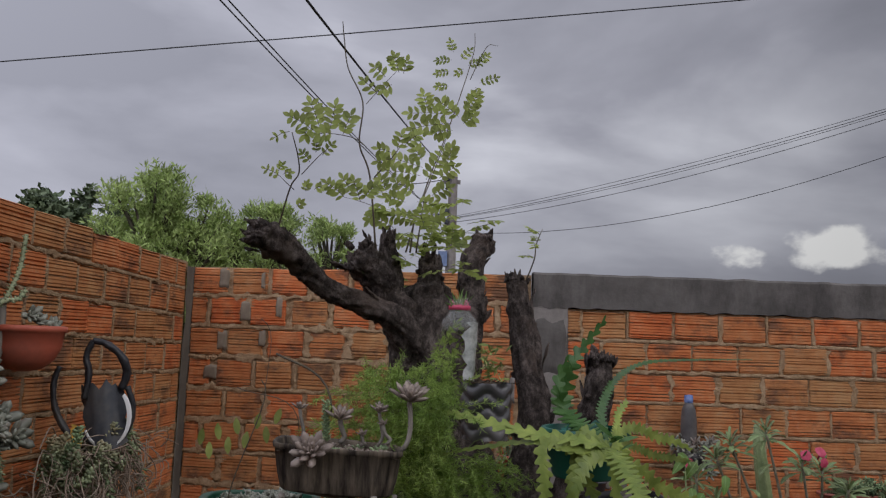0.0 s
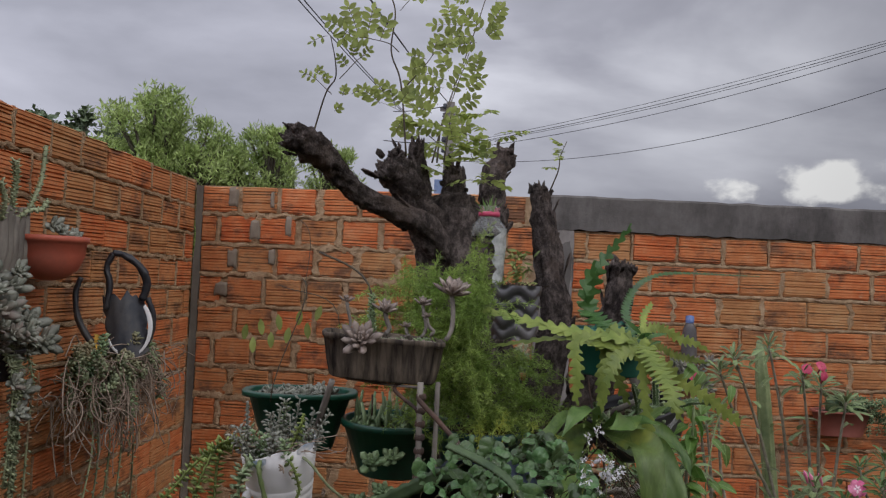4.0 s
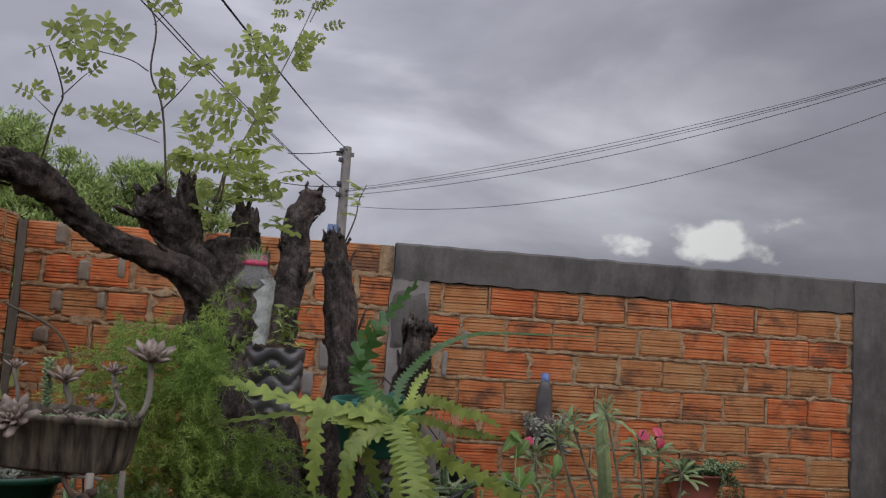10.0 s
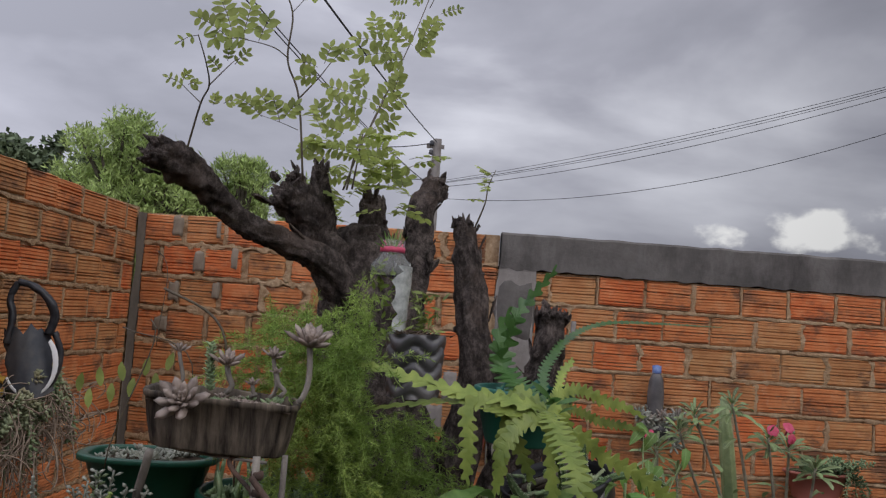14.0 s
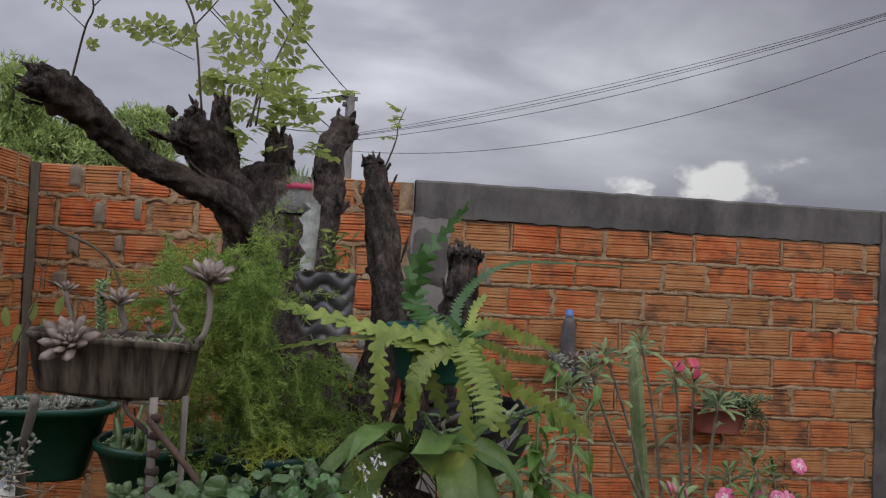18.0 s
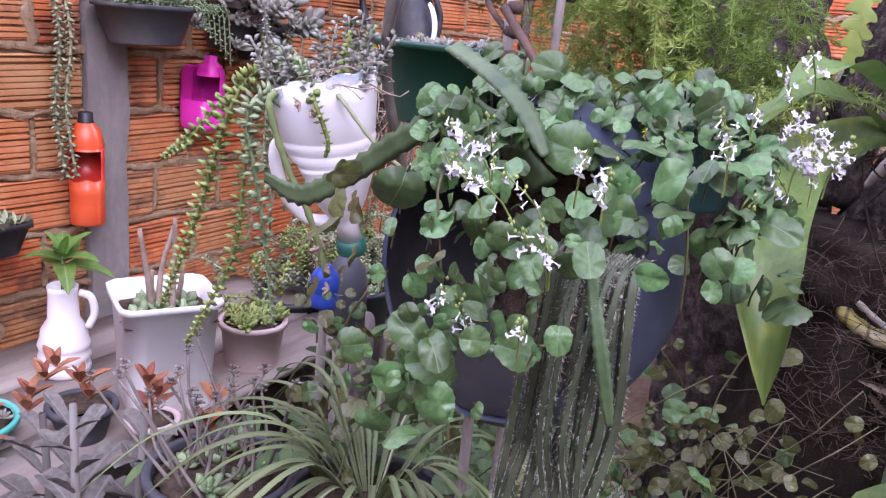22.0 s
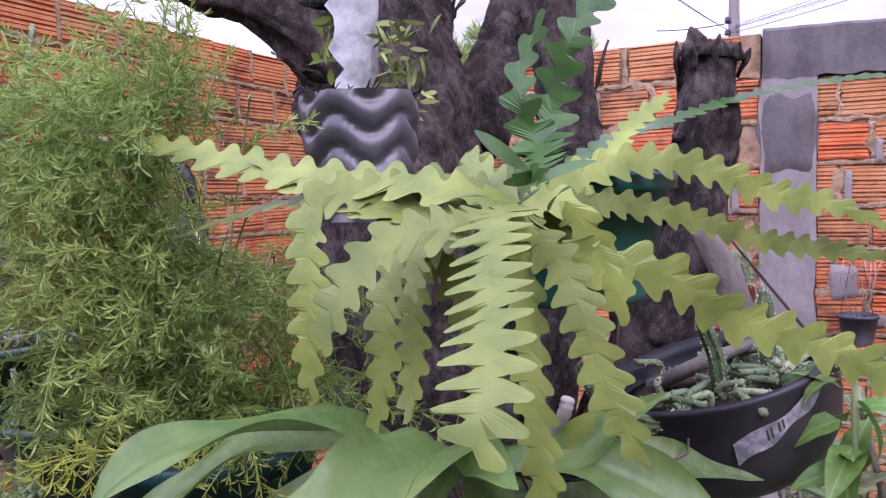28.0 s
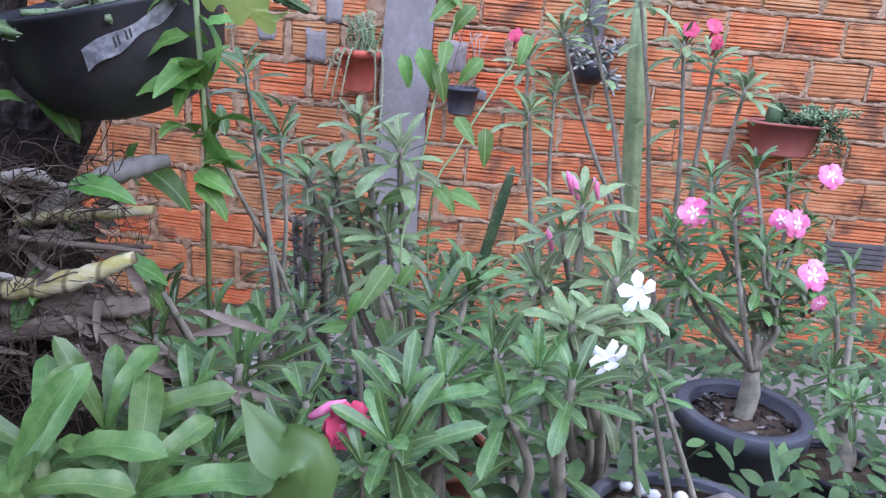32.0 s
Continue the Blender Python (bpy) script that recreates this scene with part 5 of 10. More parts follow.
for k in range(9):
    p = Vector((-0.325, 1.720, 1.634)).lerp(Vector((-0.467, 1.720, 1.590)), k / 8) - o
    g.leaf(p, (rng.uniform(-0.3, 0.3), -0.2, -1 if k % 2 else 0.8), (0, -1, 0.2), 0.032, 0.014, 0.3, 0.1, 4, None, 1)
part("foliage", g, M_PINNATE, twig, "light green leaflets")

# sticks and iron arm that carry the pots
stand = thing("stick_stand", (-0.10, 1.40, 0.0), "crossed weathered sticks and rusty iron arm holding pots", "stand")
o = Vector((-0.10, 1.40, 0.0))
for a, m, b, r, mt in (
    ((-0.12, 1.45, 0.02), (-0.10, 1.42, 0.9), (-0.107, 1.42, 1.56), 0.0062, M_STICK),
    ((-0.075, 1.47, 0.02), (-0.082, 1.47, 0.9), (-0.078, 1.47, 1.555), 0.0052, M_STICK),
    ((-0.32, 1.64, 1.28), (-0.285, 1.50, 1.45), (-0.255, 1.45, 1.553), 0.0064, M_STICK),
    ((-0.235, 1.47, 1.556), (-0.17, 1.465, 1.549), (-0.10, 1.455, 1.546), 0.0026, M_STICK),
    ((-0.11, 1.41, 1.535), (-0.04, 1.37, 1.47), (0.01, 1.33, 1.41), 0.0042, M_IRON),
    ((-0.14, 1.46, 1.555), (-0.15, 1.46, 1.54), (-0.11, 1.42, 1.515), 0.0035, M_IRON),
):
    g = Geo()
    barked(g, [Vector(a) - o, Vector(m) - o, Vector(b) - o], (r, r * 0.95, r * 0.85), 10, 10, 0.12)
    part("stick" if mt is M_STICK else "iron_arm", g, mt, stand)
for k in range(7):
    g = Geo()
    z = 1.53 - 0.022 * k
    g.lathe([(0.006, 0), (0.009, 0.004), (0.008, 0.011), (0.005, 0.012)], 10, at=(-0.005, 0.022, z))
    part("chain_link", g, M_IRON, stand)


def small_succulents(parent, n, rx, ry, z, size, mat, rng, label=""):
    g = Geo()
    for k in range(n):
        a, r = rng.uniform(0, 6.283), math.sqrt(rng.random())
        succ_rosette(g, (rx * r * math.cos(a), ry * r * math.sin(a), z + rng.uniform(-0.004, 0.008)), rdir(rng, 0.6, 1), size * rng.uniform(0.6, 1.25), 11, rng, 0.3)
    part("succulent_carpet", g, mat, parent, label)


gp = pot("green_pot", (-0.360, 1.79, 1.366), 0.105, 0.072, 0.118, M_GREENPOT, "dark green plastic trough pot filled with small grey succulents", sy=0.62, power=0.72, rim=0.014, rimh=0.010, lift=0.9, rz=4)
small_succulents(gp, 60, 0.085, 0.05, 0.108, 0.017, M_ROSETTE, rng)
gp2 = pot("green_pot", (-0.158, 1.78, 1.325), 0.108, 0.075, 0.11, M_GREENPOT, "faded green round pot of grey succulents below the trough", rim=0.006, lift=0.85)
small_succulents(gp2, 40, 0.085, 0.085, 0.095, 0.022, M_SUCC, rng)
for k in range(26):
    a_, r_ = rng.uniform(0, 6.283), 0.085 * math.sqrt(rng.random())
    p_ = Vector((r_ * math.cos(a_), r_ * math.sin(a_), 0.09))
    part("finger_stem", Geo().tube([p_, p_ + Vector((0, 0, 0.03)), p_ + Vector((rng.uniform(-0.01, 0.01), 0, rng.uniform(0.045, 0.075)))], [0.0045, 0.005, 0.0025], 7), M_SUCC, gp2)
for at, sz in (((-0.04, -0.11, 0.04), 0.035), ((-0.015, -0.125, -0.01), 0.03), ((0.0, -0.10, 0.05), 0.03), ((-0.06, -0.10, -0.04), 0.03)):
    g = Geo()
    succ_rosette(g, at, (rng.uniform(-0.4, 0.2), -1, 0.8), sz, 14, rng, 0.3)
    rosette_part("rosette", g, M_SUCC, gp2, "blue green rosette hanging over the rim")
for dx in (-0.05, 0.05):
    g = Geo().tube([(dx, 0, 0.1), (dx, -0.02, 0.16)], 0.002, 5)
    part("hook", g, M_IRON, gp2)

# white jug, hung upside down, its base cut away
jug = thing("white_jug", (-0.331, 1.50, 1.247), "upturned white plastic jug with cut base, planted", "jug")
jug.matrix_basis = pose(-0.333, 1.495, 1.25, 12, -6, 20)
m = Geo()
prof = [(0.014, 0.0), (0.0145, 0.022), (0.019, 0.031), (0.030, 0.052), (0.040, 0.076), (0.0455, 0.092), (0.0475, 0.101)]
for zr in (0.106, 0.121, 0.136):  # three pressed grooves
    r_ = 0.0475 + (zr - 0.1) * 0.085
    prof += [(r_, zr - 0.0035), (r_ - 0.0012, zr - 0.001), (r_ - 0.0012, zr + 0.001), (r_, zr + 0.0035)]
prof += [(0.0525, 0.16), (0.0545, 0.18), (0.0558, 0.2), (0.0543, 0.2), (0.0505, 0.15)]
m.lathe(prof, 44)
m.v = [(x * (1.12 if z > 0.05 else 1), y, z + (0.006 * noise.noise((x * 40, y * 40, 0)) - 0.16 * y + 0.2 * x if z > 0.19 else 0)) for x, y, z in m.v]
# the wall is pressed in where the grip sits, and the grooves fade out towards it
m.v = [(x * (1 - 0.55 * min(1, max(0, (0.125 - z) / 0.03)) * max(0, -x / 0.055)) if z > 0.02 else x, y, z) for x, y, z in m.v]
m.v = [(x + 0.016 * (1 - min(1, z / 0.1)) ** 1.5, y, z) for x, y, z in m.v]
jb = part("body", m, M_WHITEPL, jug)
part("handle", Geo().tube(smooth_line([(-0.050, -0.012, 0.132), (-0.0585, -0.016, 0.118), (-0.0585, -0.018, 0.09), (-0.050, -0.016, 0.058), (-0.032, -0.012, 0.032), (-0.008, -0.006, 0.026), (0.008, -0.002, 0.03)], 5), 0.0078, 10), M_WHITEPL, jug)
part("cap", Geo().lathe([(0.0165, -0.018), (0.018, -0.016), (0.018, 0.0), (0.0, 0.001)], 22, at=(0.016, 0, 0)), M_TEALPOT, jug, "green screw cap")
part("soil", Geo().lathe([(0.05, 0.162), (0.03, 0.168), (0.001, 0.17)], 20, 1.1), M_POTSOIL, jug)
lp = Geo()
for t0, t1 in ((-1.25, -0.25), (-2.5, -2.05)):
    vs = []
    for i in range(13):
        th = t0 + (t1 - t0) * i / 12
        low = 0.192 - 0.007 * abs(noise.noise((th * 4, 1, 2))) - 0.003 * math.sin(math.pi * i / 12)
        for r_, z in ((0.0557, low), (0.0564, 0.2)):
            x, y = r_ * math.cos(th) * 1.12, r_ * math.sin(th)
            vs.append((x, y, z + 0.006 * noise.noise((x * 40, y * 40, 0)) - 0.16 * y + 0.2 * x))
    lp.add(vs, [(2 * i, 2 * i + 2, 2 * i + 3, 2 * i + 1) for i in range(12)])
part("label_patch", lp, plain_mat("blue_stain", (0.16, 0.30, 0.48), (0.78, 0.78, 0.78), 0.5, 60, dirt=(0.80, 0.79, 0.78)), jug, "blue stained cut edge")
JI = jug.matrix_basis.inverted()
for k in range(30):  # grey-green sprigs that stand over the mouth
    g = Geo()
    a_ = rng.uniform(0, 6.283)
    p_ = Vector((0.05 * math.cos(a_) * rng.uniform(0.2, 1.1), 0.045 * math.sin(a_) * rng.uniform(0.2, 1), 0.178))
    w_ = Vector((0.5 * math.cos(a_), 0.4 * math.sin(a_), 1)).normalized() * rng.uniform(0.025, 0.085)
    bead_stem(g, [p_, p_ + w_ * 0.5, p_ + w_ + rdir(rng) * 0.008], 0.0016, 20, 0.0135, rng)
    part("sprig", g, M_ROSETTE if k % 4 else M_SUCC, jug)
g = Geo()
for k in range(26):
    a_ = rng.uniform(0, 6.283)
    p_ = Vector((0.045 * math.cos(a_), 0.04 * math.sin(a_), 0.18))
    b_ = p_ + Vector((rng.uniform(-0.07, 0.07), rng.uniform(-0.05, 0.03), rng.uniform(0.0, 0.06)))
    g.tube(bez(p_, p_ + Vector((0, 0, 0.04)), b_ + rdir(rng) * 0.03, b_, 6), 0.0008, 4)
part("dry_twigs", g, M_DRY, jug, "tangle of thin dry twigs")
for pts, pitch, sz, mat, lab in (
    ([JI @ Vector(p) for p in ((-0.400, 1.470, 1.440), (-0.438, 1.460, 1.438), (-0.460, 1.440, 1.392), (-0.500, 1.430, 1.258), (-0.560, 1.430, 1.12))], 0.0082, 0.0200, M_TRAIL, "yellow green trailing stem"),
    ([JI @ Vector(p) for p in ((-0.405, 1.480, 1.435), (-0.440, 1.470, 1.420), (-0.442, 1.450, 1.336), (-0.450, 1.440, 1.212), (-0.514, 1.430, 1.082))], 0.0095, 0.0190, M_TRAIL, "yellow green trailing stem"),
    ([JI @ Vector(p) for p in ((-0.410, 1.470, 1.440), (-0.447, 1.460, 1.432), (-0.480, 1.450, 1.401), (-0.522, 1.440, 1.350), (-0.570, 1.440, 1.315))], 0.0076, 0.0175, M_TRAIL, "yellow green trailing stem"),
    ([(-0.045, -0.035, 0.19), (-0.072, -0.05, 0.17), (-0.072, -0.05, 0.06), (-0.078, -0.05, -0.10)], 0.0115, 0.0180, M_SUCC, "grey green trailing stem"),
    ([(-0.05, -0.03, 0.195), (-0.068, -0.045, 0.18), (-0.075, -0.045, 0.13), (-0.074, -0.045, 0.10)], 0.009, 0.018, M_JADE, "dull green trailing stem"),
    ([(0.0, -0.04, 0.195), (0.01, -0.065, 0.19), (0.02, -0.066, 0.15), (0.015, -0.064, 0.13)], 0.008, 0.011, M_TRAIL, "yellow green trailing stem"),
    ([(0.02, 0.0, 0.19), (0.028, 0.0, 0.21), (0.036, -0.01, 0.235), (0.04, -0.01, 0.252)], 0.007, 0.014, M_TRAIL, "upright leafy stem"),
    ([(-0.04, 0.0, 0.19), (-0.05, -0.005, 0.215), (-0.052, -0.01, 0.25), (-0.05, -0.01, 0.285)], 0.006, 0.0095, M_ROSETTE, "upright grey leafy stem"),
):
    g = Geo()
    stacked_stem(g, pts, 0.0024, pitch, sz, rng)
    part("trailing_stem", g, mat, jug, lab)
for pts, r_ in (([(-0.038, -0.045, 0.195), (-0.042, -0.06, 0.185), (-0.03, -0.064, 0.12), (-0.012, -0.062, 0.06), (0.0, -0.06, -0.02)], 0.0036), ([(0.02, -0.035, 0.198), (0.04, -0.055, 0.185), (0.07, -0.055, 0.14), (0.10, -0.045, 0.105)], 0.0022)):
    line = smooth_line([Vector(p) for p in pts], 9)
    g = Geo().tube(line, [r_ * (1.22 if i % 3 == 0 else 0.94) for i in range(len(line))], 8)
    part("bare_stem", g, M_GREENSTEM if r_ > 0.003 else M_JADE, jug, "bare ringed pale green stem")
for p_ in ((-0.005, -0.066, 0.19), (0.004, -0.066, 0.18), (0.066, -0.05, 0.125), (0.095, -0.046, 0.105), (0.102, -0.045, 0.095), (-0.004, -0.066, 0.02), (0.0, -0.065, -0.01), (0.002, -0.064, -0.035)):
    g = Geo()
    succ_rosette(g, p_, rdir(rng, -0.6, 0.2) + Vector((0, -0.6, 0)), 0.011, 8, rng, 0.3)
    part("dry_rosette", g, M_DRY, jug, "withered brown rosette")

# ---------------------------------------------------------------- fishbone cactus in its teal pot
pot("teal_pot", (0.285, 1.79, 1.545), 0.085, 0.066, 0.095, M_TEALPOT, "teal plastic pot hung on the stump", rim=0.005)
fish = thing("fishbone_cactus", (0.27, 1.74, 1.64), "pale green fishbone cactus with zigzag hanging stems", "cactus")
FO = Vector((0.27, 1.74, 1.64))


def fishbone(pts, width, pitch, up, mat, parent, rng, label="", depth=0.62, taper=0.75, turn=0.0):
    """A flat stem cut into alternating lobes, along a curve."""
    line = smooth_line([Vector(p) - FO for p in pts], 10)
    seg = [(line[i + 1] - line[i]).length for i in range(len(line) - 1)]
    L = sum(seg)

    def at(s):
        s = max(0, min(L, s))
        for i, q in enumerate(seg):
            if s <= q or i == len(seg) - 1:
                return line[i] + (line[i + 1] - line[i]) * min(1.3, s / max(q, 1e-6)), (line[i + 1] - line[i]).normalized()
            s -= q
    geo = Geo()
    n = max(3, int(L / pitch))
    prof = ((0.0, 0.0), (0.14, 0.12), (0.30, 0.72), (0.45, 0.97), (0.58, 1.0), (0.70, 0.86), (0.84, 0.25))
    rows = [[], [], []]
    for i in range(n):
        for f, w in prof:
            s = (i + f) * pitch
            q = s / L
            env = min(1.0, 0.35 + q * 6) * (1.0 if q < taper else max(0.22, 1 - (q - taper) / (1 - taper) * 0.8))
            p, t = at(s)
            u = Vector(up)
            u = (u - t * u.dot(t)).normalized()
            if turn:
                u = Matrix.Rotation(turn * q, 3, t) @ u
            sd = t.cross(u)
            lob = width / 2 * env
            wl_ = lob * ((1 - depth) + depth * w)
            s2 = s + pitch * 0.5
            p2, t2 = at(s2)
            wv = math.sin(s * 60 + i) * lob * 0.06
            rows[0].append(p + sd * wl_ + t * (pitch * 0.2 * w) + u * (wl_ * 0.04 + wv))
            rows[1].append((p, u, lob))
            rows[2].append(p2 - sd * wl_ + t2 * (pitch * 0.2 * w) + u * (wl_ * 0.04 - wv))
    m = len(rows[0])
    vs, fs = [], []
    for k in range(m):
        p, u, lob = rows[1][k]
        vs += [rows[0][k], p + u * lob * 0.05, rows[2][k], p - u * lob * 0.05]
    for k in range(m - 1):
        a, b = 4 * k, 4 * k + 4
        fs += [(a, a + 1, b + 1, b), (a + 1, a + 2, b + 2, b + 1), (a + 2, a + 3, b + 3, b + 2), (a + 3, a, b, b + 3)]
    fs += [(0, 3, 2, 1), (4 * m - 4, 4 * m - 3, 4 * m - 2, 4 * m - 1)]
    geo.add(vs, fs)
    return part("zigzag_stem", geo, mat, parent, label, smooth=False)


CR = (0.298, 1.620, 1.623)
UPF = (0.0, -0.95, 0.3)
RSIDE = (0.15, -0.97, 0.2)
fishbone([CR, (0.299, 1.570, 1.616), (0.308, 1.530, 1.592), (0.319, 1.490, 1.567), (0.322, 1.470, 1.544), (0.318, 1.460, 1.522)], 0.044, 0.0122, UPF, M_FISH, fish, rng, depth=0.75, taper=0.9)
fishbone([CR, (0.302, 1.610, 1.603), (0.306, 1.605, 1.567), (0.309, 1.600, 1.528), (0.315, 1.595, 1.486), (0.321, 1.590, 1.435)], 0.025, 0.0175, UPF, M_FISH, fish, rng, depth=0.5, taper=0.9)
fishbone([CR, (0.312, 1.610, 1.603), (0.330, 1.600, 1.585), (0.342, 1.590, 1.560), (0.352, 1.585, 1.534), (0.364, 1.580, 1.507), (0.371, 1.579, 1.487)], 0.029, 0.0145, UPF, M_FISH, fish, rng, depth=0.55, taper=0.8)
fishbone([CR, (0.321, 1.640, 1.623), (0.331, 1.645, 1.609), (0.342, 1.650, 1.589), (0.349, 1.650, 1.568), (0.348, 1.650, 1.547)], 0.025, 0.0155, UPF, M_FISH, fish, rng, depth=0.5, taper=0.8)
fishbone([CR, (0.282, 1.570, 1.614), (0.254, 1.550, 1.609), (0.243, 1.540, 1.601), (0.232, 1.530, 1.587), (0.224, 1.525, 1.571), (0.217, 1.520, 1.549)], 0.029, 0.0145, UPF, M_FISH, fish, rng, depth=0.55, taper=0.8)
fishbone([CR, (0.270, 1.600, 1.611), (0.240, 1.590, 1.596), (0.228, 1.585, 1.573), (0.228, 1.580, 1.543), (0.223, 1.580, 1.509), (0.216, 1.580, 1.486)], 0.025, 0.0150, UPF, M_FISH, fish, rng, depth=0.5, taper=0.7)
fishbone([CR, (0.263, 1.620, 1.609), (0.241, 1.620, 1.594), (0.231, 1.620, 1.565), (0.231, 1.615, 1.534), (0.229, 1.610, 1.505), (0.223, 1.600, 1.487)], 0.025, 0.0150, UPF, M_FISH, fish, rng, depth=0.5, taper=0.7)
fishbone([CR, (0.256, 1.600, 1.611), (0.248, 1.590, 1.600), (0.246, 1.585, 1.585), (0.245, 1.580, 1.571)], 0.02, 0.0095, UPF, M_FISH, fish, rng, "pale dried zigzag stem", depth=0.5, taper=0.8)
fishbone([CR, (0.266, 1.600, 1.632), (0.214, 1.610, 1.639), (0.157, 1.620, 1.644), (0.091, 1.635, 1.656), (0.009, 1.650, 1.673), (-0.048, 1.656, 1.671)], 0.034, 0.0235, (0.1, -0.7, 0.7), M_FISH, fish, rng, depth=0.62, taper=0.6)
fishbone([CR, (0.277, 1.600, 1.618), (0.234, 1.600, 1.620), (0.191, 1.610, 1.628), (0.145, 1.620, 1.640), (0.112, 1.630, 1.659)], 0.026, 0.02, (0.1, -0.7, 0.7), M_FISH, fish, rng, depth=0.6, taper=0.6)
fishbone([CR, (0.267, 1.600, 1.614), (0.219, 1.600, 1.621), (0.157, 1.620, 1.628), (0.088, 1.640, 1.617), (0.024, 1.660, 1.602), (-0.026, 1.670, 1.585)], 0.022, 0.022, (0.0, -0.45, 0.9), M_FISH, fish, rng, depth=0.5, taper=0.6)
fishbone([CR, (0.312, 1.610, 1.605), (0.329, 1.630, 1.591), (0.348, 1.660, 1.585), (0.380, 1.690, 1.572), (0.413, 1.730, 1.542), (0.457, 1.770, 1.521), (0.509, 1.810, 1.495), (0.558, 1.850, 1.462), (0.599, 1.880, 1.441), (0.605, 1.900, 1.455)], 0.036, 0.027, RSIDE, M_FISH, fish, rng, depth=0.58, taper=0.85)
fishbone([CR, (0.307, 1.640, 1.625), (0.331, 1.690, 1.642), (0.365, 1.740, 1.648), (0.402, 1.790, 1.639), (0.444, 1.830, 1.621), (0.486, 1.870, 1.611), (0.533, 1.900, 1.590)], 0.028, 0.0225, RSIDE, M_FISH, fish, rng, depth=0.55, taper=0.75)
fishbone([CR, (0.317, 1.640, 1.622), (0.334, 1.680, 1.622), (0.364, 1.740, 1.614), (0.397, 1.790, 1.601), (0.435, 1.840, 1.585), (0.487, 1.900, 1.573), (0.546, 1.950, 1.560)], 0.022, 0.021, RSIDE, M_FISH, fish, rng, depth=0.5, taper=0.8)
fishbone([CR, (0.332, 1.720, 1.649), (0.344, 1.760, 1.673), (0.361, 1.780, 1.689), (0.373, 1.800, 1.702)], 0.018, 0.012, (0, -0.9, 0.3), M_FISH, fish, rng, depth=0.5, taper=0.8)
for pts in ([CR, (0.183, 1.600, 1.630), (0.178, 1.585, 1.572), (0.177, 1.580, 1.505)], [CR, (0.250, 1.660, 1.650), (0.304, 1.670, 1.609), (0.348, 1.675, 1.553)], [CR, (0.229, 1.630, 1.632), (0.260, 1.630, 1.565), (0.286, 1.630, 1.505)]):
    fishbone(pts, 0.030, 0.016, UPF, M_FISH, fish, rng, depth=0.55, taper=0.8)
for a in (([CR, (0.253, 1.880, 1.671), (0.276, 1.900, 1.766), (0.306, 1.920, 1.807), (0.352, 1.920, 1.867)]), ([CR, (0.256, 1.840, 1.661), (0.239, 1.850, 1.710), (0.243, 1.860, 1.746), (0.266, 1.860, 1.783)])):
    fishbone(a, 0.052, 0.024, (0.1, -1, 0.1), M_FISHD, fish, rng, "dark green upright zigzag stem", depth=0.75, taper=0.6)
fishbone([CR, (0.318, 1.800, 1.664), (0.355, 1.950, 1.689), (0.423, 2.150, 1.726), (0.522, 2.350, 1.757), (0.654, 2.500, 1.772), (1.092, 3.000, 1.779)], 0.024, 0.03, (0, -0.7, 0.7), M_FISHD, fish, rng, "thin dark arching stem", depth=0.5, taper=0.3)
for k in range(9):
    a = Vector(CR) - FO + rdir(rng) * 0.02
    g = Geo()
    g.leaf(a, rdir(rng, -0.1, 0.7), rdir(rng), rng.uniform(0.025, 0.045), 0.009, 0.6, 0.1, 5, None, 1)
    part("young_shoot", g, M_FISHD, fish, "dark young shoot at the crown")
tb = thing("net_scrap", (0.347, 1.780, 1.639), "crumpled teal plastic netting tied round the plant", "netting")
g = Geo()
for k in range(9):
    p0 = Vector((rng.uniform(-0.1, 0.02), rng.uniform(-0.02, 0.03), rng.uniform(-0.02, 0.015)))
    g.leaf(p0, rdir(rng, -0.3, 0.3), rdir(rng, 0, 1), rng.uniform(0.03, 0.06), 0.018, 1.2, 0.6, 6, None, 2, 0.5, k)
part("scrap", g, M_TEALPOT, tb)

# ---------------------------------------------------------------- strap-leaved plant on the stump
strap = thing("strap_leaf_plant", (0.27, 1.56, 1.46), "strap-leaved plant with long arching yellow-streaked leaves", "plant")
SO = Vector((0.27, 1.56, 1.46))


def blade(pts, width, up, parent, mat, name="leaf", wave=0.34, fold=0.32, label="", o=SO, base=0.35, late=0.5):
    """A long leaf along a curve, with a midrib fold and a wavy edge."""
    line = smooth_line([Vector(p) - o for p in pts], 7)
    n = len(line)
    vs, fs = [], []
    cols = (-1, -0.8, -0.6, -0.4, -0.2, 0, 0.2, 0.4, 0.6, 0.8, 1)
    for i, p in enumerate(line):
        t = (line[min(n - 1, i + 1)] - line[max(0, i - 1)]).normalized()
        u = Vector(up)
        u = (u - t * u.dot(t)).normalized()
        s = t.cross(u)
        q = i / (n - 1)
        hw = width / 2 * max(0.03, min(1, base * 0.75 + q * 2.1) * (1 - max(0, (q - late) / (1 - late)) ** 1.7))
        for f in cols:
            rf = wave * hw * math.sin(q * 13 + f * 1.5 + width * 90) * f * f
            vs.append(p + s * hw * f + u * (fold * hw * abs(f) ** 0.8 + rf + 0.035 * hw * (1 if round(f * 5) % 2 else -1)))
    c = len(cols)
    for i in range(n - 1):
        for j in range(c - 1):
            fs.append((i * c + j, i * c + j + 1, (i + 1) * c + j + 1, (i + 1) * c + j))
    return part(name, Geo().add(vs, fs), mat, parent, label)


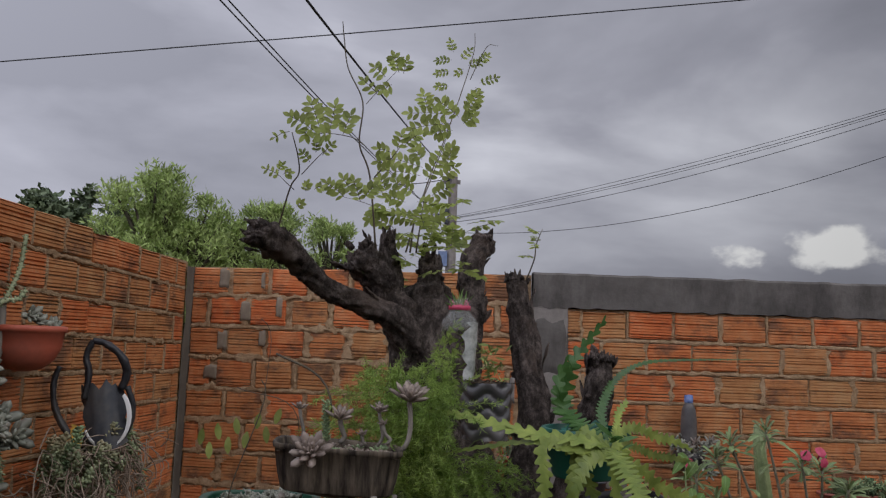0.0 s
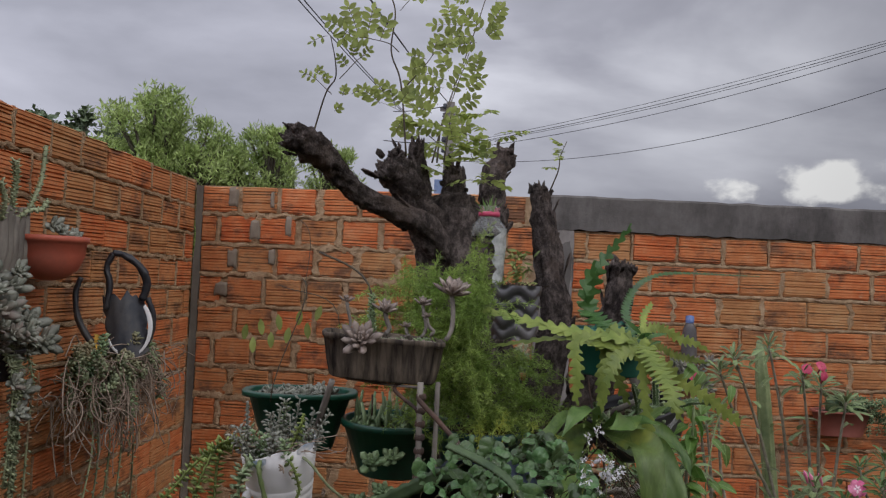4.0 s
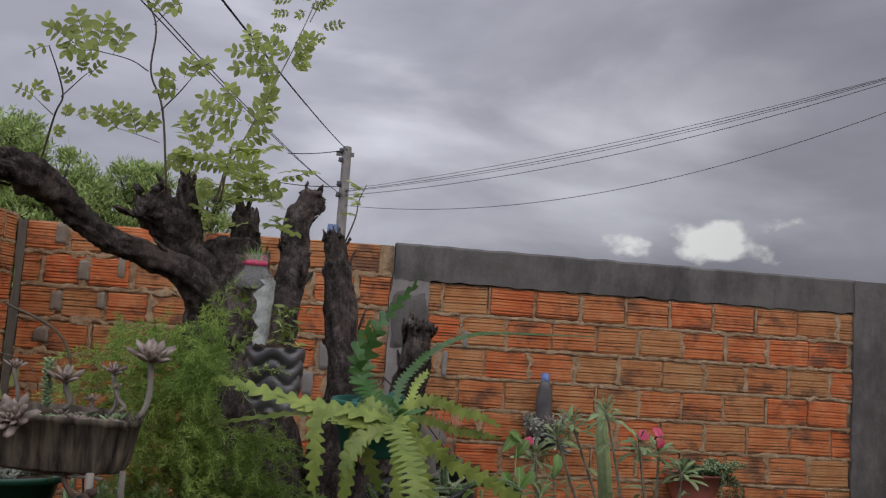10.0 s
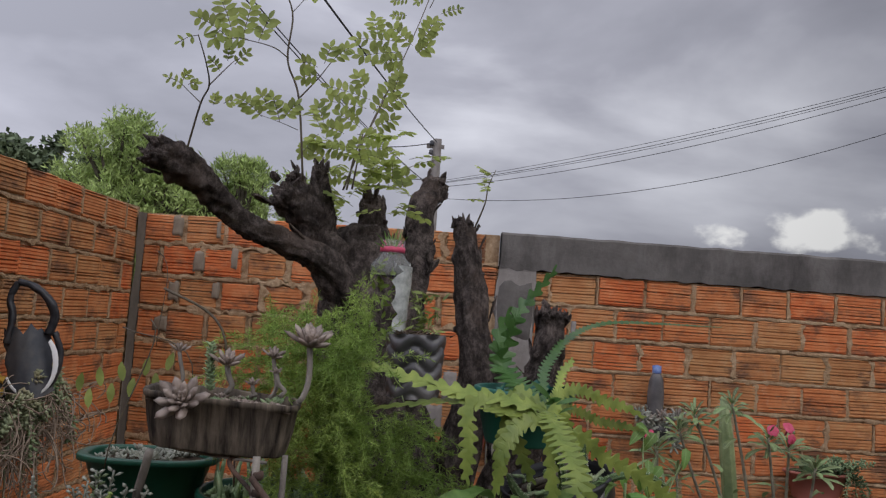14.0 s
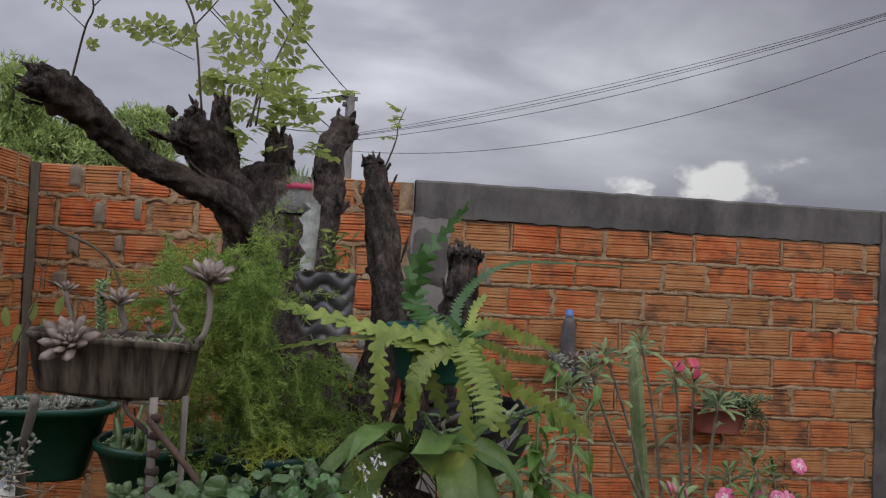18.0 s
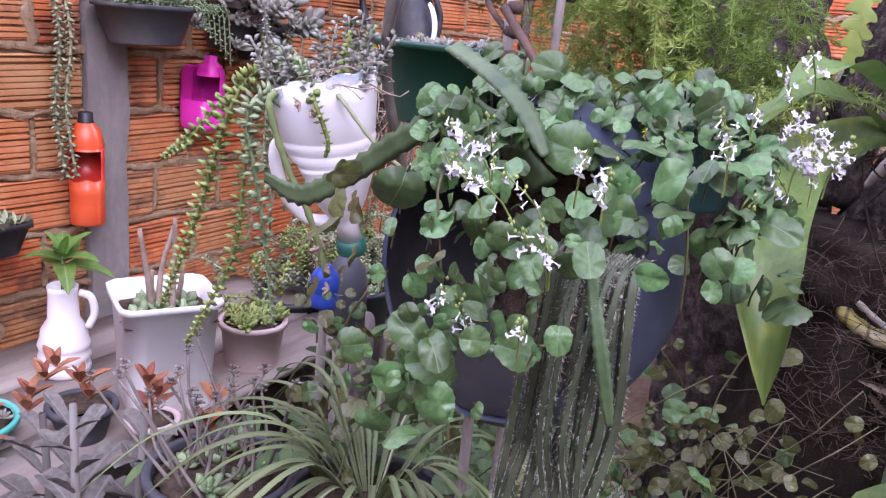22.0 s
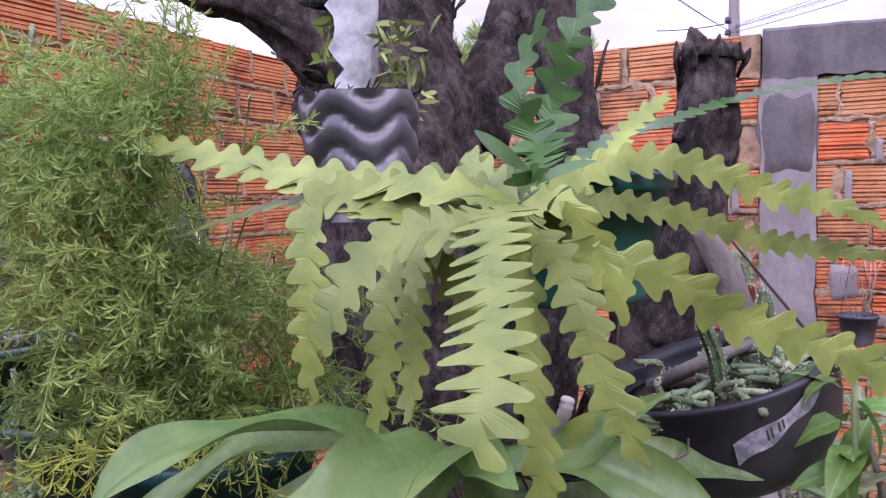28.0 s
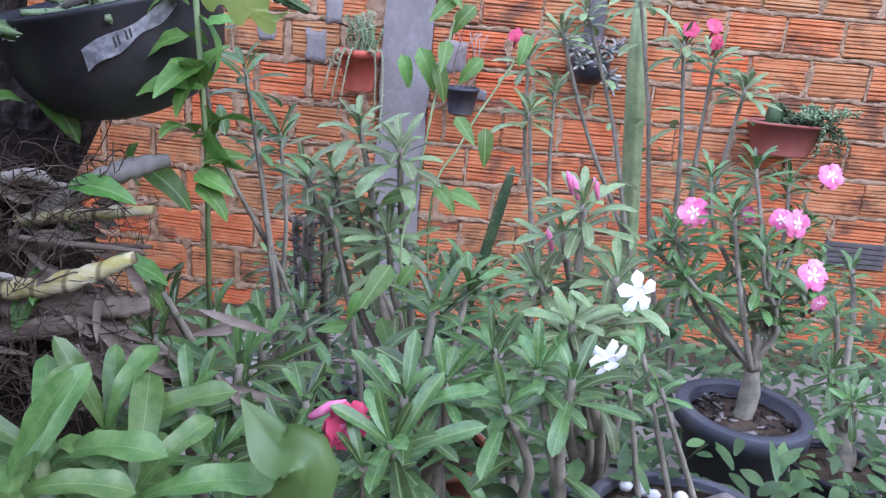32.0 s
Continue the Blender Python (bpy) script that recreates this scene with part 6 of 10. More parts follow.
B0 = (0.240, 1.660, 1.448)
blade([(0.240, 1.660, 1.448), (0.256, 1.580, 1.455), (0.278, 1.500, 1.456), (0.280, 1.460, 1.443), (0.285, 1.440, 1.384), (0.278, 1.435, 1.340), (0.264, 1.435, 1.292)], 0.055, (0.05, -0.95, 0.35), strap, M_STRAP, label="light green leaf with a yellow streak")
blade([(0.251, 1.660, 1.447), (0.285, 1.600, 1.446), (0.310, 1.550, 1.438), (0.323, 1.520, 1.421), (0.340, 1.500, 1.377), (0.342, 1.490, 1.330), (0.315, 1.480, 1.261)], 0.051, (0.05, -0.95, 0.35), strap, M_STRAP)
blade([(0.234, 1.660, 1.447), (0.212, 1.645, 1.449), (0.178, 1.615, 1.438), (0.157, 1.570, 1.422), (0.152, 1.510, 1.402), (0.152, 1.455, 1.366), (0.158, 1.418, 1.331), (0.169, 1.395, 1.287), (0.178, 1.395, 1.232)], 0.058, (0.05, -0.9, 0.4), strap, M_STRAP, late=0.68)
blade([(0.229, 1.660, 1.451), (0.223, 1.600, 1.485), (0.202, 1.550, 1.502), (0.182, 1.500, 1.514), (0.162, 1.470, 1.511), (0.147, 1.450, 1.499), (0.130, 1.440, 1.475)], 0.034, (-0.1, -0.5, 0.85), strap, M_STRAP)
blade([(0.230, 1.660, 1.448), (0.192, 1.600, 1.480), (0.153, 1.560, 1.486), (0.129, 1.530, 1.471), (0.103, 1.510, 1.446), (0.084, 1.500, 1.413)], 0.028, (-0.1, -0.5, 0.85), strap, M_STRAP)
blade([(0.238, 1.660, 1.452), (0.266, 1.580, 1.488), (0.258, 1.530, 1.494), (0.241, 1.490, 1.490), (0.218, 1.470, 1.488)], 0.046, (0.1, -0.7, 0.7), strap, M_STRAP)
blade([(0.255, 1.660, 1.450), (0.313, 1.665, 1.456), (0.351, 1.670, 1.448), (0.390, 1.675, 1.425), (0.410, 1.670, 1.398), (0.420, 1.660, 1.369)], 0.04, (0.2, -0.6, 0.75), strap, M_STRAP, label="arching leaf with a yellow edge")
blade([(0.255, 1.670, 1.447), (0.313, 1.700, 1.443), (0.363, 1.720, 1.444), (0.402, 1.740, 1.432), (0.434, 1.757, 1.423)], 0.026, (0, -0.6, 0.8), strap, M_STRAP)
blade([(0.251, 1.670, 1.451), (0.308, 1.670, 1.458), (0.338, 1.670, 1.479), (0.377, 1.674, 1.503)], 0.028, (0, -0.85, 0.5), strap, M_STRAP)
blade([(0.247, 1.670, 1.442), (0.293, 1.720, 1.405), (0.338, 1.760, 1.391), (0.367, 1.780, 1.370)], 0.03, (0, -0.7, 0.7), strap, M_STRAP)
blade([(0.222, 1.680, 1.437), (0.178, 1.660, 1.407), (0.135, 1.640, 1.381), (0.112, 1.630, 1.368)], 0.024, (-0.2, -0.7, 0.7), strap, M_STRAP)
blade([(0.246, 1.660, 1.453), (0.272, 1.600, 1.480), (0.301, 1.550, 1.487), (0.320, 1.530, 1.488)], 0.026, (0.1, -0.6, 0.8), strap, M_STRAP)
g = Geo()
for k in range(14):
    a = Vector(B0) - SO + rdir(rng) * 0.03
    b = a + Vector((rng.uniform(-0.12, 0.14), rng.uniform(0.0, 0.1), rng.uniform(-0.2, 0.02)))
    g.tube(bez(a, a + rdir(rng) * 0.04, b + rdir(rng) * 0.03, b, 6), 0.0011, 4)
part("root_tangle", g, M_ROOTS, strap, "thin hanging roots")

# ---------------------------------------------------------------- flowering round-leaved plant in its hung pot
PC = Vector((-0.012, 1.285, 1.342))
ipot = thing("hanging_pot", tuple(PC), "blue-black round plastic pot cut open at the side, hung up", "plant pot")
PAX = Vector((-0.30, -0.92, 0.10)).normalized()
PA = PAX.orthogonal().normalized()
PB = PAX.cross(PA)


def shell(theta0, theta1, r, seg=48, rows=16, wob=0.0):
    """Part of a ball round the mouth's axis, between two angles from it."""
    vs = []
    for i in range(rows + 1):
        q = i / rows
        for j in range(seg):
            ph = 2 * math.pi * j / seg
            th = theta0 + (theta1 - theta0) * q + wob * (1 - q) * noise.noise((math.cos(ph) * 1.6, math.sin(ph) * 1.6, 3.0))
            d = PAX * math.cos(th) + (PA * math.cos(ph) + PB * math.sin(ph)) * math.sin(th)
            k = r * (1 + 0.025 * noise.noise(d * 1.8))
            vs.append((d.x * k * 0.96, d.y * k * 0.86, d.z * k * 1.03))
    fs = [(i * seg + j, i * seg + (j + 1) % seg, (i + 1) * seg + (j + 1) % seg, (i + 1) * seg + j) for i in range(rows) for j in range(seg)]
    return vs, fs


geo = Geo()
vo, fo = shell(1.18, 3.10, 0.13, wob=0.22)
vi, fi = shell(1.18, 3.10, 0.1255, wob=0.22)
n = len(vo)
geo.add(vo + vi[:96], [f[::-1] for f in fo] + [(n + j, n + (j + 1) % 48, n + 48 + (j + 1) % 48, n + 48 + j) for j in range(48)] + [(j, n + j, n + (j + 1) % 48, (j + 1) % 48) for j in range(48)])
part("body", geo, M_NAVY, ipot)
# separate black inner shell: the shade inside the mouth is put into its colour
geo = Geo()
geo.add([tuple(Vector(v) * 0.996) for v in vi], fi)
part("lining", geo, M_BLACKPOT, ipot, "inside of the pot, its shade put in as black")
vs, fs = shell(2.0, 3.10, 0.118, 30, 8)
geo = Geo()
geo.add([tuple(Vector(v) - PAX * 0.02 + Vector((0, 0, 0.012 * noise.noise(Vector(v) * 40)))) for v in vs] + [tuple(PAX * -0.05)], [f for f in fs] + [(j, (j + 1) % 30, len(vs)) for j in range(30)])
part("soil", geo, M_POTSOIL, ipot, "dark soil packed in the pot")
hd = Vector((0.74, -0.66, 0.14)).normalized()
hc = Vector((hd.x * 0.1265, hd.y * 0.114, hd.z * 0.136))
hs = hd.cross(Vector((0, 0, 1))).normalized()
hu = hs.cross(hd)
geo, hole = Geo(), Geo()
n = 22
vs = []
for r, up in ((0.0036, 0.001), (0.0055, 0.004), (0.0085, 0.0022), (0.009, 0.0)):
    vs += [tuple(hc + (hs * math.cos(6.2832 * k / n) + hu * math.sin(6.2832 * k / n)) * r * (1 + 0.06 * math.sin(3 * k)) + hd * up) for k in range(n)]
geo.add(vs, [(i * n + k, i * n + (k + 1) % n, (i + 1) * n + (k + 1) % n, (i + 1) * n + k) for i in range(3) for k in range(n)])
hole.add([tuple(hc + (hs * math.cos(6.2832 * k / n) + hu * math.sin(6.2832 * k / n)) * 0.0046 + hd * 0.0015) for k in range(n)], [tuple(range(n))])
part("hole_rim", geo, plain_mat("worn_ring", (0.22, 0.165, 0.11), (0.36, 0.29, 0.20), 0.8, 40), ipot, "worn beige ring round a hole")
part("hole", hole, M_POTSOIL, ipot, "dark hole")

IO = Vector((0.03, 1.22, 1.42))
ivy = thing("round_leaved_plant", tuple(IO), "bushy plant with round scalloped leaves and white flower spikes", "plant")
g = Geo()
anchors = []  # place, facing, size
BACK = Vector((-0.45, 0.89, 0))
F0, F1 = Vector((-0.04, 1.14, 1.425)), Vector((0.185, 1.275, 1.438))
for k in range(340):
    s, u = rng.random(), rng.random() ** 1.3 * 0.16 - 0.012
    p = F0.lerp(F1, s) + BACK * u
    p.z += 0.052 * math.sin(min(1.0, max(0, u) / 0.13) * 1.57) - 0.3 * max(0, u - 0.12) + rng.gauss(0, 0.009) - (rng.uniform(0, 0.05) if u < 0.012 else 0) - 0.03 * max(0, abs(s - 0.5) - 0.32) / 0.18
    anchors.append((p, Vector((0.25 * (s - 0.3), -0.75, 0.75)), 0.010 + 0.022 * rng.random() ** 1.8))
for k in range(34):  # the bunch that hangs before the mouth
    anchors.append((Vector((0.014 + rng.gauss(0, 0.022), 1.085 + rng.gauss(0, 0.012), 1.335 + rng.gauss(0, 0.022))), Vector((0.1, -1, 0.5)), 0.010 + 0.02 * rng.random() ** 1.5))
for k in range(40):
    q = rng.random()
    anchors.append((Vector((0.05 - 0.03 * q + rng.gauss(0, 0.028), 1.15 - 0.06 * q + rng.gauss(0, 0.012), 1.415 - 0.06 * q + rng.gauss(0, 0.012))), Vector((0.1, -1, 0.5)), 0.010 + 0.016 * rng.random() ** 1.5))
for k in range(8):  # trailing beside the shell
    anchors.append((Vector((rng.uniform(0.14, 0.17), rng.uniform(1.25, 1.31), rng.uniform(1.35, 1.43))), Vector((0.3, -0.8, 0.4)), 0.012 + 0.016 * rng.random()))
for k in range(14):
    anchors.append((Vector((rng.uniform(-0.15, 0.05), rng.uniform(1.24, 1.36), rng.uniform(0.98, 1.2))), Vector((0.0, -0.8, 0.5)), 0.014 + 0.022 * rng.random()))
for p, sz in (((-0.043, 1.131, 1.415), 0.035), ((0.054, 1.118, 1.338), 0.032), ((0.083, 1.178, 1.416), 0.034), ((0.116, 1.15, 1.448), 0.03), ((0.168, 1.265, 1.41), 0.031), ((-0.036, 1.262, 1.489), 0.03), ((0.05, 1.17, 1.452), 0.036), ((0.02, 1.10, 1.365), 0.03), ((0.0, 1.268, 1.492), 0.028), ((0.14, 1.22, 1.39), 0.022), ((0.152, 1.23, 1.385), 0.02), ((0.14, 1.225, 1.37), 0.021)):
    anchors.append((Vector(p), Vector((0.15, -1, 0.45)), sz))
for p, nrm, size in anchors:
    nrm = (nrm.normalized() + rdir(rng) * 0.85).normalized()
    way = rdir(rng, -1.0, 0.3)
    way = (way - nrm * way.dot(nrm)).normalized()
    set_leaf(ivy, L_IVY, p - IO - way * size * 0.5, way, nrm, size, rng)
    q = p + BACK * 0.03 + Vector((0, 0, -0.022))
    if rng.random() < 0.45:
        g.tube(bez(q - IO, q - IO + Vector((0, 0, 0.012)), p - IO - nrm * 0.012, p - IO - way * size * 0.5, 4), 0.0008, 4, False)
for k in range(3):  # long runners
    a = F0.lerp(F1, rng.random()) - IO
    b = a + Vector((rng.uniform(-0.03, 0.03), rng.uniform(-0.02, 0.04), -rng.uniform(0.05, 0.22)))
    g.tube(bez(a, a + Vector((0, -0.02, 0.0)), b + Vector((0, 0, 0.05)), b, 6), 0.0009, 4, False)
part("stem_tangle", g, M_IVYSTEM, ivy)
for p, sz in (((-0.084, 1.106, 1.386), 0.036), ((-0.09, 1.13, 1.40), 0.026), ((-0.105, 1.15, 1.415), 0.022), ((-0.10, 1.17, 1.385), 0.022), ((-0.12, 1.20, 1.34), 0.02), ((0.0, 1.10, 1.385), 0.024), ((-0.13, 1.21, 1.38), 0.02), ((-0.075, 1.12, 1.42), 0.024)):
    w = rdir(rng, -0.6, 0.2)
    set_leaf(ivy, L_IVYOLD, Vector(p) - IO - w * sz * 0.5, w, Vector((0.1, -1, 0.3)) + rdir(rng) * 0.5, sz, rng)


def lipped_flower(geo, at, way, size, rng):
    """Small two-lipped white flower on a slim tube."""
    at, way = Vector(at), Vector(way).normalized()
    s = way.orthogonal().normalized()
    u = way.cross(s)
    geo.tube([at, at + way * size * 0.3, at + way * size * 0.6], [size * 0.035, size * 0.06, size * 0.08], 5, False)
    c = at + way * size * 0.58
    for th, L, w in ((0, 0.5, 0.34), (0.7, 0.36, 0.22), (-0.7, 0.36, 0.22), (2.7, 0.34, 0.22), (-2.7, 0.34, 0.22)):
        d = (u * math.cos(th) + s * math.sin(th)) * 0.8 + way * 0.6
        geo.leaf(c, d, way, size * L, size * w, 0.4, 0.1, 3, None, 1)


spots = [(0.186, 1.290, 1.468), (0.164, 1.290, 1.475), (0.181, 1.285, 1.449), (0.160, 1.270, 1.436), (0.163, 1.310, 1.513), (0.150, 1.310, 1.501), (0.155, 1.250, 1.416), (0.191, 1.290, 1.455), (0.166, 1.280, 1.456), (0.133, 1.220, 1.456),
         (0.007, 1.108, 1.455), (0.002, 1.100, 1.436), (0.022, 1.100, 1.432), (0.042, 1.110, 1.432), (0.065, 1.140, 1.447), (0.075, 1.150, 1.437), (0.025, 1.120, 1.455), (0.071, 1.110, 1.402), (0.036, 1.080, 1.362), (0.016, 1.080, 1.369), (0.062, 1.085, 1.360), (0.056, 1.110, 1.401), (0.135, 1.220, 1.467), (0.133, 1.270, 1.484)]
for i, sp_ in enumerate(spots):
    g, st = Geo(), Geo()
    c = Vector(sp_) - IO
    foot = c + Vector((rng.uniform(-0.015, 0.015), 0.03, -0.03))
    top = c + Vector((rng.uniform(-0.008, 0.008), -0.004, 0.012))
    line = bez(foot, foot + Vector((0, 0, 0.025)), top - Vector((0, 0.004, 0.004)), top, 6)
    st.tube(line, 0.0007, 4, False)
    for k in range(20 if i in (0, 1, 2, 7, 8, 10) else rng.randrange(6, 11)):
        q = Vector(line[2]).lerp(top, rng.random()) + rdir(rng) * 0.004
        d = rdir(rng, -1.0, 0.15)
        d.y = -abs(d.y)
        lipped_flower(g, q, d, rng.uniform(0.006, 0.0098), rng)
    for k in range(10):
        q = Vector(line[3]).lerp(top, 1.6 * rng.random()) + rdir(rng) * 0.003
        st.lathe([(0.0001, -0.0015), (0.0012, 0), (0.0001, 0.0015)], 6, at=q)
    part("flower_spike", g, M_WHITEFL, ivy, "spike of small white flowers")
    part("flower_stalk", st, M_TRAIL, ivy)

# hairy cactus stems that hang from the pot, and one long toothed stem
hang = thing("hanging_cactus", (0.05, 1.15, 1.38), "dark green hairy cactus stems trailing over the pot", "cactus")
HO = Vector((0.05, 1.15, 1.38))


def hairy(pts, r, parent, rng, hairs=160, hl=0.006, ribs=5, name="stem", o_=HO, mat=None, label=""):
    line = smooth_line([Vector(p) - o_ for p in pts], 18)
    n = len(line)
    geo = Geo()
    o = len(geo.v)
    seg = ribs * 4
    rs = [r * (1 - 0.55 * max(0, (i / (n - 1) - 0.75) / 0.25) ** 2) for i in range(n)]
    geo.tube(line, rs, seg)
    for i in range(n):
        for j in range(seg):
            v = Vector(geo.v[o + i * seg + j])
            geo.v[o + i * seg + j] = tuple(line[i] + (v - line[i]) * ((1.2 if j % 4 == 0 else 0.78) if name != "long_arm" else (1.32 + 0.16 * math.sin(i * 1.57), 0.84, 0.62, 0.84)[j % 4]))
    st = part(name, geo, mat or (M_CACTUS if name == "long_arm" else M_HAIRY), parent, label)
    h = Geo()
    for k in range(hairs):
        i = rng.randrange(n - 1)
        j = rng.randrange(ribs) * 4
        a = Vector(geo.v[o + i * seg + j]).lerp(Vector(geo.v[o + (i + 1) * seg + j]), rng.random())
        d = (a - line[i]).normalized() + rdir(rng) * 0.6
        s = d.cross(rdir(rng)).normalized() * (0.00018 if name != "spiny_stem" else 0.0008)
        L = hl * rng.uniform(0.5, 1.2)
        h.add([a - s, a + s, a + d * L], [(0, 1, 2)])
    part("spine_coat", h, M_SPINE if name != "spiny_stem" else M_AREOLE, st, "fine pale spines")
    return st


for x0, x1, x2, z2 in ((0.035, 0.026, 0.018, 1.11), (0.045, 0.04, 0.03, 1.04), (0.052, 0.05, 0.046, 1.09), (0.06, 0.06, 0.062, 1.03), (0.066, 0.069, 0.07, 1.12), (0.074, 0.08, 0.085, 1.07), (0.08, 0.09, 0.096, 1.18), (0.088, 0.1, 0.112, 1.24), (0.040, 0.034, 0.022, 1.14), (0.057, 0.055, 0.05, 1.15), (0.07, 0.064, 0.068, 1.08), (0.078, 0.074, 0.078, 1.16), (0.084, 0.085, 0.1, 1.11)):
    k_ = rng.uniform(-0.006, 0.006)
    x0, x1, x2 = x0 + 0.010 + k_ * 0.4, x1 * 0.85 + 0.018 - k_ * 0.6, x2 * 0.8 + 0.020 + k_
    hairy([(x0, 1.20, 1.385), (x0 + 0.002, 1.158 + k_, 1.375), (x1 + k_, 1.155 + 2 * k_, 1.28), (x1 - k_, 1.165 - k_, 1.2), (x2, 1.168 + k_, z2)], 0.0029 + k_ * 0.12, hang, rng, 1100, 0.0024)
hairy([(-0.063, 1.225, 1.500), (-0.019, 1.195, 1.487), (0.014, 1.175, 1.471), (0.037, 1.165, 1.446)], 0.0056, hang, rng, 90, 0.0036, 3, "long_arm")
hairy([(0.076, 1.165, 1.385), (0.088, 1.148, 1.362), (0.098, 1.142, 1.335), (0.108, 1.142, 1.298)], 0.0040, hang, rng, 110, 0.0022, 3, "long_arm")
hairy([(0.02, 1.22, 1.42), (-0.050, 1.250, 1.456), (-0.114, 1.270, 1.427), (-0.189, 1.300, 1.379), (-0.255, 1.320, 1.345), (-0.316, 1.335, 1.350)], 0.0092, hang, rng, 120, 0.0024, 3, "long_arm")

# ---------------------------------------------------------------- creeper under the hung pot
CO = Vector((-0.05, 1.52, 0.78))
creeper = thing("creeper", tuple(CO), "half-dry creeper with small round leaves climbing round the stump", "creeper")
for (x0, x1), (y0, y1), (z0, z1), n_, old in (((-0.42, -0.10), (1.44, 1.64), (0.92, 1.27), 120, 0.75), ((-0.12, 0.20), (1.40, 1.58), (0.85, 1.20), 110, 0.4), ((0.06, 0.30), (1.60, 1.80), (0.92, 1.12), 14, 0.75), ((-0.12, 0.26), (1.68, 2.02), (0.74, 1.08), 150, 0.85)):
    ends = []
    for k in range(9):
        a = Vector((rng.uniform(x0, x1), rng.uniform(y0, y1), 0.72)) - CO
        b = Vector((rng.uniform(x0, x1), rng.uniform(y0, y1), rng.uniform(z0 + 0.1, z1))) - CO
        line = bez(a, a + Vector((rng.uniform(-0.16, 0.16), 0, 0.15)), b + rdir(rng) * 0.16, b, 12)
        line = smooth_line([p + rdir(rng) * 0.012 for p in line[::2]], 2)
        part("runner", Geo().tube(line, [0.0013 - 0.00004 * i for i in range(len(line))], 5), M_IVYSTEM, creeper)
        ends += line[3:]
    for k in range(n_):
        p = Vector(rng.choice(ends)) + rdir(rng) * 0.03
        if p.z + CO.z < z0:
            p.z = rng.uniform(z0, z1) - CO.z
        set_leaf(creeper, L_IVYOLD if rng.random() < old else L_IVY, p, rdir(rng, -0.9, 0.4), Vector((0.1, -0.8, 0.5)) + rdir(rng) * 0.8, rng.uniform(0.014, 0.036), rng)

# ---------------------------------------------------------------- black bowl pot and the orchid log
helm = thing("black_bowl", (0.414, 2.03, 1.330), "black rounded hanging pot with a white smear", "plant pot")
helm.matrix_basis = pose(0.420, 2.03, 1.326, 5, -15, 8) @ Matrix.Scale(1.09, 4)
part("body", Geo().lathe([(0.0, 0.0), (0.03, 0.001), (0.06, 0.009), (0.082, 0.025), (0.097, 0.048), (0.104, 0.075), (0.105, 0.108), (0.107, 0.112), (0.102, 0.114), (0.1, 0.1), (0.098, 0.075)], 48), M_BLACKPOT, helm)
part("soil", Geo().lathe([(0.099, 0.088), (0.06, 0.094), (0.001, 0.097)], 28), M_POTSOIL, helm, "dark soil with moss")
geo = Geo()
n = 12
vs = []
for i in range(n + 1):
    f = i / n
    th = -1.62 + 0.86 * f
    for z in (0.062 + 0.036 * f + 0.002 * math.sin(14 * f), 0.081 + 0.027 * f + 0.002 * math.sin(9 * f)):
        r = 0.1062
        vs.append((r * math.cos(th), r * math.sin(th), z))
geo.add(vs, [(2 * i, 2 * i + 2, 2 * i + 3, 2 * i + 1) for i in range(n)])
part("paint_smear", geo, plain_mat("white_smear", (0.16, 0.16, 0.165), (0.5, 0.5, 0.5), 0.6, 70, dirt=(0.09, 0.09, 0.095)), helm, "scuffed white smear")
for q in range(2):  # worn print on the smear
    bar = Geo()
    vs = []
    for i in range(5):
        f = 0.3 + 0.12 * q + 0.02 * i
        th = -1.62 + 0.86 * f
        for z in (0.066 + 0.036 * f, 0.078 + 0.027 * f):
            vs.append((0.1067 * math.cos(th), 0.1067 * math.sin(th), z))
    bar.add(vs, [(2 * i, 2 * i + 2, 2 * i + 3, 2 * i + 1) for i in range(0, 4, 2)])
    part("print_bar", bar, M_BLACKPOT, helm)
for k in range(26):
    g = Geo()
    a, r = rng.uniform(0, 6.28), 0.085 * math.sqrt(rng.random())
    p = Vector((r * math.cos(a), r * math.sin(a), 0.095))
    bead_stem(g, [p, p + Vector((0, 0, 0.012)), p + rdir(rng, 0.1, 0.8) * rng.uniform(0.025, 0.05)], 0.0035, 26, 0.0065, rng)
    part("knobbly_shoot", g, M_SUCC if k % 3 else M_JADE, helm)
for pts in ([(-0.03, -0.07, 0.1), (-0.065, -0.085, 0.105), (-0.095, -0.09, 0.135), (-0.108, -0.085, 0.172)],
            [(0.0, -0.03, 0.1), (0.004, -0.032, 0.135), (0.0, -0.034, 0.172)],
            [(0.045, -0.02, 0.1), (0.052, -0.02, 0.14), (0.06, -0.015, 0.175)],
            [(0.05, -0.05, 0.1), (0.10, -0.06, 0.112), (0.15, -0.058, 0.100), (0.188, -0.055, 0.072)]):
    hairy(pts, 0.0062, helm, rng, 420, 0.0018, 7, "spiny_stem", Vector((0, 0, 0)), M_KNOB, "finger-thick green cactus stem dotted with spines")
g = Geo()
barked(g, [(0.035, 0.045, 0.08), (0.04, 0.05, 0.16), (0.028, 0.055, 0.235)], (0.013, 0.015, 0.011), 12, 8, 0.25, 4.0)
part("wood_stub", g, M_STICK, helm, "upright splinter of weathered wood")
part("driftwood", Geo().tube([(-0.06, 0.02, 0.1), (0.0, 0.0, 0.12), (0.05, 0.02, 0.12)], [0.008, 0.007, 0.004], 8), M_STICK, helm)
g = Geo()
for s_ in (-1, 1):
    g.tube([(s_ * 0.09, 0.0, 0.12), (s_ * 0.05, 0.1, 0.22), (0.0, 0.16, 0.3)], 0.0015, 5)
part("hanger", g, M_IRON, helm)
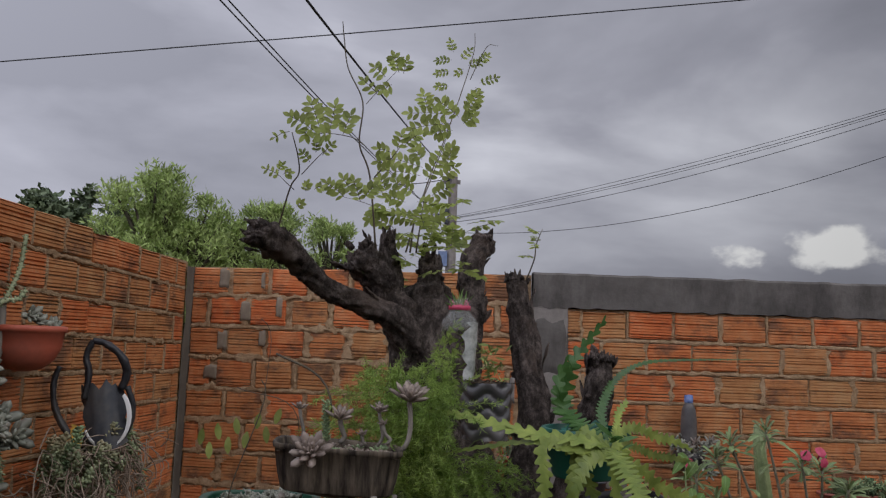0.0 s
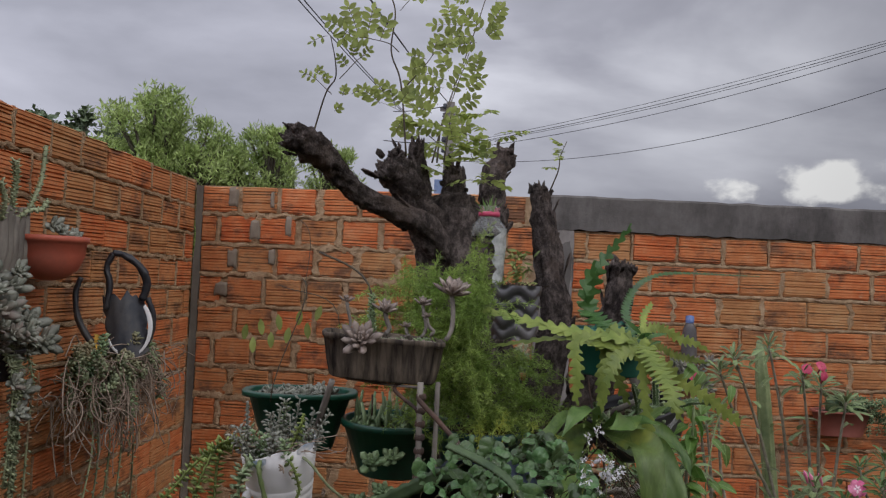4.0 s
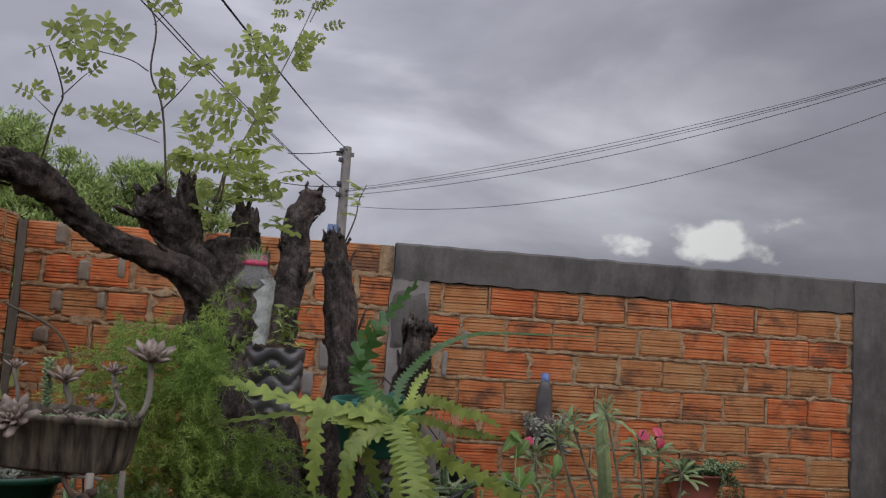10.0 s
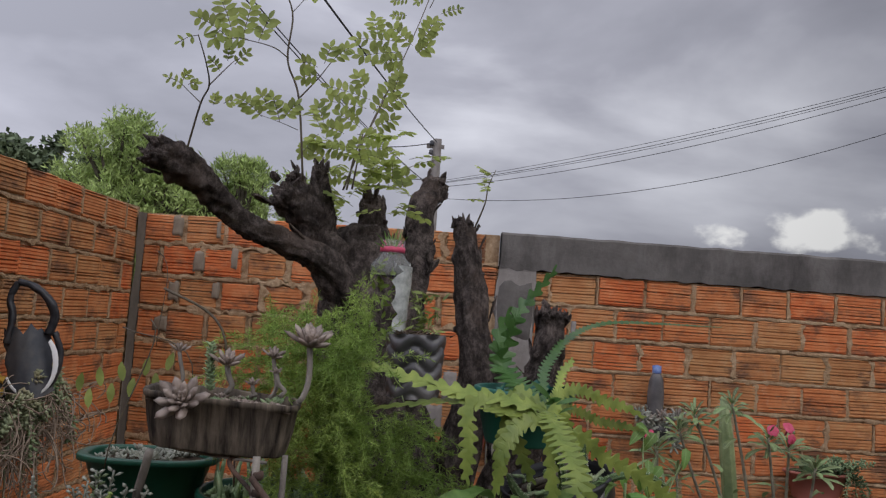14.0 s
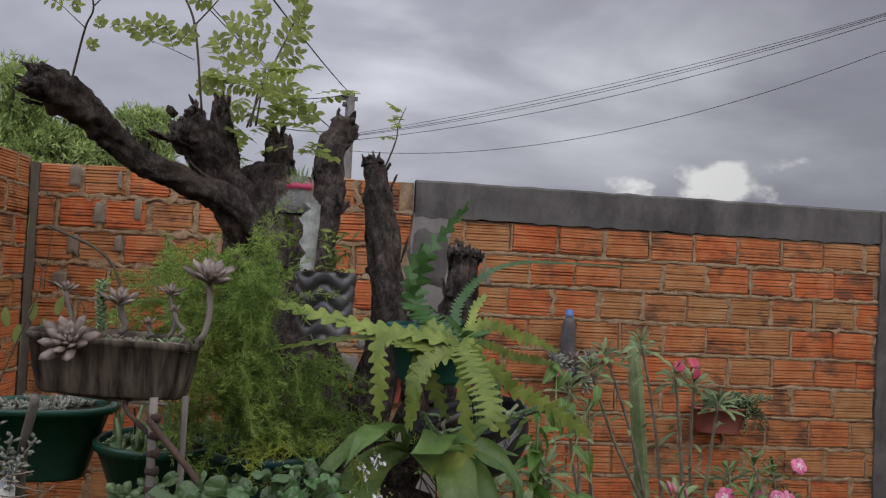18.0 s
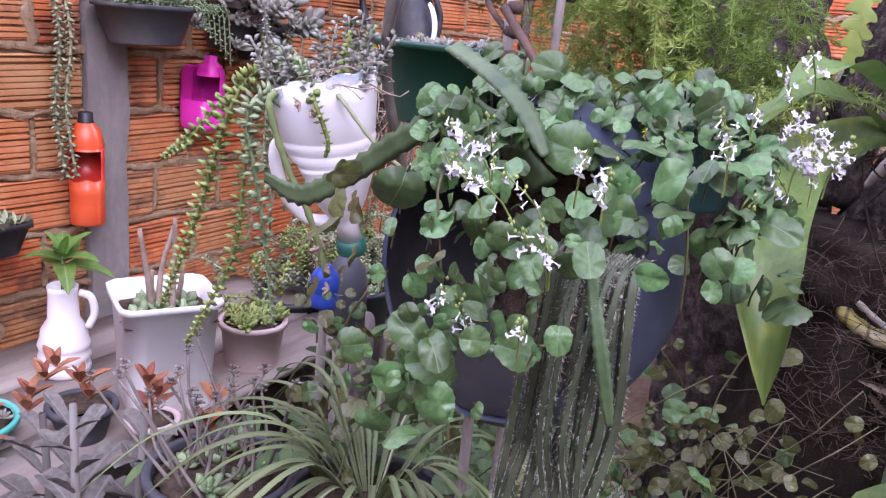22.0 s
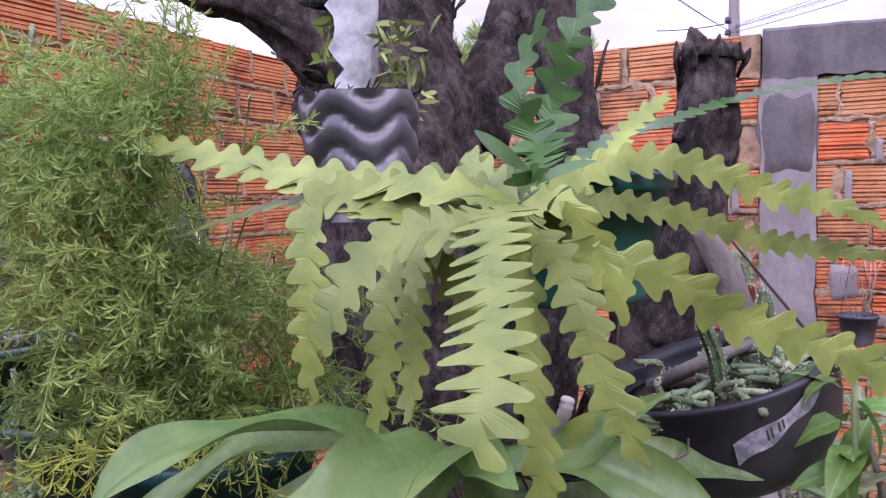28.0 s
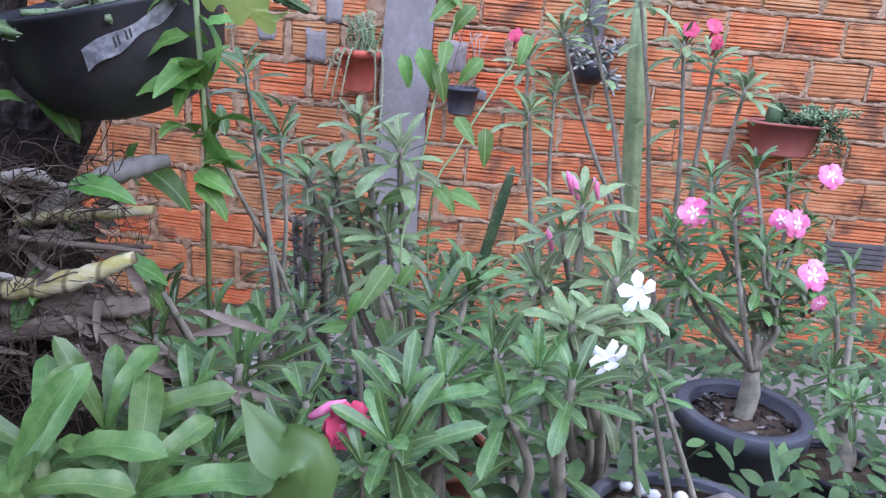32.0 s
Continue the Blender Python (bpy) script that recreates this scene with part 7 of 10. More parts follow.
herb = thing("leafy_herb", (0.51, 1.93, 1.40), "light green herb with narrow leaves beside the black pot", "plant")
g = Geo()
g.tube([(0.0, 0.05, -0.35), (0.005, 0.02, -0.1), (0.0, 0.0, 0.06)], 0.003, 6)
part("stem", g, M_GREENSTEM, herb)
for k in range(20):
    f = k / 19
    set_leaf(herb, L_HERB, (rng.uniform(-0.01, 0.01), 0.01, -0.13 + 0.19 * f + rng.uniform(-0.012, 0.012)), (rng.uniform(-1, 1), rng.uniform(-0.8, 0.5), rng.uniform(-0.3, 0.7)), rdir(rng) * 0.6 + Vector((0, -0.3, 1)), rng.uniform(0.035, 0.075), rng)

log = thing("orchid_log", (0.22, 2.02, 0.0), "dark rotten log section with orchid canes and matted roots", "log")
g = Geo()
barked(g, [(0.0, 0.03, -0.02), (0.0, 0.03, 0.5), (0.0, 0.02, 0.9), (0.0, 0.0, 1.16), (0.01, 0.0, 1.28)], (0.15, 0.13, 0.13, 0.12, 0.1), 28, 8, 0.2)
part("wood", g, M_LOG, log)
g = Geo()
for k in range(900):
    a = Vector((rng.uniform(-0.06, 0.20), rng.uniform(-0.16, -0.02), rng.uniform(0.98, 1.29)))
    d = rdir(rng)
    d.z *= 0.5
    b = a + d * rng.uniform(0.03, 0.10)
    g.tube(bez(a, a + rdir(rng) * 0.045, b + rdir(rng) * 0.045, b, 6), rng.uniform(0.0003, 0.0009), 3, False)
part("root_mat", g, M_ROOTS, log, "tangled dry brown roots")
LO = Vector((0.22, 2.02, 0.0))
M_SHEATH = plain_mat("dry_cane_sheath", (0.10, 0.075, 0.057), (0.29, 0.24, 0.19), 0.9, 24, 0.5, 0.1, stretch=(0.3, 0.3, 2.0))
for c_, n_, sp_ in (((0.393, 1.950, 1.078), 34, (0.06, 0.02, 0.03)), ((0.355, 1.950, 1.167), 26, (0.06, 0.02, 0.025)), ((0.320, 1.980, 1.231), 14, (0.04, 0.02, 0.03)), ((0.334, 1.930, 1.062), 20, (0.05, 0.02, 0.04))):
    for k in range(n_):
        g = Geo()
        p = Vector(c_) - LO + Vector((rng.gauss(0, sp_[0]), rng.gauss(0, sp_[1]), rng.gauss(0, sp_[2])))
        g.leaf(p, (rng.uniform(-0.3, 1), rng.uniform(-0.5, 0.3), rng.uniform(-0.9, 0.25)), (0.1, -1, 0.4), rng.uniform(0.04, 0.09), rng.uniform(0.007, 0.014), rng.uniform(0.2, 1.1), 0.5, 5, None, 1)
        part("dry_sheath", g, M_SHEATH, log)
for pts, r, mt in (
    ([(0.203, 1.930, 1.231), (0.240, 1.910, 1.178), (0.310, 1.900, 1.157), (0.385, 1.900, 1.169), (0.454, 1.910, 1.199)], 0.0125, M_CANE),
    ([(0.245, 1.900, 1.205), (0.288, 1.890, 1.181), (0.339, 1.890, 1.173)], 0.005, M_PALECANE),
    ([(0.317, 1.950, 1.126), (0.384, 1.950, 1.126), (0.451, 1.950, 1.134)], 0.008, M_PALECANE),
    ([(0.291, 1.960, 1.206), (0.363, 1.960, 1.220), (0.455, 1.960, 1.235)], 0.008, M_CANE),
    ([(0.284, 1.940, 1.255), (0.330, 1.940, 1.259), (0.375, 1.940, 1.258)], 0.005, M_PALECANE),
    ([(0.298, 1.970, 1.190), (0.337, 1.970, 1.219), (0.386, 1.970, 1.255), (0.432, 1.970, 1.276), (0.467, 1.980, 1.286)], 0.0125, M_PALECANE),
    ([(0.302, 1.930, 1.121), (0.368, 1.930, 1.132), (0.422, 1.930, 1.133), (0.457, 1.940, 1.135)], 0.0135, M_SHEATH),
    ([(0.306, 1.920, 1.097), (0.354, 1.920, 1.109), (0.391, 1.930, 1.112)], 0.014, M_SHEATH),
    ([(0.313, 1.930, 1.262), (0.342, 1.930, 1.270), (0.362, 1.930, 1.266)], 0.007, M_PALECANE),
    ([(0.331, 1.920, 1.205), (0.387, 1.910, 1.207), (0.457, 1.920, 1.202)], 0.0035, M_SHEATH),
    ([(0.310, 1.930, 1.187), (0.386, 1.930, 1.198), (0.464, 1.930, 1.204)], 0.004, M_ROOTS),
    ([(0.250, 1.980, 1.412), (0.244, 1.980, 1.392), (0.222, 2.000, 1.348)], 0.008, M_PALECANE),
):
    g = Geo()
    line = smooth_line([Vector(p) - LO for p in pts], 8)
    n = len(line)
    g.tube(line, [r * (0.75 + 0.25 * abs(math.sin(i * 1.1))) * (1 - 0.5 * max(0, (i / n - 0.75) / 0.25)) for i in range(n)], 12)
    part("cane", g, mt, log, "yellowed jointed orchid cane" if mt is M_CANE else "")
for k in range(12):
    f = k / 11
    set_leaf(log, L_BROAD, (0.03 + 0.2 * rng.random(), -0.1 + 0.1 * rng.random(), 1.12 + 0.25 * rng.random()), (rng.uniform(-0.2, 1), rng.uniform(-0.7, 0.3), rng.uniform(-0.4, 0.5)), (0, -0.5, 0.8), rng.uniform(0.05, 0.085), rng)

# ---------------------------------------------------------------- west wall: pots and bottles hung on the blocks
rng = random.Random(37)


def clump(parent, name, at, n, spread, size, mat, rng, axis=(1, -0.3, 0.6), fat=0.28, label="", leaves=13):
    """A cluster of fleshy rosettes, each a part."""
    for k in range(n):
        g = Geo()
        p = Vector(at) + Vector((rng.gauss(0, spread[0]), rng.gauss(0, spread[1]), rng.gauss(0, spread[2])))
        succ_rosette(g, p, Vector(axis) + rdir(rng) * 0.5, size * rng.uniform(0.65, 1.2), leaves, rng, fat)
        rosette_part(name, g, mat, parent, label)


half = pot("half_pot", (-1.450, 2.956, 1.653), 0.125, 0.085, 0.16, M_REDPOT, "round orange-red plastic wall pot with succulents", lift=0.92, prof=[(0.02, 0.0), (0.06, 0.01), (0.095, 0.04), (0.116, 0.085), (0.122, 0.135), (0.13, 0.138), (0.13, 0.156), (0.12, 0.158), (0.114, 0.13)])
clump(half, "rosette", (0.02, 0.05, 0.18), 2, (0.02, 0.03, 0.01), 0.055, M_ROSETTE, rng)
clump(half, "rosette", (0.02, 0.13, 0.15), 2, (0.01, 0.02, 0.01), 0.05, M_ROSETTE, rng)
clump(half, "rosette", (-0.02, -0.04, 0.12), 3, (0.03, 0.04, 0.01), 0.03, M_SUCC, rng)
g = Geo()
g.tube([(0.0, 0.03, 0.11), (0.02, 0.05, 0.16)], 0.006, 6)
part("stem", g, M_STICK, half)

pale = pot("pale_pot", (-1.494, 2.358, 1.783), 0.10, 0.075, 0.09, M_PINKISH, "faded pink plastic wall pot with small succulents", lift=0.9)
clump(pale, "rosette", (0.02, 0.0, 0.1), 6, (0.04, 0.05, 0.02), 0.045, M_SUCC, rng)

slab = thing("bark_slab", (-1.527, 2.775, 1.628), "grey weathered hollow wood slab planted with cacti", "wood slab")
g = Geo()
for k in range(5):
    y = -0.07 + 0.035 * k
    barked(g, [(0.02, y, -0.02), (0.035, y, 0.12), (0.03, y + 0.01, 0.25 + 0.02 * math.sin(k * 2))], (0.016, 0.024, 0.022), 10, 6, 0.2, k)
part("wood", g, M_STICK, slab)
for pts, n, sz in (
    ([(0.04, -0.02, 0.23), (0.05, -0.03, 0.3), (0.05, -0.02, 0.36), (0.05, -0.03, 0.42)], 70, 0.022),
    ([(0.04, 0.06, 0.23), (0.05, 0.1, 0.3), (0.05, 0.15, 0.38), (0.04, 0.19, 0.5)], 80, 0.018),
    ([(0.04, 0.02, 0.23), (0.06, 0.05, 0.26), (0.08, 0.1, 0.27), (0.08, 0.14, 0.3)], 40, 0.018),
    ([(0.04, -0.08, 0.22), (0.06, -0.1, 0.28), (0.06, -0.13, 0.34)], 30, 0.02),
):
    g = Geo()
    bead_stem(g, pts, 0.008, n, sz, rng)
    part("stem", g, M_JADE, slab)
bt = thing("clear_bottle", (-1.507, 2.532, 1.626), "small clear cut bottle with a blue band", "bottle")
part("body", Geo().lathe([(0.03, 0), (0.032, 0.02), (0.03, 0.07), (0.018, 0.09), (0.016, 0.1)], 20), M_CLEAR, bt)
part("band", Geo().lathe([(0.0315, 0.06), (0.033, 0.062), (0.033, 0.082), (0.025, 0.085)], 20), plain_mat("blue_grey_plastic", (0.16, 0.17, 0.24), (0.25, 0.26, 0.33), 0.5, 10), bt)

mass = thing("wall_succulents", (-1.464, 2.593, 1.459), "dense grey-green succulents trailing from a dark wall pot", "succulent")
part("pot_body", Geo().lathe(pot_profile(0.1, 0.07, 0.13), 26, at=(-0.03, 0, -0.09)), M_BLACKPOT, mass, "dark plastic wall pot")
clump(mass, "rosette", (0.05, 0.0, 0.07), 34, (0.055, 0.11, 0.07), 0.07, M_ROSETTE, rng)
clump(mass, "rosette", (0.09, 0.01, -0.16), 2, (0.01, 0.03, 0.03), 0.05, M_ROSETTE, rng)
for k in range(9):
    g = Geo()
    y = rng.gauss(0.06, 0.05)
    bead_stem(g, [(0.06, y, 0.0), (0.09, y + 0.01, -0.1), (0.085, y + 0.02, -0.25), (0.07, y + 0.03, -0.35 - 0.3 * rng.random())], 0.004, 70, 0.022, rng)
    part("trailing_stem", g, M_JADE, mass)

dry = thing("trailing_wall_plant", (-1.436, 3.316, 1.311), "wall pot overgrown with dry stems and pale succulent shoots", "succulent")
part("pot_body", Geo().lathe(pot_profile(0.105, 0.075, 0.14), 26, at=(-0.01, 0.12, -0.1)), M_BLACKPOT, dry, "dark plastic wall pot")
g = Geo()
for k in range(430):
    a = Vector((rng.uniform(-0.02, 0.2), rng.gauss(0.02, 0.19), rng.uniform(-0.12, 0.08)))
    b = a + Vector((rng.uniform(-0.02, 0.08), rng.uniform(-0.2, 0.2), rng.uniform(-0.24, 0.03)))
    g.tube(bez(a, a + rdir(rng) * 0.08, b + rdir(rng) * 0.1, b, 7), rng.uniform(0.0012, 0.003), 4, False)
part("dry_tangle", g, M_DRY, dry, "tangle of thin dry stems")
for k in range(64):
    g = Geo()
    a = Vector((rng.uniform(0.02, 0.18), rng.gauss(-0.04, 0.19), rng.uniform(-0.08, 0.10)))
    up = rng.random() < 0.55
    d = Vector((0.03, rng.uniform(-0.06, 0.06), rng.uniform(0.03, 0.09) if up else -rng.uniform(0.06, 0.2)))
    bead_stem(g, [a, a + d * 0.5 + Vector((0.02, 0, 0)), a + d], 0.006, 30, 0.03, rng)
    part("shoot", g, M_JADE if k % 4 else M_SUCC, dry)
for dy, dz in ((-0.28, -0.5), (-0.2, -0.62), (-0.05, -0.55), (0.12, -0.5), (0.25, -0.35), (0.3, -0.6)):
    g = Geo()
    a = Vector((0.06, dy * 0.6, -0.05))
    bead_stem(g, [a, a + Vector((0.05, dy * 0.1, dz * 0.4)), a + Vector((0.03, dy * 0.3, dz))], 0.004, 26, 0.022, rng)
    part("trailing_stem", g, M_JADE, dry)
g = Geo()
for k in range(14):
    c = Vector((0.06, -0.12 + 0.1 * rng.random(), 0.07 + 0.07 * rng.random()))
    g.leaf(c, rdir(rng), (1, -0.4, 0.3), 0.05, 0.022, 0.4, 0.1, 4, None, 1)
part("yellow_leaf", g, plain_mat("yellowing_leaf", (0.45, 0.22, 0.03), (0.55, 0.36, 0.06), 0.6, 20), dry, "yellow-orange fading leaves")

mask = thing("black_hanger", (-1.337, 3.278, 1.562), "black cut rubber hanger with a looped handle and white edge", "wall planter")
HX, HN = Vector((0.94, 0.34, 0.0)), Vector((0.34, -0.94, 0.0))


def on_hanger(h, z, out=0.0):
    return HX * h + HN * out + Vector((0, 0, z))


g = Geo()
vs, n = [], 14
for j in range(11):
    v = j / 10
    for i in range(n + 1):
        u = i / n
        edge = 0.02 * noise.noise((u * 7, v * 6, 2))
        vs.append(on_hanger(-0.045 + 0.155 * u + 0.03 * (1 - v) + edge * (abs(u - 0.5) > 0.45), -0.175 + (0.21 + 0.05 * noise.noise((u * 6, 1, 1))) * v - 0.03 * math.sin(3.1 * u) * (1 - v), 0.05 * math.sin(3.1 * u) + 0.03 * (1 - v) + 0.006 * noise.noise((u * 9, v * 7, 5))))
g.add(vs, [(j * (n + 1) + i, j * (n + 1) + i + 1, (j + 1) * (n + 1) + i + 1, (j + 1) * (n + 1) + i) for j in range(10) for i in range(n)])
part("dish", g, M_GREYPOT, mask, "dull dark inner face of the cut rubber")
for pts, r_ in (
    ([(0.10, 0.02, 0.03), (0.115, 0.09, 0.03), (0.085, 0.15, 0.03), (0.03, 0.19, 0.02), (-0.015, 0.2, 0.01)], 0.014),
    ([(-0.015, 0.2, 0.01), (-0.035, 0.14, 0.01), (-0.02, 0.07, 0.02), (-0.03, -0.02, 0.03)], 0.011),
    ([(-0.03, -0.17, 0.04), (-0.08, -0.14, 0.03), (-0.125, -0.06, 0.02), (-0.14, 0.03, 0.01), (-0.125, 0.10, 0.0)], 0.011),
    ([(0.12, 0.03, 0.02), (0.145, -0.05, 0.02), (0.13, -0.14, 0.03), (0.08, -0.2, 0.04)], 0.012),
):
    g = Geo()
    barked(g, [on_hanger(*p) for p in pts], [r_, r_ * 1.15, r_, r_ * 0.9][: max(2, len(pts) - 1)], 10, 7, 0.3, r_ * 300)
    part("strap", g, M_BLACKPOT, mask, "torn black rubber strap")
g = Geo()
vs = []
for i in range(17):
    f = i / 16
    c = 3.6 * f - 0.9
    h, z = 0.06 + 0.085 * math.cos(c), -0.085 - 0.115 * math.sin(c)
    w = 0.008 + 0.012 * (1 - f) * abs(math.sin(5 * f + 0.4))
    vs += [on_hanger(h - w * math.cos(c), z + w * math.sin(c), 0.062), on_hanger(h, z, 0.066), on_hanger(h, z, 0.05)]
g.add(vs, [(3 * i + k, 3 * i + 3 + k, 3 * i + 4 + k, 3 * i + 1 + k) for i in range(16) for k in range(2)])
part("white_edge", g, M_WHITEPL, mask, "white worn edge")

dpot = pot("dark_trough", (-1.478, 2.250, 1.379), 0.10, 0.075, 0.10, M_GREYPOT, "dark grey plastic wall trough with beaded green plant", sx=0.8, sy=1.3, power=0.7, lift=0.95)
g = Geo()
for k in range(60):
    a = Vector((rng.uniform(-0.05, 0.07), rng.uniform(-0.12, 0.12), 0.1))
    bead_stem(g, [a, a + Vector((0.01, 0, 0.025)), a + rdir(rng, -0.2, 0.5) * 0.05 + Vector((0.01, 0, 0))], 0.002, 14, 0.012, rng)
part("bead_foliage", g, M_SUCC, dpot, "small bead-like green leaves")
for k in range(6):
    g = Geo()
    a = Vector((0.06, 0.07 + 0.02 * k, 0.1))
    bead_stem(g, [a, a + Vector((0.03, 0.03, 0.0)), a + Vector((0.03, 0.05, -0.05 - 0.02 * k))], 0.002, 24, 0.013, rng)
    part("trailing_stem", g, M_SUCC, dpot)


def flask(name, at, r, h, mat, label, neck=0.36, capmat=None):
    ob = thing(name, at, label, "bottle")
    part("body", Geo().lathe([(r * 0.92, 0), (r, 0.006), (r, h * 0.28), (r * 0.97, h * 0.31), (r * 0.97, h * 0.34), (r, h * 0.36), (r, h * 0.68), (r * 0.8, h * 0.8), (r * neck, h * 0.89), (r * neck, h * 0.95)], 30), mat, ob)
    if capmat:
        part("cap", Geo().lathe([(r * neck * 1.2, h * 0.9), (r * neck * 1.25, h * 0.91), (r * neck * 1.25, h), (r * neck, h + 0.002)], 20), capmat, ob, "black screw cap")
    return ob


def hollow(rings, a0, a1, thick, seg=30, power=1.0, torn=0.0, sy=1.0):
    """A thin wall turned through part of a circle; rings of (r, z), the last one torn."""
    vs = []
    for inner in (0, thick):
        for k, (r, z) in enumerate(rings):
            for j in range(seg + 1):
                th = a0 + (a1 - a0) * j / seg
                c, sn = math.cos(th), math.sin(th)
                q = (abs(c) ** (2 / power) + abs(sn) ** (2 / power)) ** (-power / 2)
                dz = torn * (noise.noise((c * 3.1, sn * 3.1, r * 50)) + 0.5 * noise.noise((c * 9, sn * 9, 2))) if k == len(rings) - 1 else 0
                vs.append(((r - inner) * c * q, (r - inner) * sn * q * sy, z + dz))
    n, w = len(rings), seg + 1
    fs = [(k * w + j, k * w + j + 1, (k + 1) * w + j + 1, (k + 1) * w + j) for k in range(n - 1) for j in range(seg)]
    m = n * w
    fs += [tuple(v + m for v in f[::-1]) for f in fs]
    for k in (0, n - 1):
        fs += [(k * w + j, k * w + j + 1, m + k * w + j + 1, m + k * w + j) for j in range(seg)]
    for j in (0, seg):
        fs += [(k * w + j, (k + 1) * w + j, m + (k + 1) * w + j, m + k * w + j) for k in range(n - 1)]
    return Geo().add(vs, fs)


# orange bottle: a window cut in its front, the lower part left as a cup with a torn edge
ora = thing("orange_bottle", (-1.525, 2.10, 0.915), "orange plastic bottle with black cap, cut as planter", "bottle")
TAU = 2 * math.pi
part("cup", hollow([(0.001, 0.0), (0.039, 0.0), (0.043, 0.006), (0.043, 0.05), (0.0418, 0.056), (0.043, 0.062), (0.0418, 0.07), (0.043, 0.078), (0.043, 0.118)], 0, TAU, 0.0012, 36, torn=0.008), M_ORANGEB, ora, "orange lower part with a torn edge")
# back wall gets the redder copy, so its shade is painted in
part("back", hollow([(0.0427, 0.105), (0.0427, 0.16), (0.0427, 0.212)], 0.25, TAU - 1.9, 0.0012, 28), M_ORANGESHADE, ora, "back wall seen through the cut window, shade in its red")
part("shoulder", hollow([(0.0425, 0.195), (0.043, 0.204), (0.041, 0.225), (0.034, 0.247), (0.021, 0.262), (0.017, 0.266), (0.017, 0.275)], 0, TAU, 0.0012, 32), M_ORANGEB, ora)
part("cap", Geo().lathe([(0.0185, 0.258), (0.0195, 0.26), (0.0195, 0.268), (0.0175, 0.27), (0.018, 0.288), (0.014, 0.291), (0.0, 0.291)], 24), M_BLACKPOT, ora, "black screw cap")
# magenta bottle, square, its upper half cut open towards the yard
mg = thing("magenta_bottle", (-1.506, 2.487, 1.139), "square magenta plastic bottle cut open and hung on the wall", "bottle")
mg.matrix_basis = pose(-1.506, 2.487, 1.139, 0, 0, 2)
part("cup", hollow([(0.001, 0.0), (0.044, 0.0), (0.049, 0.006), (0.050, 0.012), (0.050, 0.085)], 0, TAU, 0.0012, 40, 0.35, 0.002), M_MAGENTA, mg)
# darker copy of the magenta paints the shade within the opening
part("back", hollow([(0.0495, 0.08), (0.0495, 0.15), (0.048, 0.165), (0.040, 0.18)], 0.3, TAU - 1.45, 0.0012, 34, 0.35), plain_mat("shaded_magenta", (0.40, 0.012, 0.20), (0.50, 0.02, 0.27), 0.4, 6), mg, "inner back wall of the cut bottle, shade in its colour")
part("shoulder", hollow([(0.034, 0.148), (0.033, 0.165), (0.026, 0.18), (0.017, 0.188), (0.016, 0.205)], 0, TAU, 0.0012, 24, 0.6).shift((0.008, 0.022, 0.004)), M_MAGENTA, mg, "paler magenta shoulder and neck")
part("soil", Geo().lathe([(0.047, 0.066), (0.02, 0.07), (0.001, 0.07)], 24, power=0.4), M_POTSOIL, mg, "dry grey soil")

cl = thing("rosette_cluster", (-1.442, 2.666, 1.451), "grey rosette succulents with a hanging stem", "succulent")
part("pot_body", Geo().lathe(pot_profile(0.08, 0.055, 0.1), 26, at=(-0.02, 0, -0.11)), M_BLACKPOT, cl, "dark wall pot")
clump(cl, "rosette", (0.03, 0.0, 0.03), 16, (0.04, 0.07, 0.05), 0.052, M_ROSETTE, rng)
clump(cl, "rosette", (0.05, -0.02, -0.17), 3, (0.01, 0.02, 0.02), 0.05, M_ROSETTE, rng)
g = Geo()
g.tube([(0.03, 0, 0), (0.07, -0.02, -0.08), (0.05, -0.02, -0.17)], 0.006, 6)
part("stem", g, M_DRY, cl)

# a long hanging stem of dried beads on the wall
string = thing("string_succulent", (-1.537, 2.017, 1.505), "long brownish succulent stem hanging down the wall", "succulent")
for dy in (0.0, 0.03):
    g = Geo()
    bead_stem(g, [(0.0, dy, 0.02), (0.02, dy + 0.01, -0.12), (0.015, dy - 0.005, -0.28), (0.02, dy + 0.015, -0.46)], 0.004, 90, 0.022, rng)
    part("stem", g, M_JADE, string)

trou = pot("wall_trough", (-1.498, 1.757, 0.901), 0.11, 0.09, 0.075, M_BLACKPOT, "black wall trough with dry brown plants", sx=0.6, sy=1.15, power=0.3, lift=0.95)
g = Geo()
for k in range(150):
    a = Vector((rng.uniform(-0.04, 0.05), rng.uniform(-0.12, 0.12), 0.07))
    g.leaf(a, rdir(rng, -0.1, 0.9), rdir(rng), rng.uniform(0.02, 0.045), 0.011, 0.6, 0.3, 3, None, 1)
part("foliage", g, M_JADE, trou, "brown and green shrivelled leaves")

# ---------------------------------------------------------------- shelf along the west wall
SZ = 0.635
shelf = thing("plank_shelf", (-1.22, 1.95, 0.0), "grey weathered plank shelf on posts along the wall", "shelf")
for dx in (-0.22, -0.02, 0.18):
    g = Geo()
    vs = []
    for i in range(25):
        y = -0.95 + 1.68 * i / 24
        for x, z in ((-0.095, -0.02), (0.095, -0.02), (0.095, 0.0), (-0.095, 0.0)):
            vs.append((dx + x + 0.003 * noise.noise((y * 3, dx, 0)), y, SZ + z + 0.003 * noise.noise((y * 2, dx * 9, 3))))
    g.add(vs, [(i * 4 + k, i * 4 + (k + 1) % 4, i * 4 + 4 + (k + 1) % 4, i * 4 + 4 + k) for i in range(24) for k in range(4)] + [(0, 3, 2, 1), (96, 97, 98, 99)])
    part("plank", g, M_BOARD, shelf)
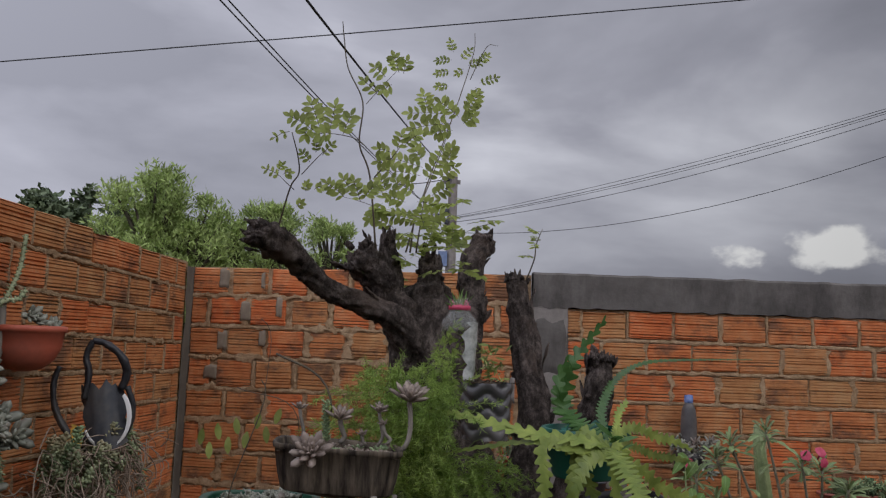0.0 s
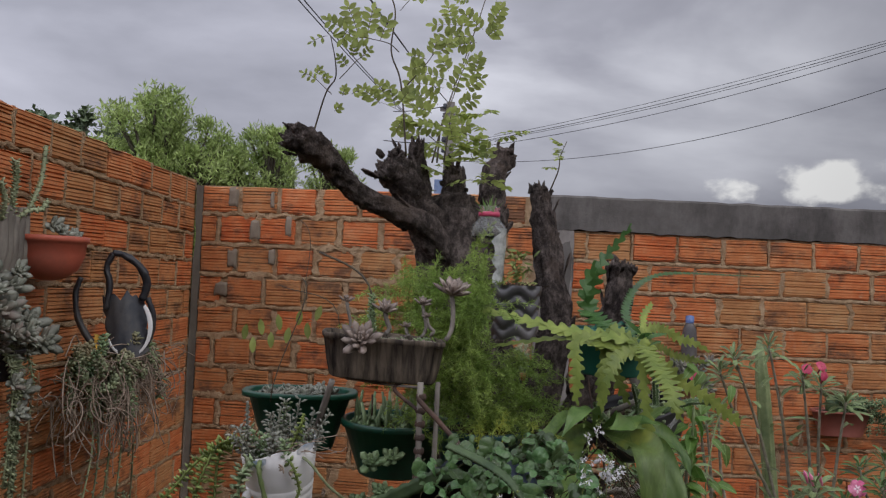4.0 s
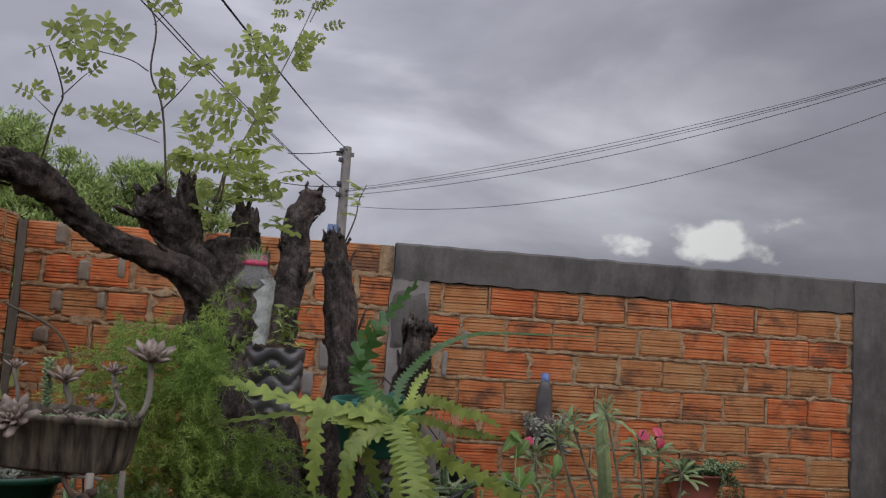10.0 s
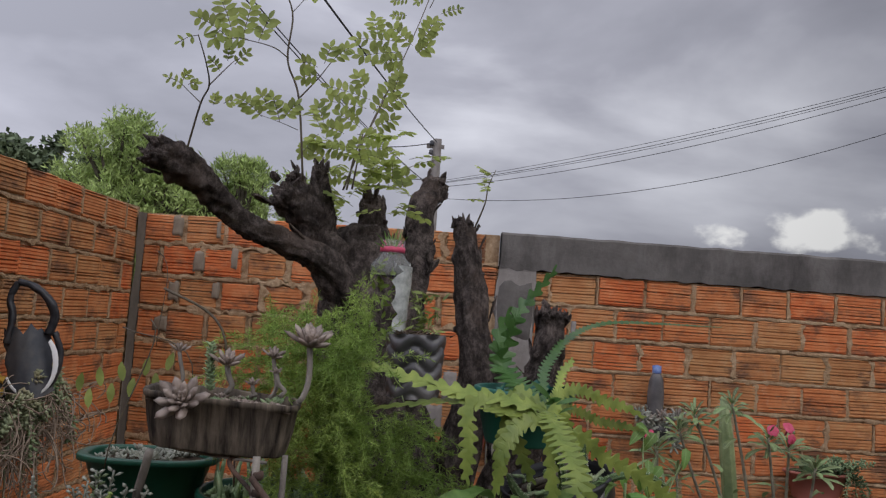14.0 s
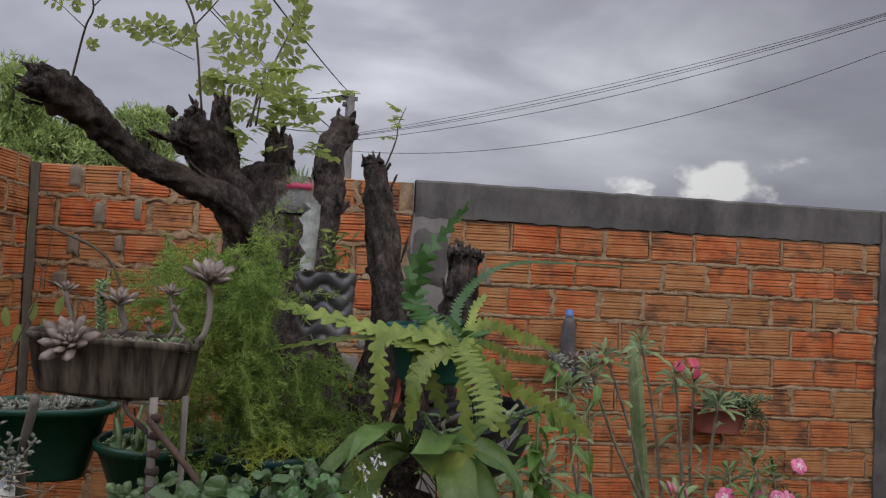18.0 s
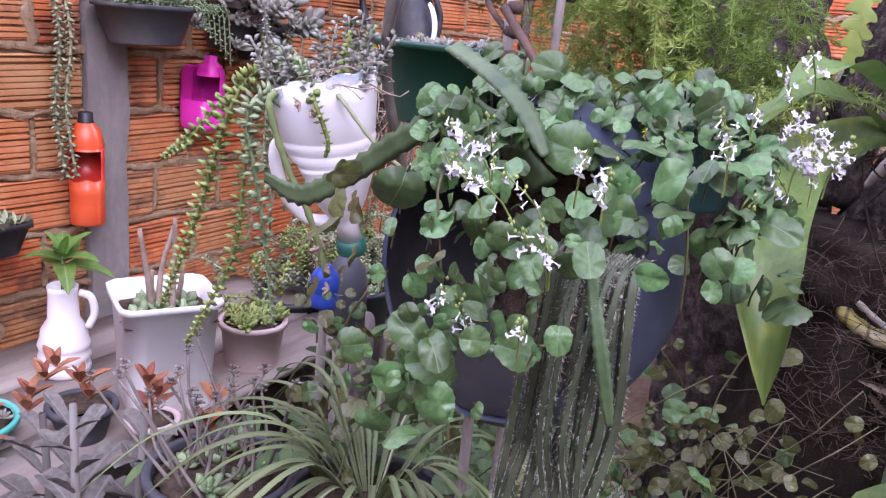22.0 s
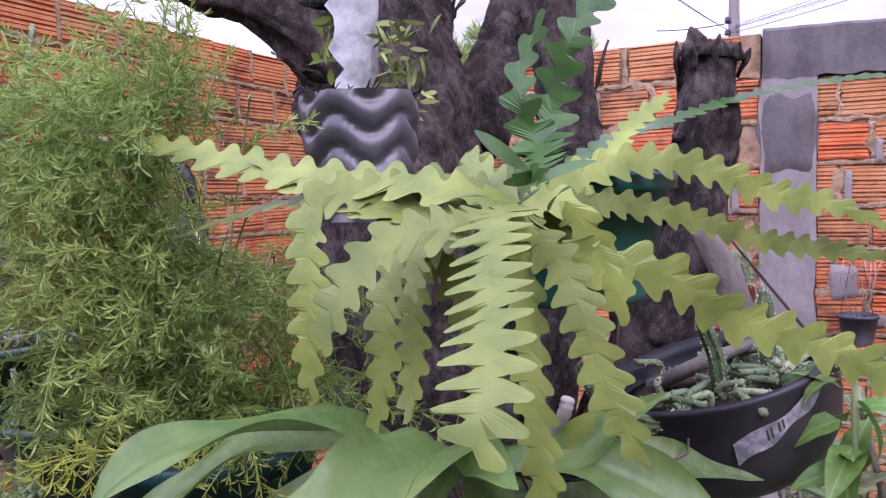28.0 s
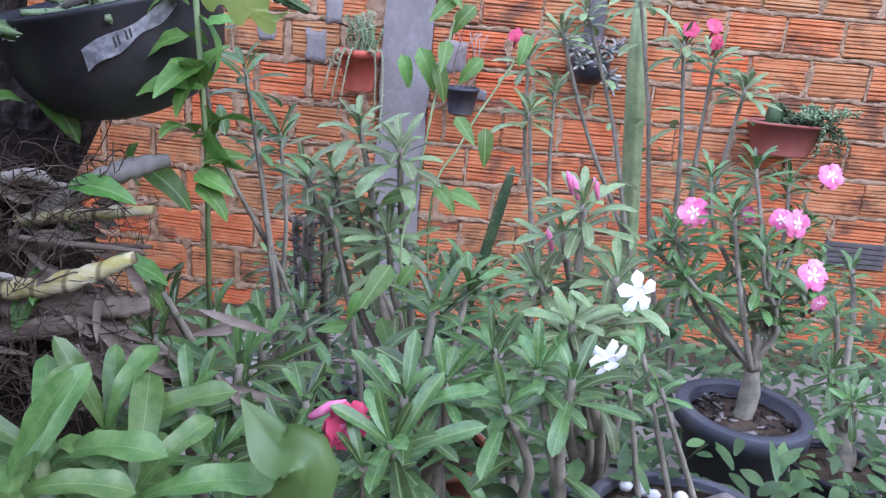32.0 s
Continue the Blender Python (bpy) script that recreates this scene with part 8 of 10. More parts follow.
for x in (-0.25, 0.2):
    for y in (-0.8, -0.1, 0.65):
        part("post", Geo().box((x - 0.03, y - 0.03, -0.01), (x + 0.03, y + 0.03, SZ - 0.02)), M_STICK, shelf, smooth=False)

# tall square white pot
wp = thing("white_pot", (-1.07, 1.925, SZ), "tall square white plastic pot with bare-stemmed succulent", "plant pot", rz=58)
g = Geo()
vs = []
for z, s in ((0.0, 0.088), (0.004, 0.09), (0.235, 0.1), (0.237, 0.109), (0.25, 0.11), (0.252, 0.107), (0.248, 0.1), (0.2, 0.096)):
    for j in range(32):
        th = 2 * math.pi * (j + 0.5) / 32
        c, sn = math.cos(th), math.sin(th)
        q = (abs(c) ** 8 + abs(sn) ** 8) ** (-1 / 8)
        groove = 1 - (0.035 if (j % 8 in (3, 4) and 0.003 < z < 0.231 and s < 0.101) else 0)
        vs.append((s * c * q * groove, s * sn * q * groove, z))
g.add(vs, [(i * 32 + j, i * 32 + (j + 1) % 32, i * 32 + 32 + (j + 1) % 32, i * 32 + 32 + j) for i in range(7) for j in range(32)] + [tuple(range(32))[::-1]])
part("body", g, M_WHITEPL, wp)
g = Geo()
g.add([(x, y, 0.205) for x, y in ((-0.097, -0.097), (0.097, -0.097), (0.097, 0.097), (-0.097, 0.097))], [(0, 1, 2, 3)])
part("soil", g, M_POTSOIL, wp)
for k in range(5):
    a = Vector((rng.uniform(-0.03, 0.03), rng.uniform(-0.03, 0.03), 0.2))
    g = Geo()
    b = a + Vector((rng.uniform(-0.05, 0.05), rng.uniform(-0.05, 0.05), rng.uniform(0.08, 0.25)))
    barked(g, [a, a.lerp(b, 0.5) + rdir(rng) * 0.012, b], (0.007, 0.006, 0.005), 8, 5, 0.15)
    part("stem", g, M_DRY, wp)
for k in range(9):
    g = Geo()
    succ_rosette(g, (rng.uniform(-0.06, 0.06), rng.uniform(-0.06, 0.06), 0.21), rdir(rng, 0.5, 1), 0.045, 9, rng, 0.33)
    rosette_part("rosette", g, M_SUCC, wp)

jar = thing("white_bottle", (-1.33, 1.87, SZ), "cut white ribbed detergent bottle used as a pot", "bottle")
g = Geo().lathe([(0.052, 0), (0.056, 0.006)] + [(0.056 + 0.0025 * math.sin(i * 1.57), 0.01 + 0.007 * i) for i in range(12)] + [(0.05, 0.11), (0.035, 0.135), (0.032, 0.2), (0.034, 0.215), (0.031, 0.215), (0.03, 0.14)], 32)
part("body", g, M_WHITEPL, jar)
part("handle", Geo().tube(smooth_line([(0.03, 0.02, 0.2), (0.05, 0.035, 0.19), (0.055, 0.04, 0.15), (0.045, 0.03, 0.115)], 5), 0.009, 8), M_WHITEPL, jar)
g = Geo()
g.tube([(0, 0, 0.14), (0.0, 0, 0.24), (0.005, 0, 0.29)], 0.004, 6)
part("stem", g, M_GREENSTEM, jar)
whorl(jar, L_HERB, (0.005, 0, 0.29), (0.1, -0.1, 1), 11, 0.12, rng, (0.2, 1.2))

bowl = pot("turquoise_bowl", (-1.20, 1.55, SZ), 0.088, 0.06, 0.055, M_TURQ, "shallow turquoise bowl with blue-grey succulents", rim=0.006, lift=0.9)
small_succulents(bowl, 46, 0.078, 0.078, 0.052, 0.016, M_ROSETTE, rng)
pot("small_pot", (-1.06, 1.70, SZ), 0.062, 0.045, 0.075, M_GREYPOT, "small dark grey pot with soil and moss", lift=0.93)
b3 = pot("small_pot", (-0.93, 1.76, SZ), 0.048, 0.036, 0.06, M_PINKISH, "small faded olive pot with mossy soil", lift=0.93)
small_succulents(b3, 14, 0.035, 0.035, 0.055, 0.01, M_TRAIL, rng)
b4 = pot("faded_pot", (-1.036, 2.183, 0.635), 0.078, 0.066, 0.12, M_PINKISH, "faded pinkish plastic pot with small green plants", lift=0.93)
small_succulents(b4, 30, 0.07, 0.07, 0.125, 0.03, M_TRAIL, rng)
b5 = pot("grey_tub", (-0.98, 2.55, SZ - 0.02), 0.11, 0.09, 0.16, M_GREYPOT, "grey plastic tub with trailing green succulents", lift=0.93)
small_succulents(b5, 40, 0.1, 0.1, 0.16, 0.03, M_SUCC, rng)
slate = thing("grey_slab", (-0.82, 2.30, SZ), "leaning rounded grey slab between the pots", "slab")
g = Geo()
vs = [(-0.005, 0, 0)]
for i in range(25):
    th = math.pi * i / 24
    vs.append((0.05 * math.sin(th) * 0.4, 0.075 * math.cos(th), 0.17 * math.sin(th) ** 0.7))
m_ = len(vs)
vs += [(x + 0.02, y, z) for x, y, z in vs]
g.add(vs, [(0, i, i + 1) for i in range(1, 25)] + [(m_, m_ + i + 1, m_ + i) for i in range(1, 25)] + [(i, m_ + i, m_ + i + 1, i + 1) for i in range(1, 25)])
part("stone", g, M_PILLAR, slate)

# felt-leaved plant, low in front of the shelf
felt = thing("felt_plant", (-0.66, 1.37, 0.10), "grey felt-leaved plant with rusty young leaves", "plant")
for dx, dy, h in ((0.0, 0.0, 0.87), (0.07, 0.06, 0.85), (-0.12, 0.04, 0.80), (0.13, 0.13, 0.80), (-0.2, -0.03, 0.74)):
    g = Geo()
    top = Vector((dx, dy, h))
    g.tube([(dx * 0.3, dy * 0.3, 0.3), (dx * 0.8, dy * 0.8, 0.6), top], [0.009, 0.007, 0.005], 8)
    part("stem", g, M_SILVER, felt)
    for k in range(6):
        z = h - 0.04 - 0.034 * k
        for s_ in (0, 1):
            a = k * 1.57 + s_ * 3.14 + rng.uniform(-0.3, 0.3)
            set_leaf(felt, L_SILVER, (dx, dy, z), (math.cos(a), math.sin(a), 0.7 + 0.5 * rng.random()), (-math.cos(a), -math.sin(a), 0.8), rng.uniform(0.055, 0.075) + 0.007 * k, rng)
    for j in range(3):
        whorl(felt, L_RUST, top + Vector((rng.uniform(-0.02, 0.02), rng.uniform(-0.02, 0.02), 0.012 + 0.026 * j)), (0, 0, 1), 5, 0.045, rng, (0.3, 0.9), 0.01)
pot("grey_pot", (-0.66, 1.37, 0.0), 0.15, 0.11, 0.46, M_GREYPOT, "dark grey pot of the felt-leaved plant")

spider = pot("grey_pot", (-0.44, 1.42, 0.80), 0.092, 0.07, 0.13, M_GREYPOT, "dark grey pot of dry spindly stems and green shoots", lift=0.93)
for k in range(22):
    g = Geo()
    a = Vector((rng.uniform(-0.06, 0.06), rng.uniform(-0.06, 0.06), 0.12))
    b = a + Vector((rng.uniform(-0.1, 0.06), rng.uniform(-0.05, 0.05), rng.uniform(0.06, 0.17)))
    barked(g, [a, a.lerp(b, 0.5) + rdir(rng) * 0.02, b], (0.0026, 0.0022, 0.0018), 7, 5, 0.2)
    bead_stem(g, [b, b + Vector((0, 0, 0.008)), b + Vector((0.004, 0, 0.016))], 0.0014, 6, 0.010, rng)
    part("stem", g, M_STICK, spider)
small_succulents(spider, 8, 0.06, 0.06, 0.125, 0.03, M_SUCC, rng)
grass = thing("spider_plant", (-0.23, 1.45, 0.81), "spider plant with long thin arching striped leaves", "plant")
M_BLADE = leafy("striped_blade", (0.09, 0.135, 0.05), (0.20, 0.24, 0.11), (0.46, 0.46, 0.31), 0.45, 0, 0.0025, 0.2, 0.3)
for k in range(54):
    a = rng.uniform(0, 6.283)
    L = rng.uniform(0.12, 0.26)
    d = Vector((math.cos(a), math.sin(a) - 0.2, 0))
    p0 = d * 0.02 + Vector((0, 0, 0.14))
    blade([p0, p0 + d * L * 0.35 + Vector((0, 0, L * 0.45)), p0 + d * L * 0.75 + Vector((0, 0, L * 0.42)), p0 + d * L * 1.1 + Vector((0, 0, L * 0.1))], 0.0075, (0, 0, 1), grass, M_BLADE, o=Vector((0, 0, 0)), wave=0.05)
pot("black_pot", (-0.23, 1.45, 0.80), 0.10, 0.075, 0.15, M_BLACKPOT, "black plastic pot under the spider plant", lift=0.9)
sh2 = thing("stone_plinth", (-0.32, 1.43, 0.0), "dark rough block plinth under the pots", "plinth")
g = Geo()
g.box((-0.25, -0.13, -0.02), (0.25, 0.15, 0.8))
part("block", g, M_DARKCONC, sh2, smooth=False)

# low bush and pale things by the wall's foot
bush = thing("low_bush", (-1.236, 2.798, 0.743), "low bush of small grey-green succulent leaves", "bush")
for k in range(95):
    g = Geo()
    p = Vector((rng.gauss(0, 0.085), rng.gauss(0, 0.15), rng.uniform(-0.1, 0.04)))
    bead_stem(g, [p, p + Vector((0.0, 0, 0.05)), p + rdir(rng, 0.3, 1) * 0.1], 0.003, 26, 0.022, rng)
    part("sprig", g, M_JADE if k % 3 else M_TRAIL, bush)
part("pot_body", Geo().lathe(pot_profile(0.2, 0.16, 0.2), 30, 0.8, 1.5, at=(0, 0, -0.28)), M_GREYPOT, bush, "dark tub under the bush")
g = Geo()
g.box((-0.14, -0.28, -((-1.236, 2.798, 0.743)[2])), (0.14, 0.28, -0.28))
part("support", g, M_DARKCONC, bush, smooth=False)
for i, (px_, lab, mt, r, h) in enumerate((((-1.053, 2.882, 0.693), "upturned grey plastic bottle standing by the wall", M_GREYPOT, 0.045, 0.17), ((-0.607, 1.94, 1.025), "upturned dark grey bottle standing by the wall", M_GREYPOT, 0.04, 0.15), ((-1.181, 3.434, 0.364), "crumpled white plastic bag by the wall", M_WHITEPL, 0.06, 0.12))):
    ob = thing("bag" if mt is M_WHITEPL else "upturned_bottle", (px_[0], px_[1], px_[2] - h * 0.7), lab, "bag" if mt is M_WHITEPL else "bottle")
    g = Geo().lathe([(r, 0), (r, h * 0.6), (r * 0.85, h * 0.85), (r * 0.4, h), (0.001, h * 1.02)], 24)
    if mt is M_WHITEPL:
        g.v = [(x * (1 + 0.5 * noise.noise((x * 20, y * 20, z * 20))), y * (1 + 0.5 * noise.noise((y * 20, z * 20, x * 20))), z + 0.01 * noise.noise((x * 40, y * 40, 1))) for x, y, z in g.v]
    part("body", g, mt, ob)
    part("stake", Geo().tube([(0, 0, -(px_[2] - h * 0.7) + 0.0), (0, 0, 0.02)], 0.02, 8), M_STICK, ob)
bb = flask("blue_bottle", (-0.409, 1.583, 1.118), 0.020, 0.064, plain_mat("blue_plastic", (0.02, 0.06, 0.35), (0.04, 0.1, 0.5), 0.4, 8), "small blue plastic bottle on a stick among round leaves", 0.4)
part("stake", Geo().tube([(0, 0, -1.118), (0, 0, 0.02)], 0.007, 8), M_STICK, bb)
for k in range(30):
    w_ = rdir(rng, -0.8, 0.4)
    set_leaf(bb, L_IVYOLD if k % 3 else L_IVY, (0.06 + rng.gauss(0, 0.04), -0.05 + rng.gauss(0, 0.02), rng.uniform(-0.14, 0.07)), w_, Vector((0.1, -1, 0.4)) + rdir(rng) * 0.5, rng.uniform(0.014, 0.03), rng)
part("twig", Geo().tube(smooth_line([(0.0, 0.0, -0.3), (0.04, -0.04, -0.15), (0.07, -0.05, 0.0), (0.1, -0.05, 0.06)], 5), 0.002, 5), M_IVYSTEM, bb)

# ---------------------------------------------------------------- east wall: hung pots
rng = random.Random(53)
brown = pot("brown_trough", (2.16, 4.50, 0.955), 0.155, 0.115, 0.135, M_BROWNPOT, "brown plastic wall trough with cactus and trailing herb", sy=0.5, power=0.8, rim=0.012, lift=0.93)
g = Geo().lathe([(0.02, 0.12), (0.034, 0.14), (0.036, 0.17), (0.026, 0.205), (0.005, 0.215)], 18, at=(-0.06, -0.02, 0))
part("cactus", g, M_CACTUS, brown, "small round dark cactus")
for k in range(44):
    g = Geo()
    a = Vector((rng.uniform(-0.06, 0.17), rng.uniform(-0.05, 0.03), 0.125))
    d = Vector((rng.uniform(-0.05, 0.14), rng.uniform(-0.06, 0.02), rng.uniform(-0.12, 0.08) if a.x > 0.08 else rng.uniform(0.02, 0.08)))
    bead_stem(g, [a, a + d * 0.5 + Vector((0.01, -0.02, 0.03)), a + d], 0.002, 22, 0.022, rng)
    part("sprig", g, M_SUCC if k % 2 else M_CACTUS, brown)
red = pot("red_pot", ((0.389, 4.504, 1.065)[0], (0.389, 4.504, 1.065)[1], 1.06), 0.078, 0.058, 0.165, M_REDPOT, "terracotta red plastic pot hung on the wall", rim=0.006, rimh=0.03, lift=0.93)
for k in range(30):
    g = Geo()
    a = Vector((rng.uniform(-0.05, 0.06), rng.uniform(-0.05, 0.05), 0.15))
    h = rng.uniform(0.05, 0.17)
    bead_stem(g, [a, a + Vector((rng.uniform(-0.02, 0.02), 0, h * 0.6)), a + Vector((rng.uniform(-0.05, 0.05), 0, h))], 0.003, 20, 0.014, rng)
    part("shoot", g, M_SUCC if k % 3 else M_JADE, red)
for k in range(5):
    g = Geo()
    a = Vector((-0.07 + 0.03 * k, -0.06, 0.15))
    bead_stem(g, [a, a + Vector((-0.02 if k < 3 else 0.05, -0.03, 0.0)), a + Vector((-0.06 if k < 3 else 0.06, -0.02, -0.15 - 0.05 * k))], 0.003, 34, 0.014, rng)
    part("trailing_stem", g, M_JADE, red)
blk = pot("black_pot", ((0.817, 4.513, 1.004)[0], 4.515, 1.0), 0.068, 0.05, 0.11, M_GREYPOT, "small blue-black pot hung by wires on the wall", rim=0.004)
g = Geo()
for x in (-0.06, 0.05):
    g.tube([(x, 0, 0.11), (0.0, 0.06, 0.42)], 0.0015, 5)
part("wire", g, M_IRON, blk)
for k in range(9):
    g = Geo()
    a = Vector((rng.uniform(-0.04, 0.04), rng.uniform(-0.03, 0.03), 0.09))
    g.tube([a, a + Vector((rng.uniform(-0.05, 0.05), 0, 0.15)), a + Vector((rng.uniform(-0.08, 0.08), 0, 0.24))], 0.0018, 5)
    part("stem", g, M_DRY, blk)
capb = thing("capped_bottle", (1.325, 4.53, 1.33), "hanging cut bottle with blue cap holding a grey succulent", "bottle")
part("body", Geo().lathe([(0.02, 0.2), (0.036, 0.16), (0.042, 0.1), (0.042, 0.0), (0.04, -0.02)], 24), plain_mat("dusty_dark_plastic", (0.06, 0.055, 0.055), (0.14, 0.13, 0.125), 0.5, 9), capb)
part("cap", Geo().lathe([(0.021, 0.195), (0.023, 0.2), (0.023, 0.235), (0.0, 0.24)], 20), plain_mat("faded_blue_plastic", (0.05, 0.11, 0.34), (0.2, 0.27, 0.45), 0.45, 30), capb, "blue screw cap")
part("bowl", Geo().lathe([(0.045, -0.16), (0.075, -0.13), (0.085, -0.08), (0.078, -0.06), (0.0, -0.06)], 24), M_BLACKPOT, capb, "dark lower half with soil")
for k in range(12):
    g = Geo()
    succ_rosette(g, (rng.gauss(0.0, 0.05), rng.gauss(-0.05, 0.025), rng.gauss(-0.04, 0.035)), (0, -1, 0.6), 0.055, 15, rng, 0.16)
    rosette_part("rosette", g, M_ROSETTE, capb)
for at in ((0.09, -0.05, -0.16), (0.07, -0.06, -0.12)):
    g = Geo()
    succ_rosette(g, at, (0.3, -1, 0.2), 0.06, 15, rng, 0.16)
    rosette_part("rosette", g, M_ROSETTE, capb)
patch = thing("vent_block", ((2.533, 4.606, 0.507)[0] + 0.1, 4.6, (2.530, 4.606, 0.520)[2]), "grey stained odd block set in the wall", "block")
g = Geo()
for k in range(5):
    g.box((-0.14, -0.006 - 0.003 * (k % 2), -0.06 + 0.024 * k), (0.14, 0.03, -0.041 + 0.024 * k))
part("face", g, M_CAP, patch, smooth=False)

# ---------------------------------------------------------------- raised bench that carries the garden's pots
BZ = 0.52
bench = thing("plant_bench", (1.2, 2.45, 0.0), "low weathered plank bench crowded with potted plants", "bench")
for k in range(8):
    y = -0.72 + 0.195 * k
    g = Geo()
    g.box((-0.95, y, BZ - 0.03), (0.95, y + 0.18, BZ))
    part("plank", g, M_BOARD, bench, smooth=False)
for x in (-0.85, 0.0, 0.85):
    for y in (-0.6, 0.7):
        part("leg", Geo().box((x - 0.04, y - 0.04, -0.01), (x + 0.04, y + 0.04, BZ - 0.03)), M_STICK, bench, smooth=False)


def five_petal(geo, geo2, at, way, size, rng):
    """Open desert-rose flower: five broad petals and a pale throat."""
    at, way = Vector(at), Vector(way).normalized()
    s = way.orthogonal().normalized()
    u = way.cross(s)
    r0 = rng.uniform(0, 1)
    for k in range(5):
        th = r0 + 2 * math.pi * k / 5
        d = (u * math.cos(th) + s * math.sin(th)) + way * 0.3
        geo.leaf(at, d, way, size * rng.uniform(0.82, 0.95), size * rng.uniform(1.0, 1.15), rng.uniform(0.3, 1.0), -0.12, 7, obovate, 2, 0.34, k)
    geo2.lathe([(size * 0.02, 0), (size * 0.14, size * 0.06), (size * 0.05, size * 0.09)], 8, at=(0, 0, 0))
    n = len(geo2.v)
    q = way.to_track_quat("Z", "Y")
    geo2.v[n - 24:] = [tuple(at + q @ Vector(v)) for v in geo2.v[n - 24:]]
    for k in range(5):
        th = r0 + 2 * math.pi * k / 5
        d = (u * math.cos(th) + s * math.sin(th)) + way * 0.36
        geo2.leaf(at + way * 0.0012, d, way, size * rng.uniform(0.34, 0.48), size * 0.27, 0.5, -0.12, 4, obovate, 1, 0.2, k)


def trumpet(geo, at, way, size, rng):
    """A white tubular flower with flared lobes."""
    at, way = Vector(at), Vector(way).normalized()
    geo.tube([at - way * size * 1.1, at - way * size * 0.3, at], [size * 0.1, size * 0.22, size * 0.3], 10, False)
    s = way.orthogonal().normalized()
    u = way.cross(s)
    for k in range(5):
        th = 2 * math.pi * k / 5
        d = u * math.cos(th) + s * math.sin(th) + way * 0.5
        geo.leaf(at - way * size * 0.1, d, way, size * 0.95, size * 0.75, 0.9, -0.15, 5, obovate, 2, 0.2, k)


def desert_rose(name, foot, tips, label, leaf=0.085, n=13, pool=None, caudex=0.03, stem=0.008, stemmat=None, flowers=(), fmat=None, axis=None, kind="plant", extra=0):
    """A potted desert rose: swollen foot, forking stems, a whorl of leaves at each tip."""
    ob = thing(name, foot, label, kind)
    F_ = Vector(foot)
    pool = pool or (L_ADENL if rng.random() < 0.25 else L_ADEN)
    g = Geo()
    barked(g, [(0, 0, -0.03), (0.004, 0, 0.03), (0.0, 0.004, 0.09), (0.0, 0.0, 0.15)], (caudex * 1.2, caudex * 1.25, caudex * 0.8, stem * 1.4), 14, 5, 0.12, foot[0])
    part("trunk", g, stemmat or M_GREYSTEM, ob)
    for i, tp in enumerate(tips):
        t = Vector(tp) - F_
        g = Geo()
        a = Vector((rng.uniform(-0.01, 0.01), rng.uniform(-0.01, 0.01), 0.08))
        m1 = a.lerp(t, 0.4) + Vector((rng.uniform(-0.03, 0.03), rng.uniform(-0.03, 0.03), -0.02 + 0.06 * rng.random()))
        barked(g, [a, m1, a.lerp(t, 0.75) + Vector((rng.uniform(-0.015, 0.015), 0, -0.01)), t], (stem, stem * 0.85, stem * 0.7, stem * 0.55), 9, 6, 0.1, i)
        part("branch", g, stemmat or M_GREYSTEM, ob)
        ax = Vector(axis) if axis else ((t - m1).normalized() + Vector((0, -0.35, 0.5)))
        whorl(ob, pool, t, ax, n + rng.randrange(-2, 3), leaf, rng, (0.2, 1.45), 0.045)
        for e_ in range(extra):
            q = a.lerp(t, rng.uniform(0.45, 0.9))
            set_leaf(ob, pool, q, rdir(rng, -0.2, 0.6), (0, -0.3, 1), leaf * rng.uniform(0.6, 0.95), rng)
    for fp_, w, s in flowers:
        g, g2 = Geo(), Geo()
        five_petal(g, g2, Vector(fp_) - F_, w, s, rng)
        fl = part("flower", g, fmat or M_PINKFL, ob, "pink five-petalled flower with a pale throat")
        part("throat", g2, M_REDFL if fmat else M_THROAT, fl)
        g = Geo().tube([Vector(fp_) - F_ + Vector((0, 0.03, -0.03)), Vector(fp_) - F_], [0.003, 0.005], 6)
        part("flower_tube", g, fmat or M_PINKFL, ob)
    return ob


def bench_pot(x, y, r, h, mat, label, name="plant_pot", z=BZ, **kw):
    return pot(name, (x, y, z), r, r * 0.76, h, mat, label, lift=0.9, **kw)


# back row, against the wall
desert_rose("desert_rose", (1.46, 3.25, 0.33), [(1.021, 3.200, 1.414), (1.075, 3.200, 1.469), (1.187, 3.150, 1.522), (1.296, 3.100, 1.418), (1.462, 3.100, 1.331), (1.392, 3.150, 1.385)], "tall bare-stemmed desert rose with leaf tufts and red flowers", 0.105, 22, pool=L_ADENL, stem=0.008, caudex=0.03, extra=7,
            flowers=(((1.304, 3.080, 1.447), (-0.2, -1, 0.5), 0.024), ((1.357, 3.080, 1.459), (0.2, -1, 0.5), 0.025), ((1.369, 3.080, 1.422), (0.3, -1, 0.0), 0.022)), fmat=M_REDFL)
pot("plant_pot", (1.46, 3.25, 0.0), 0.19, 0.14, 0.38, M_GREYPOT, "large dark plastic pot of the tall desert rose", lift=0.9)
desert_rose("desert_rose", (1.05, 3.2, 0.33), [(0.948, 3.200, 1.350), (0.961, 3.150, 1.222), (1.023, 3.200, 1.266)], "slender desert rose with a single red bloom", 0.10, 20, pool=L_ADENL, stem=0.008, flowers=(((0.907, 3.150, 1.394), (-0.3, -1, 0.4), 0.022),), fmat=M_REDFL, extra=3)
pot("plant_pot", (1.05, 3.2, 0.0), 0.16, 0.12, 0.38, M_BLACKPOT, "black plastic pot of a slender desert rose", lift=0.9)


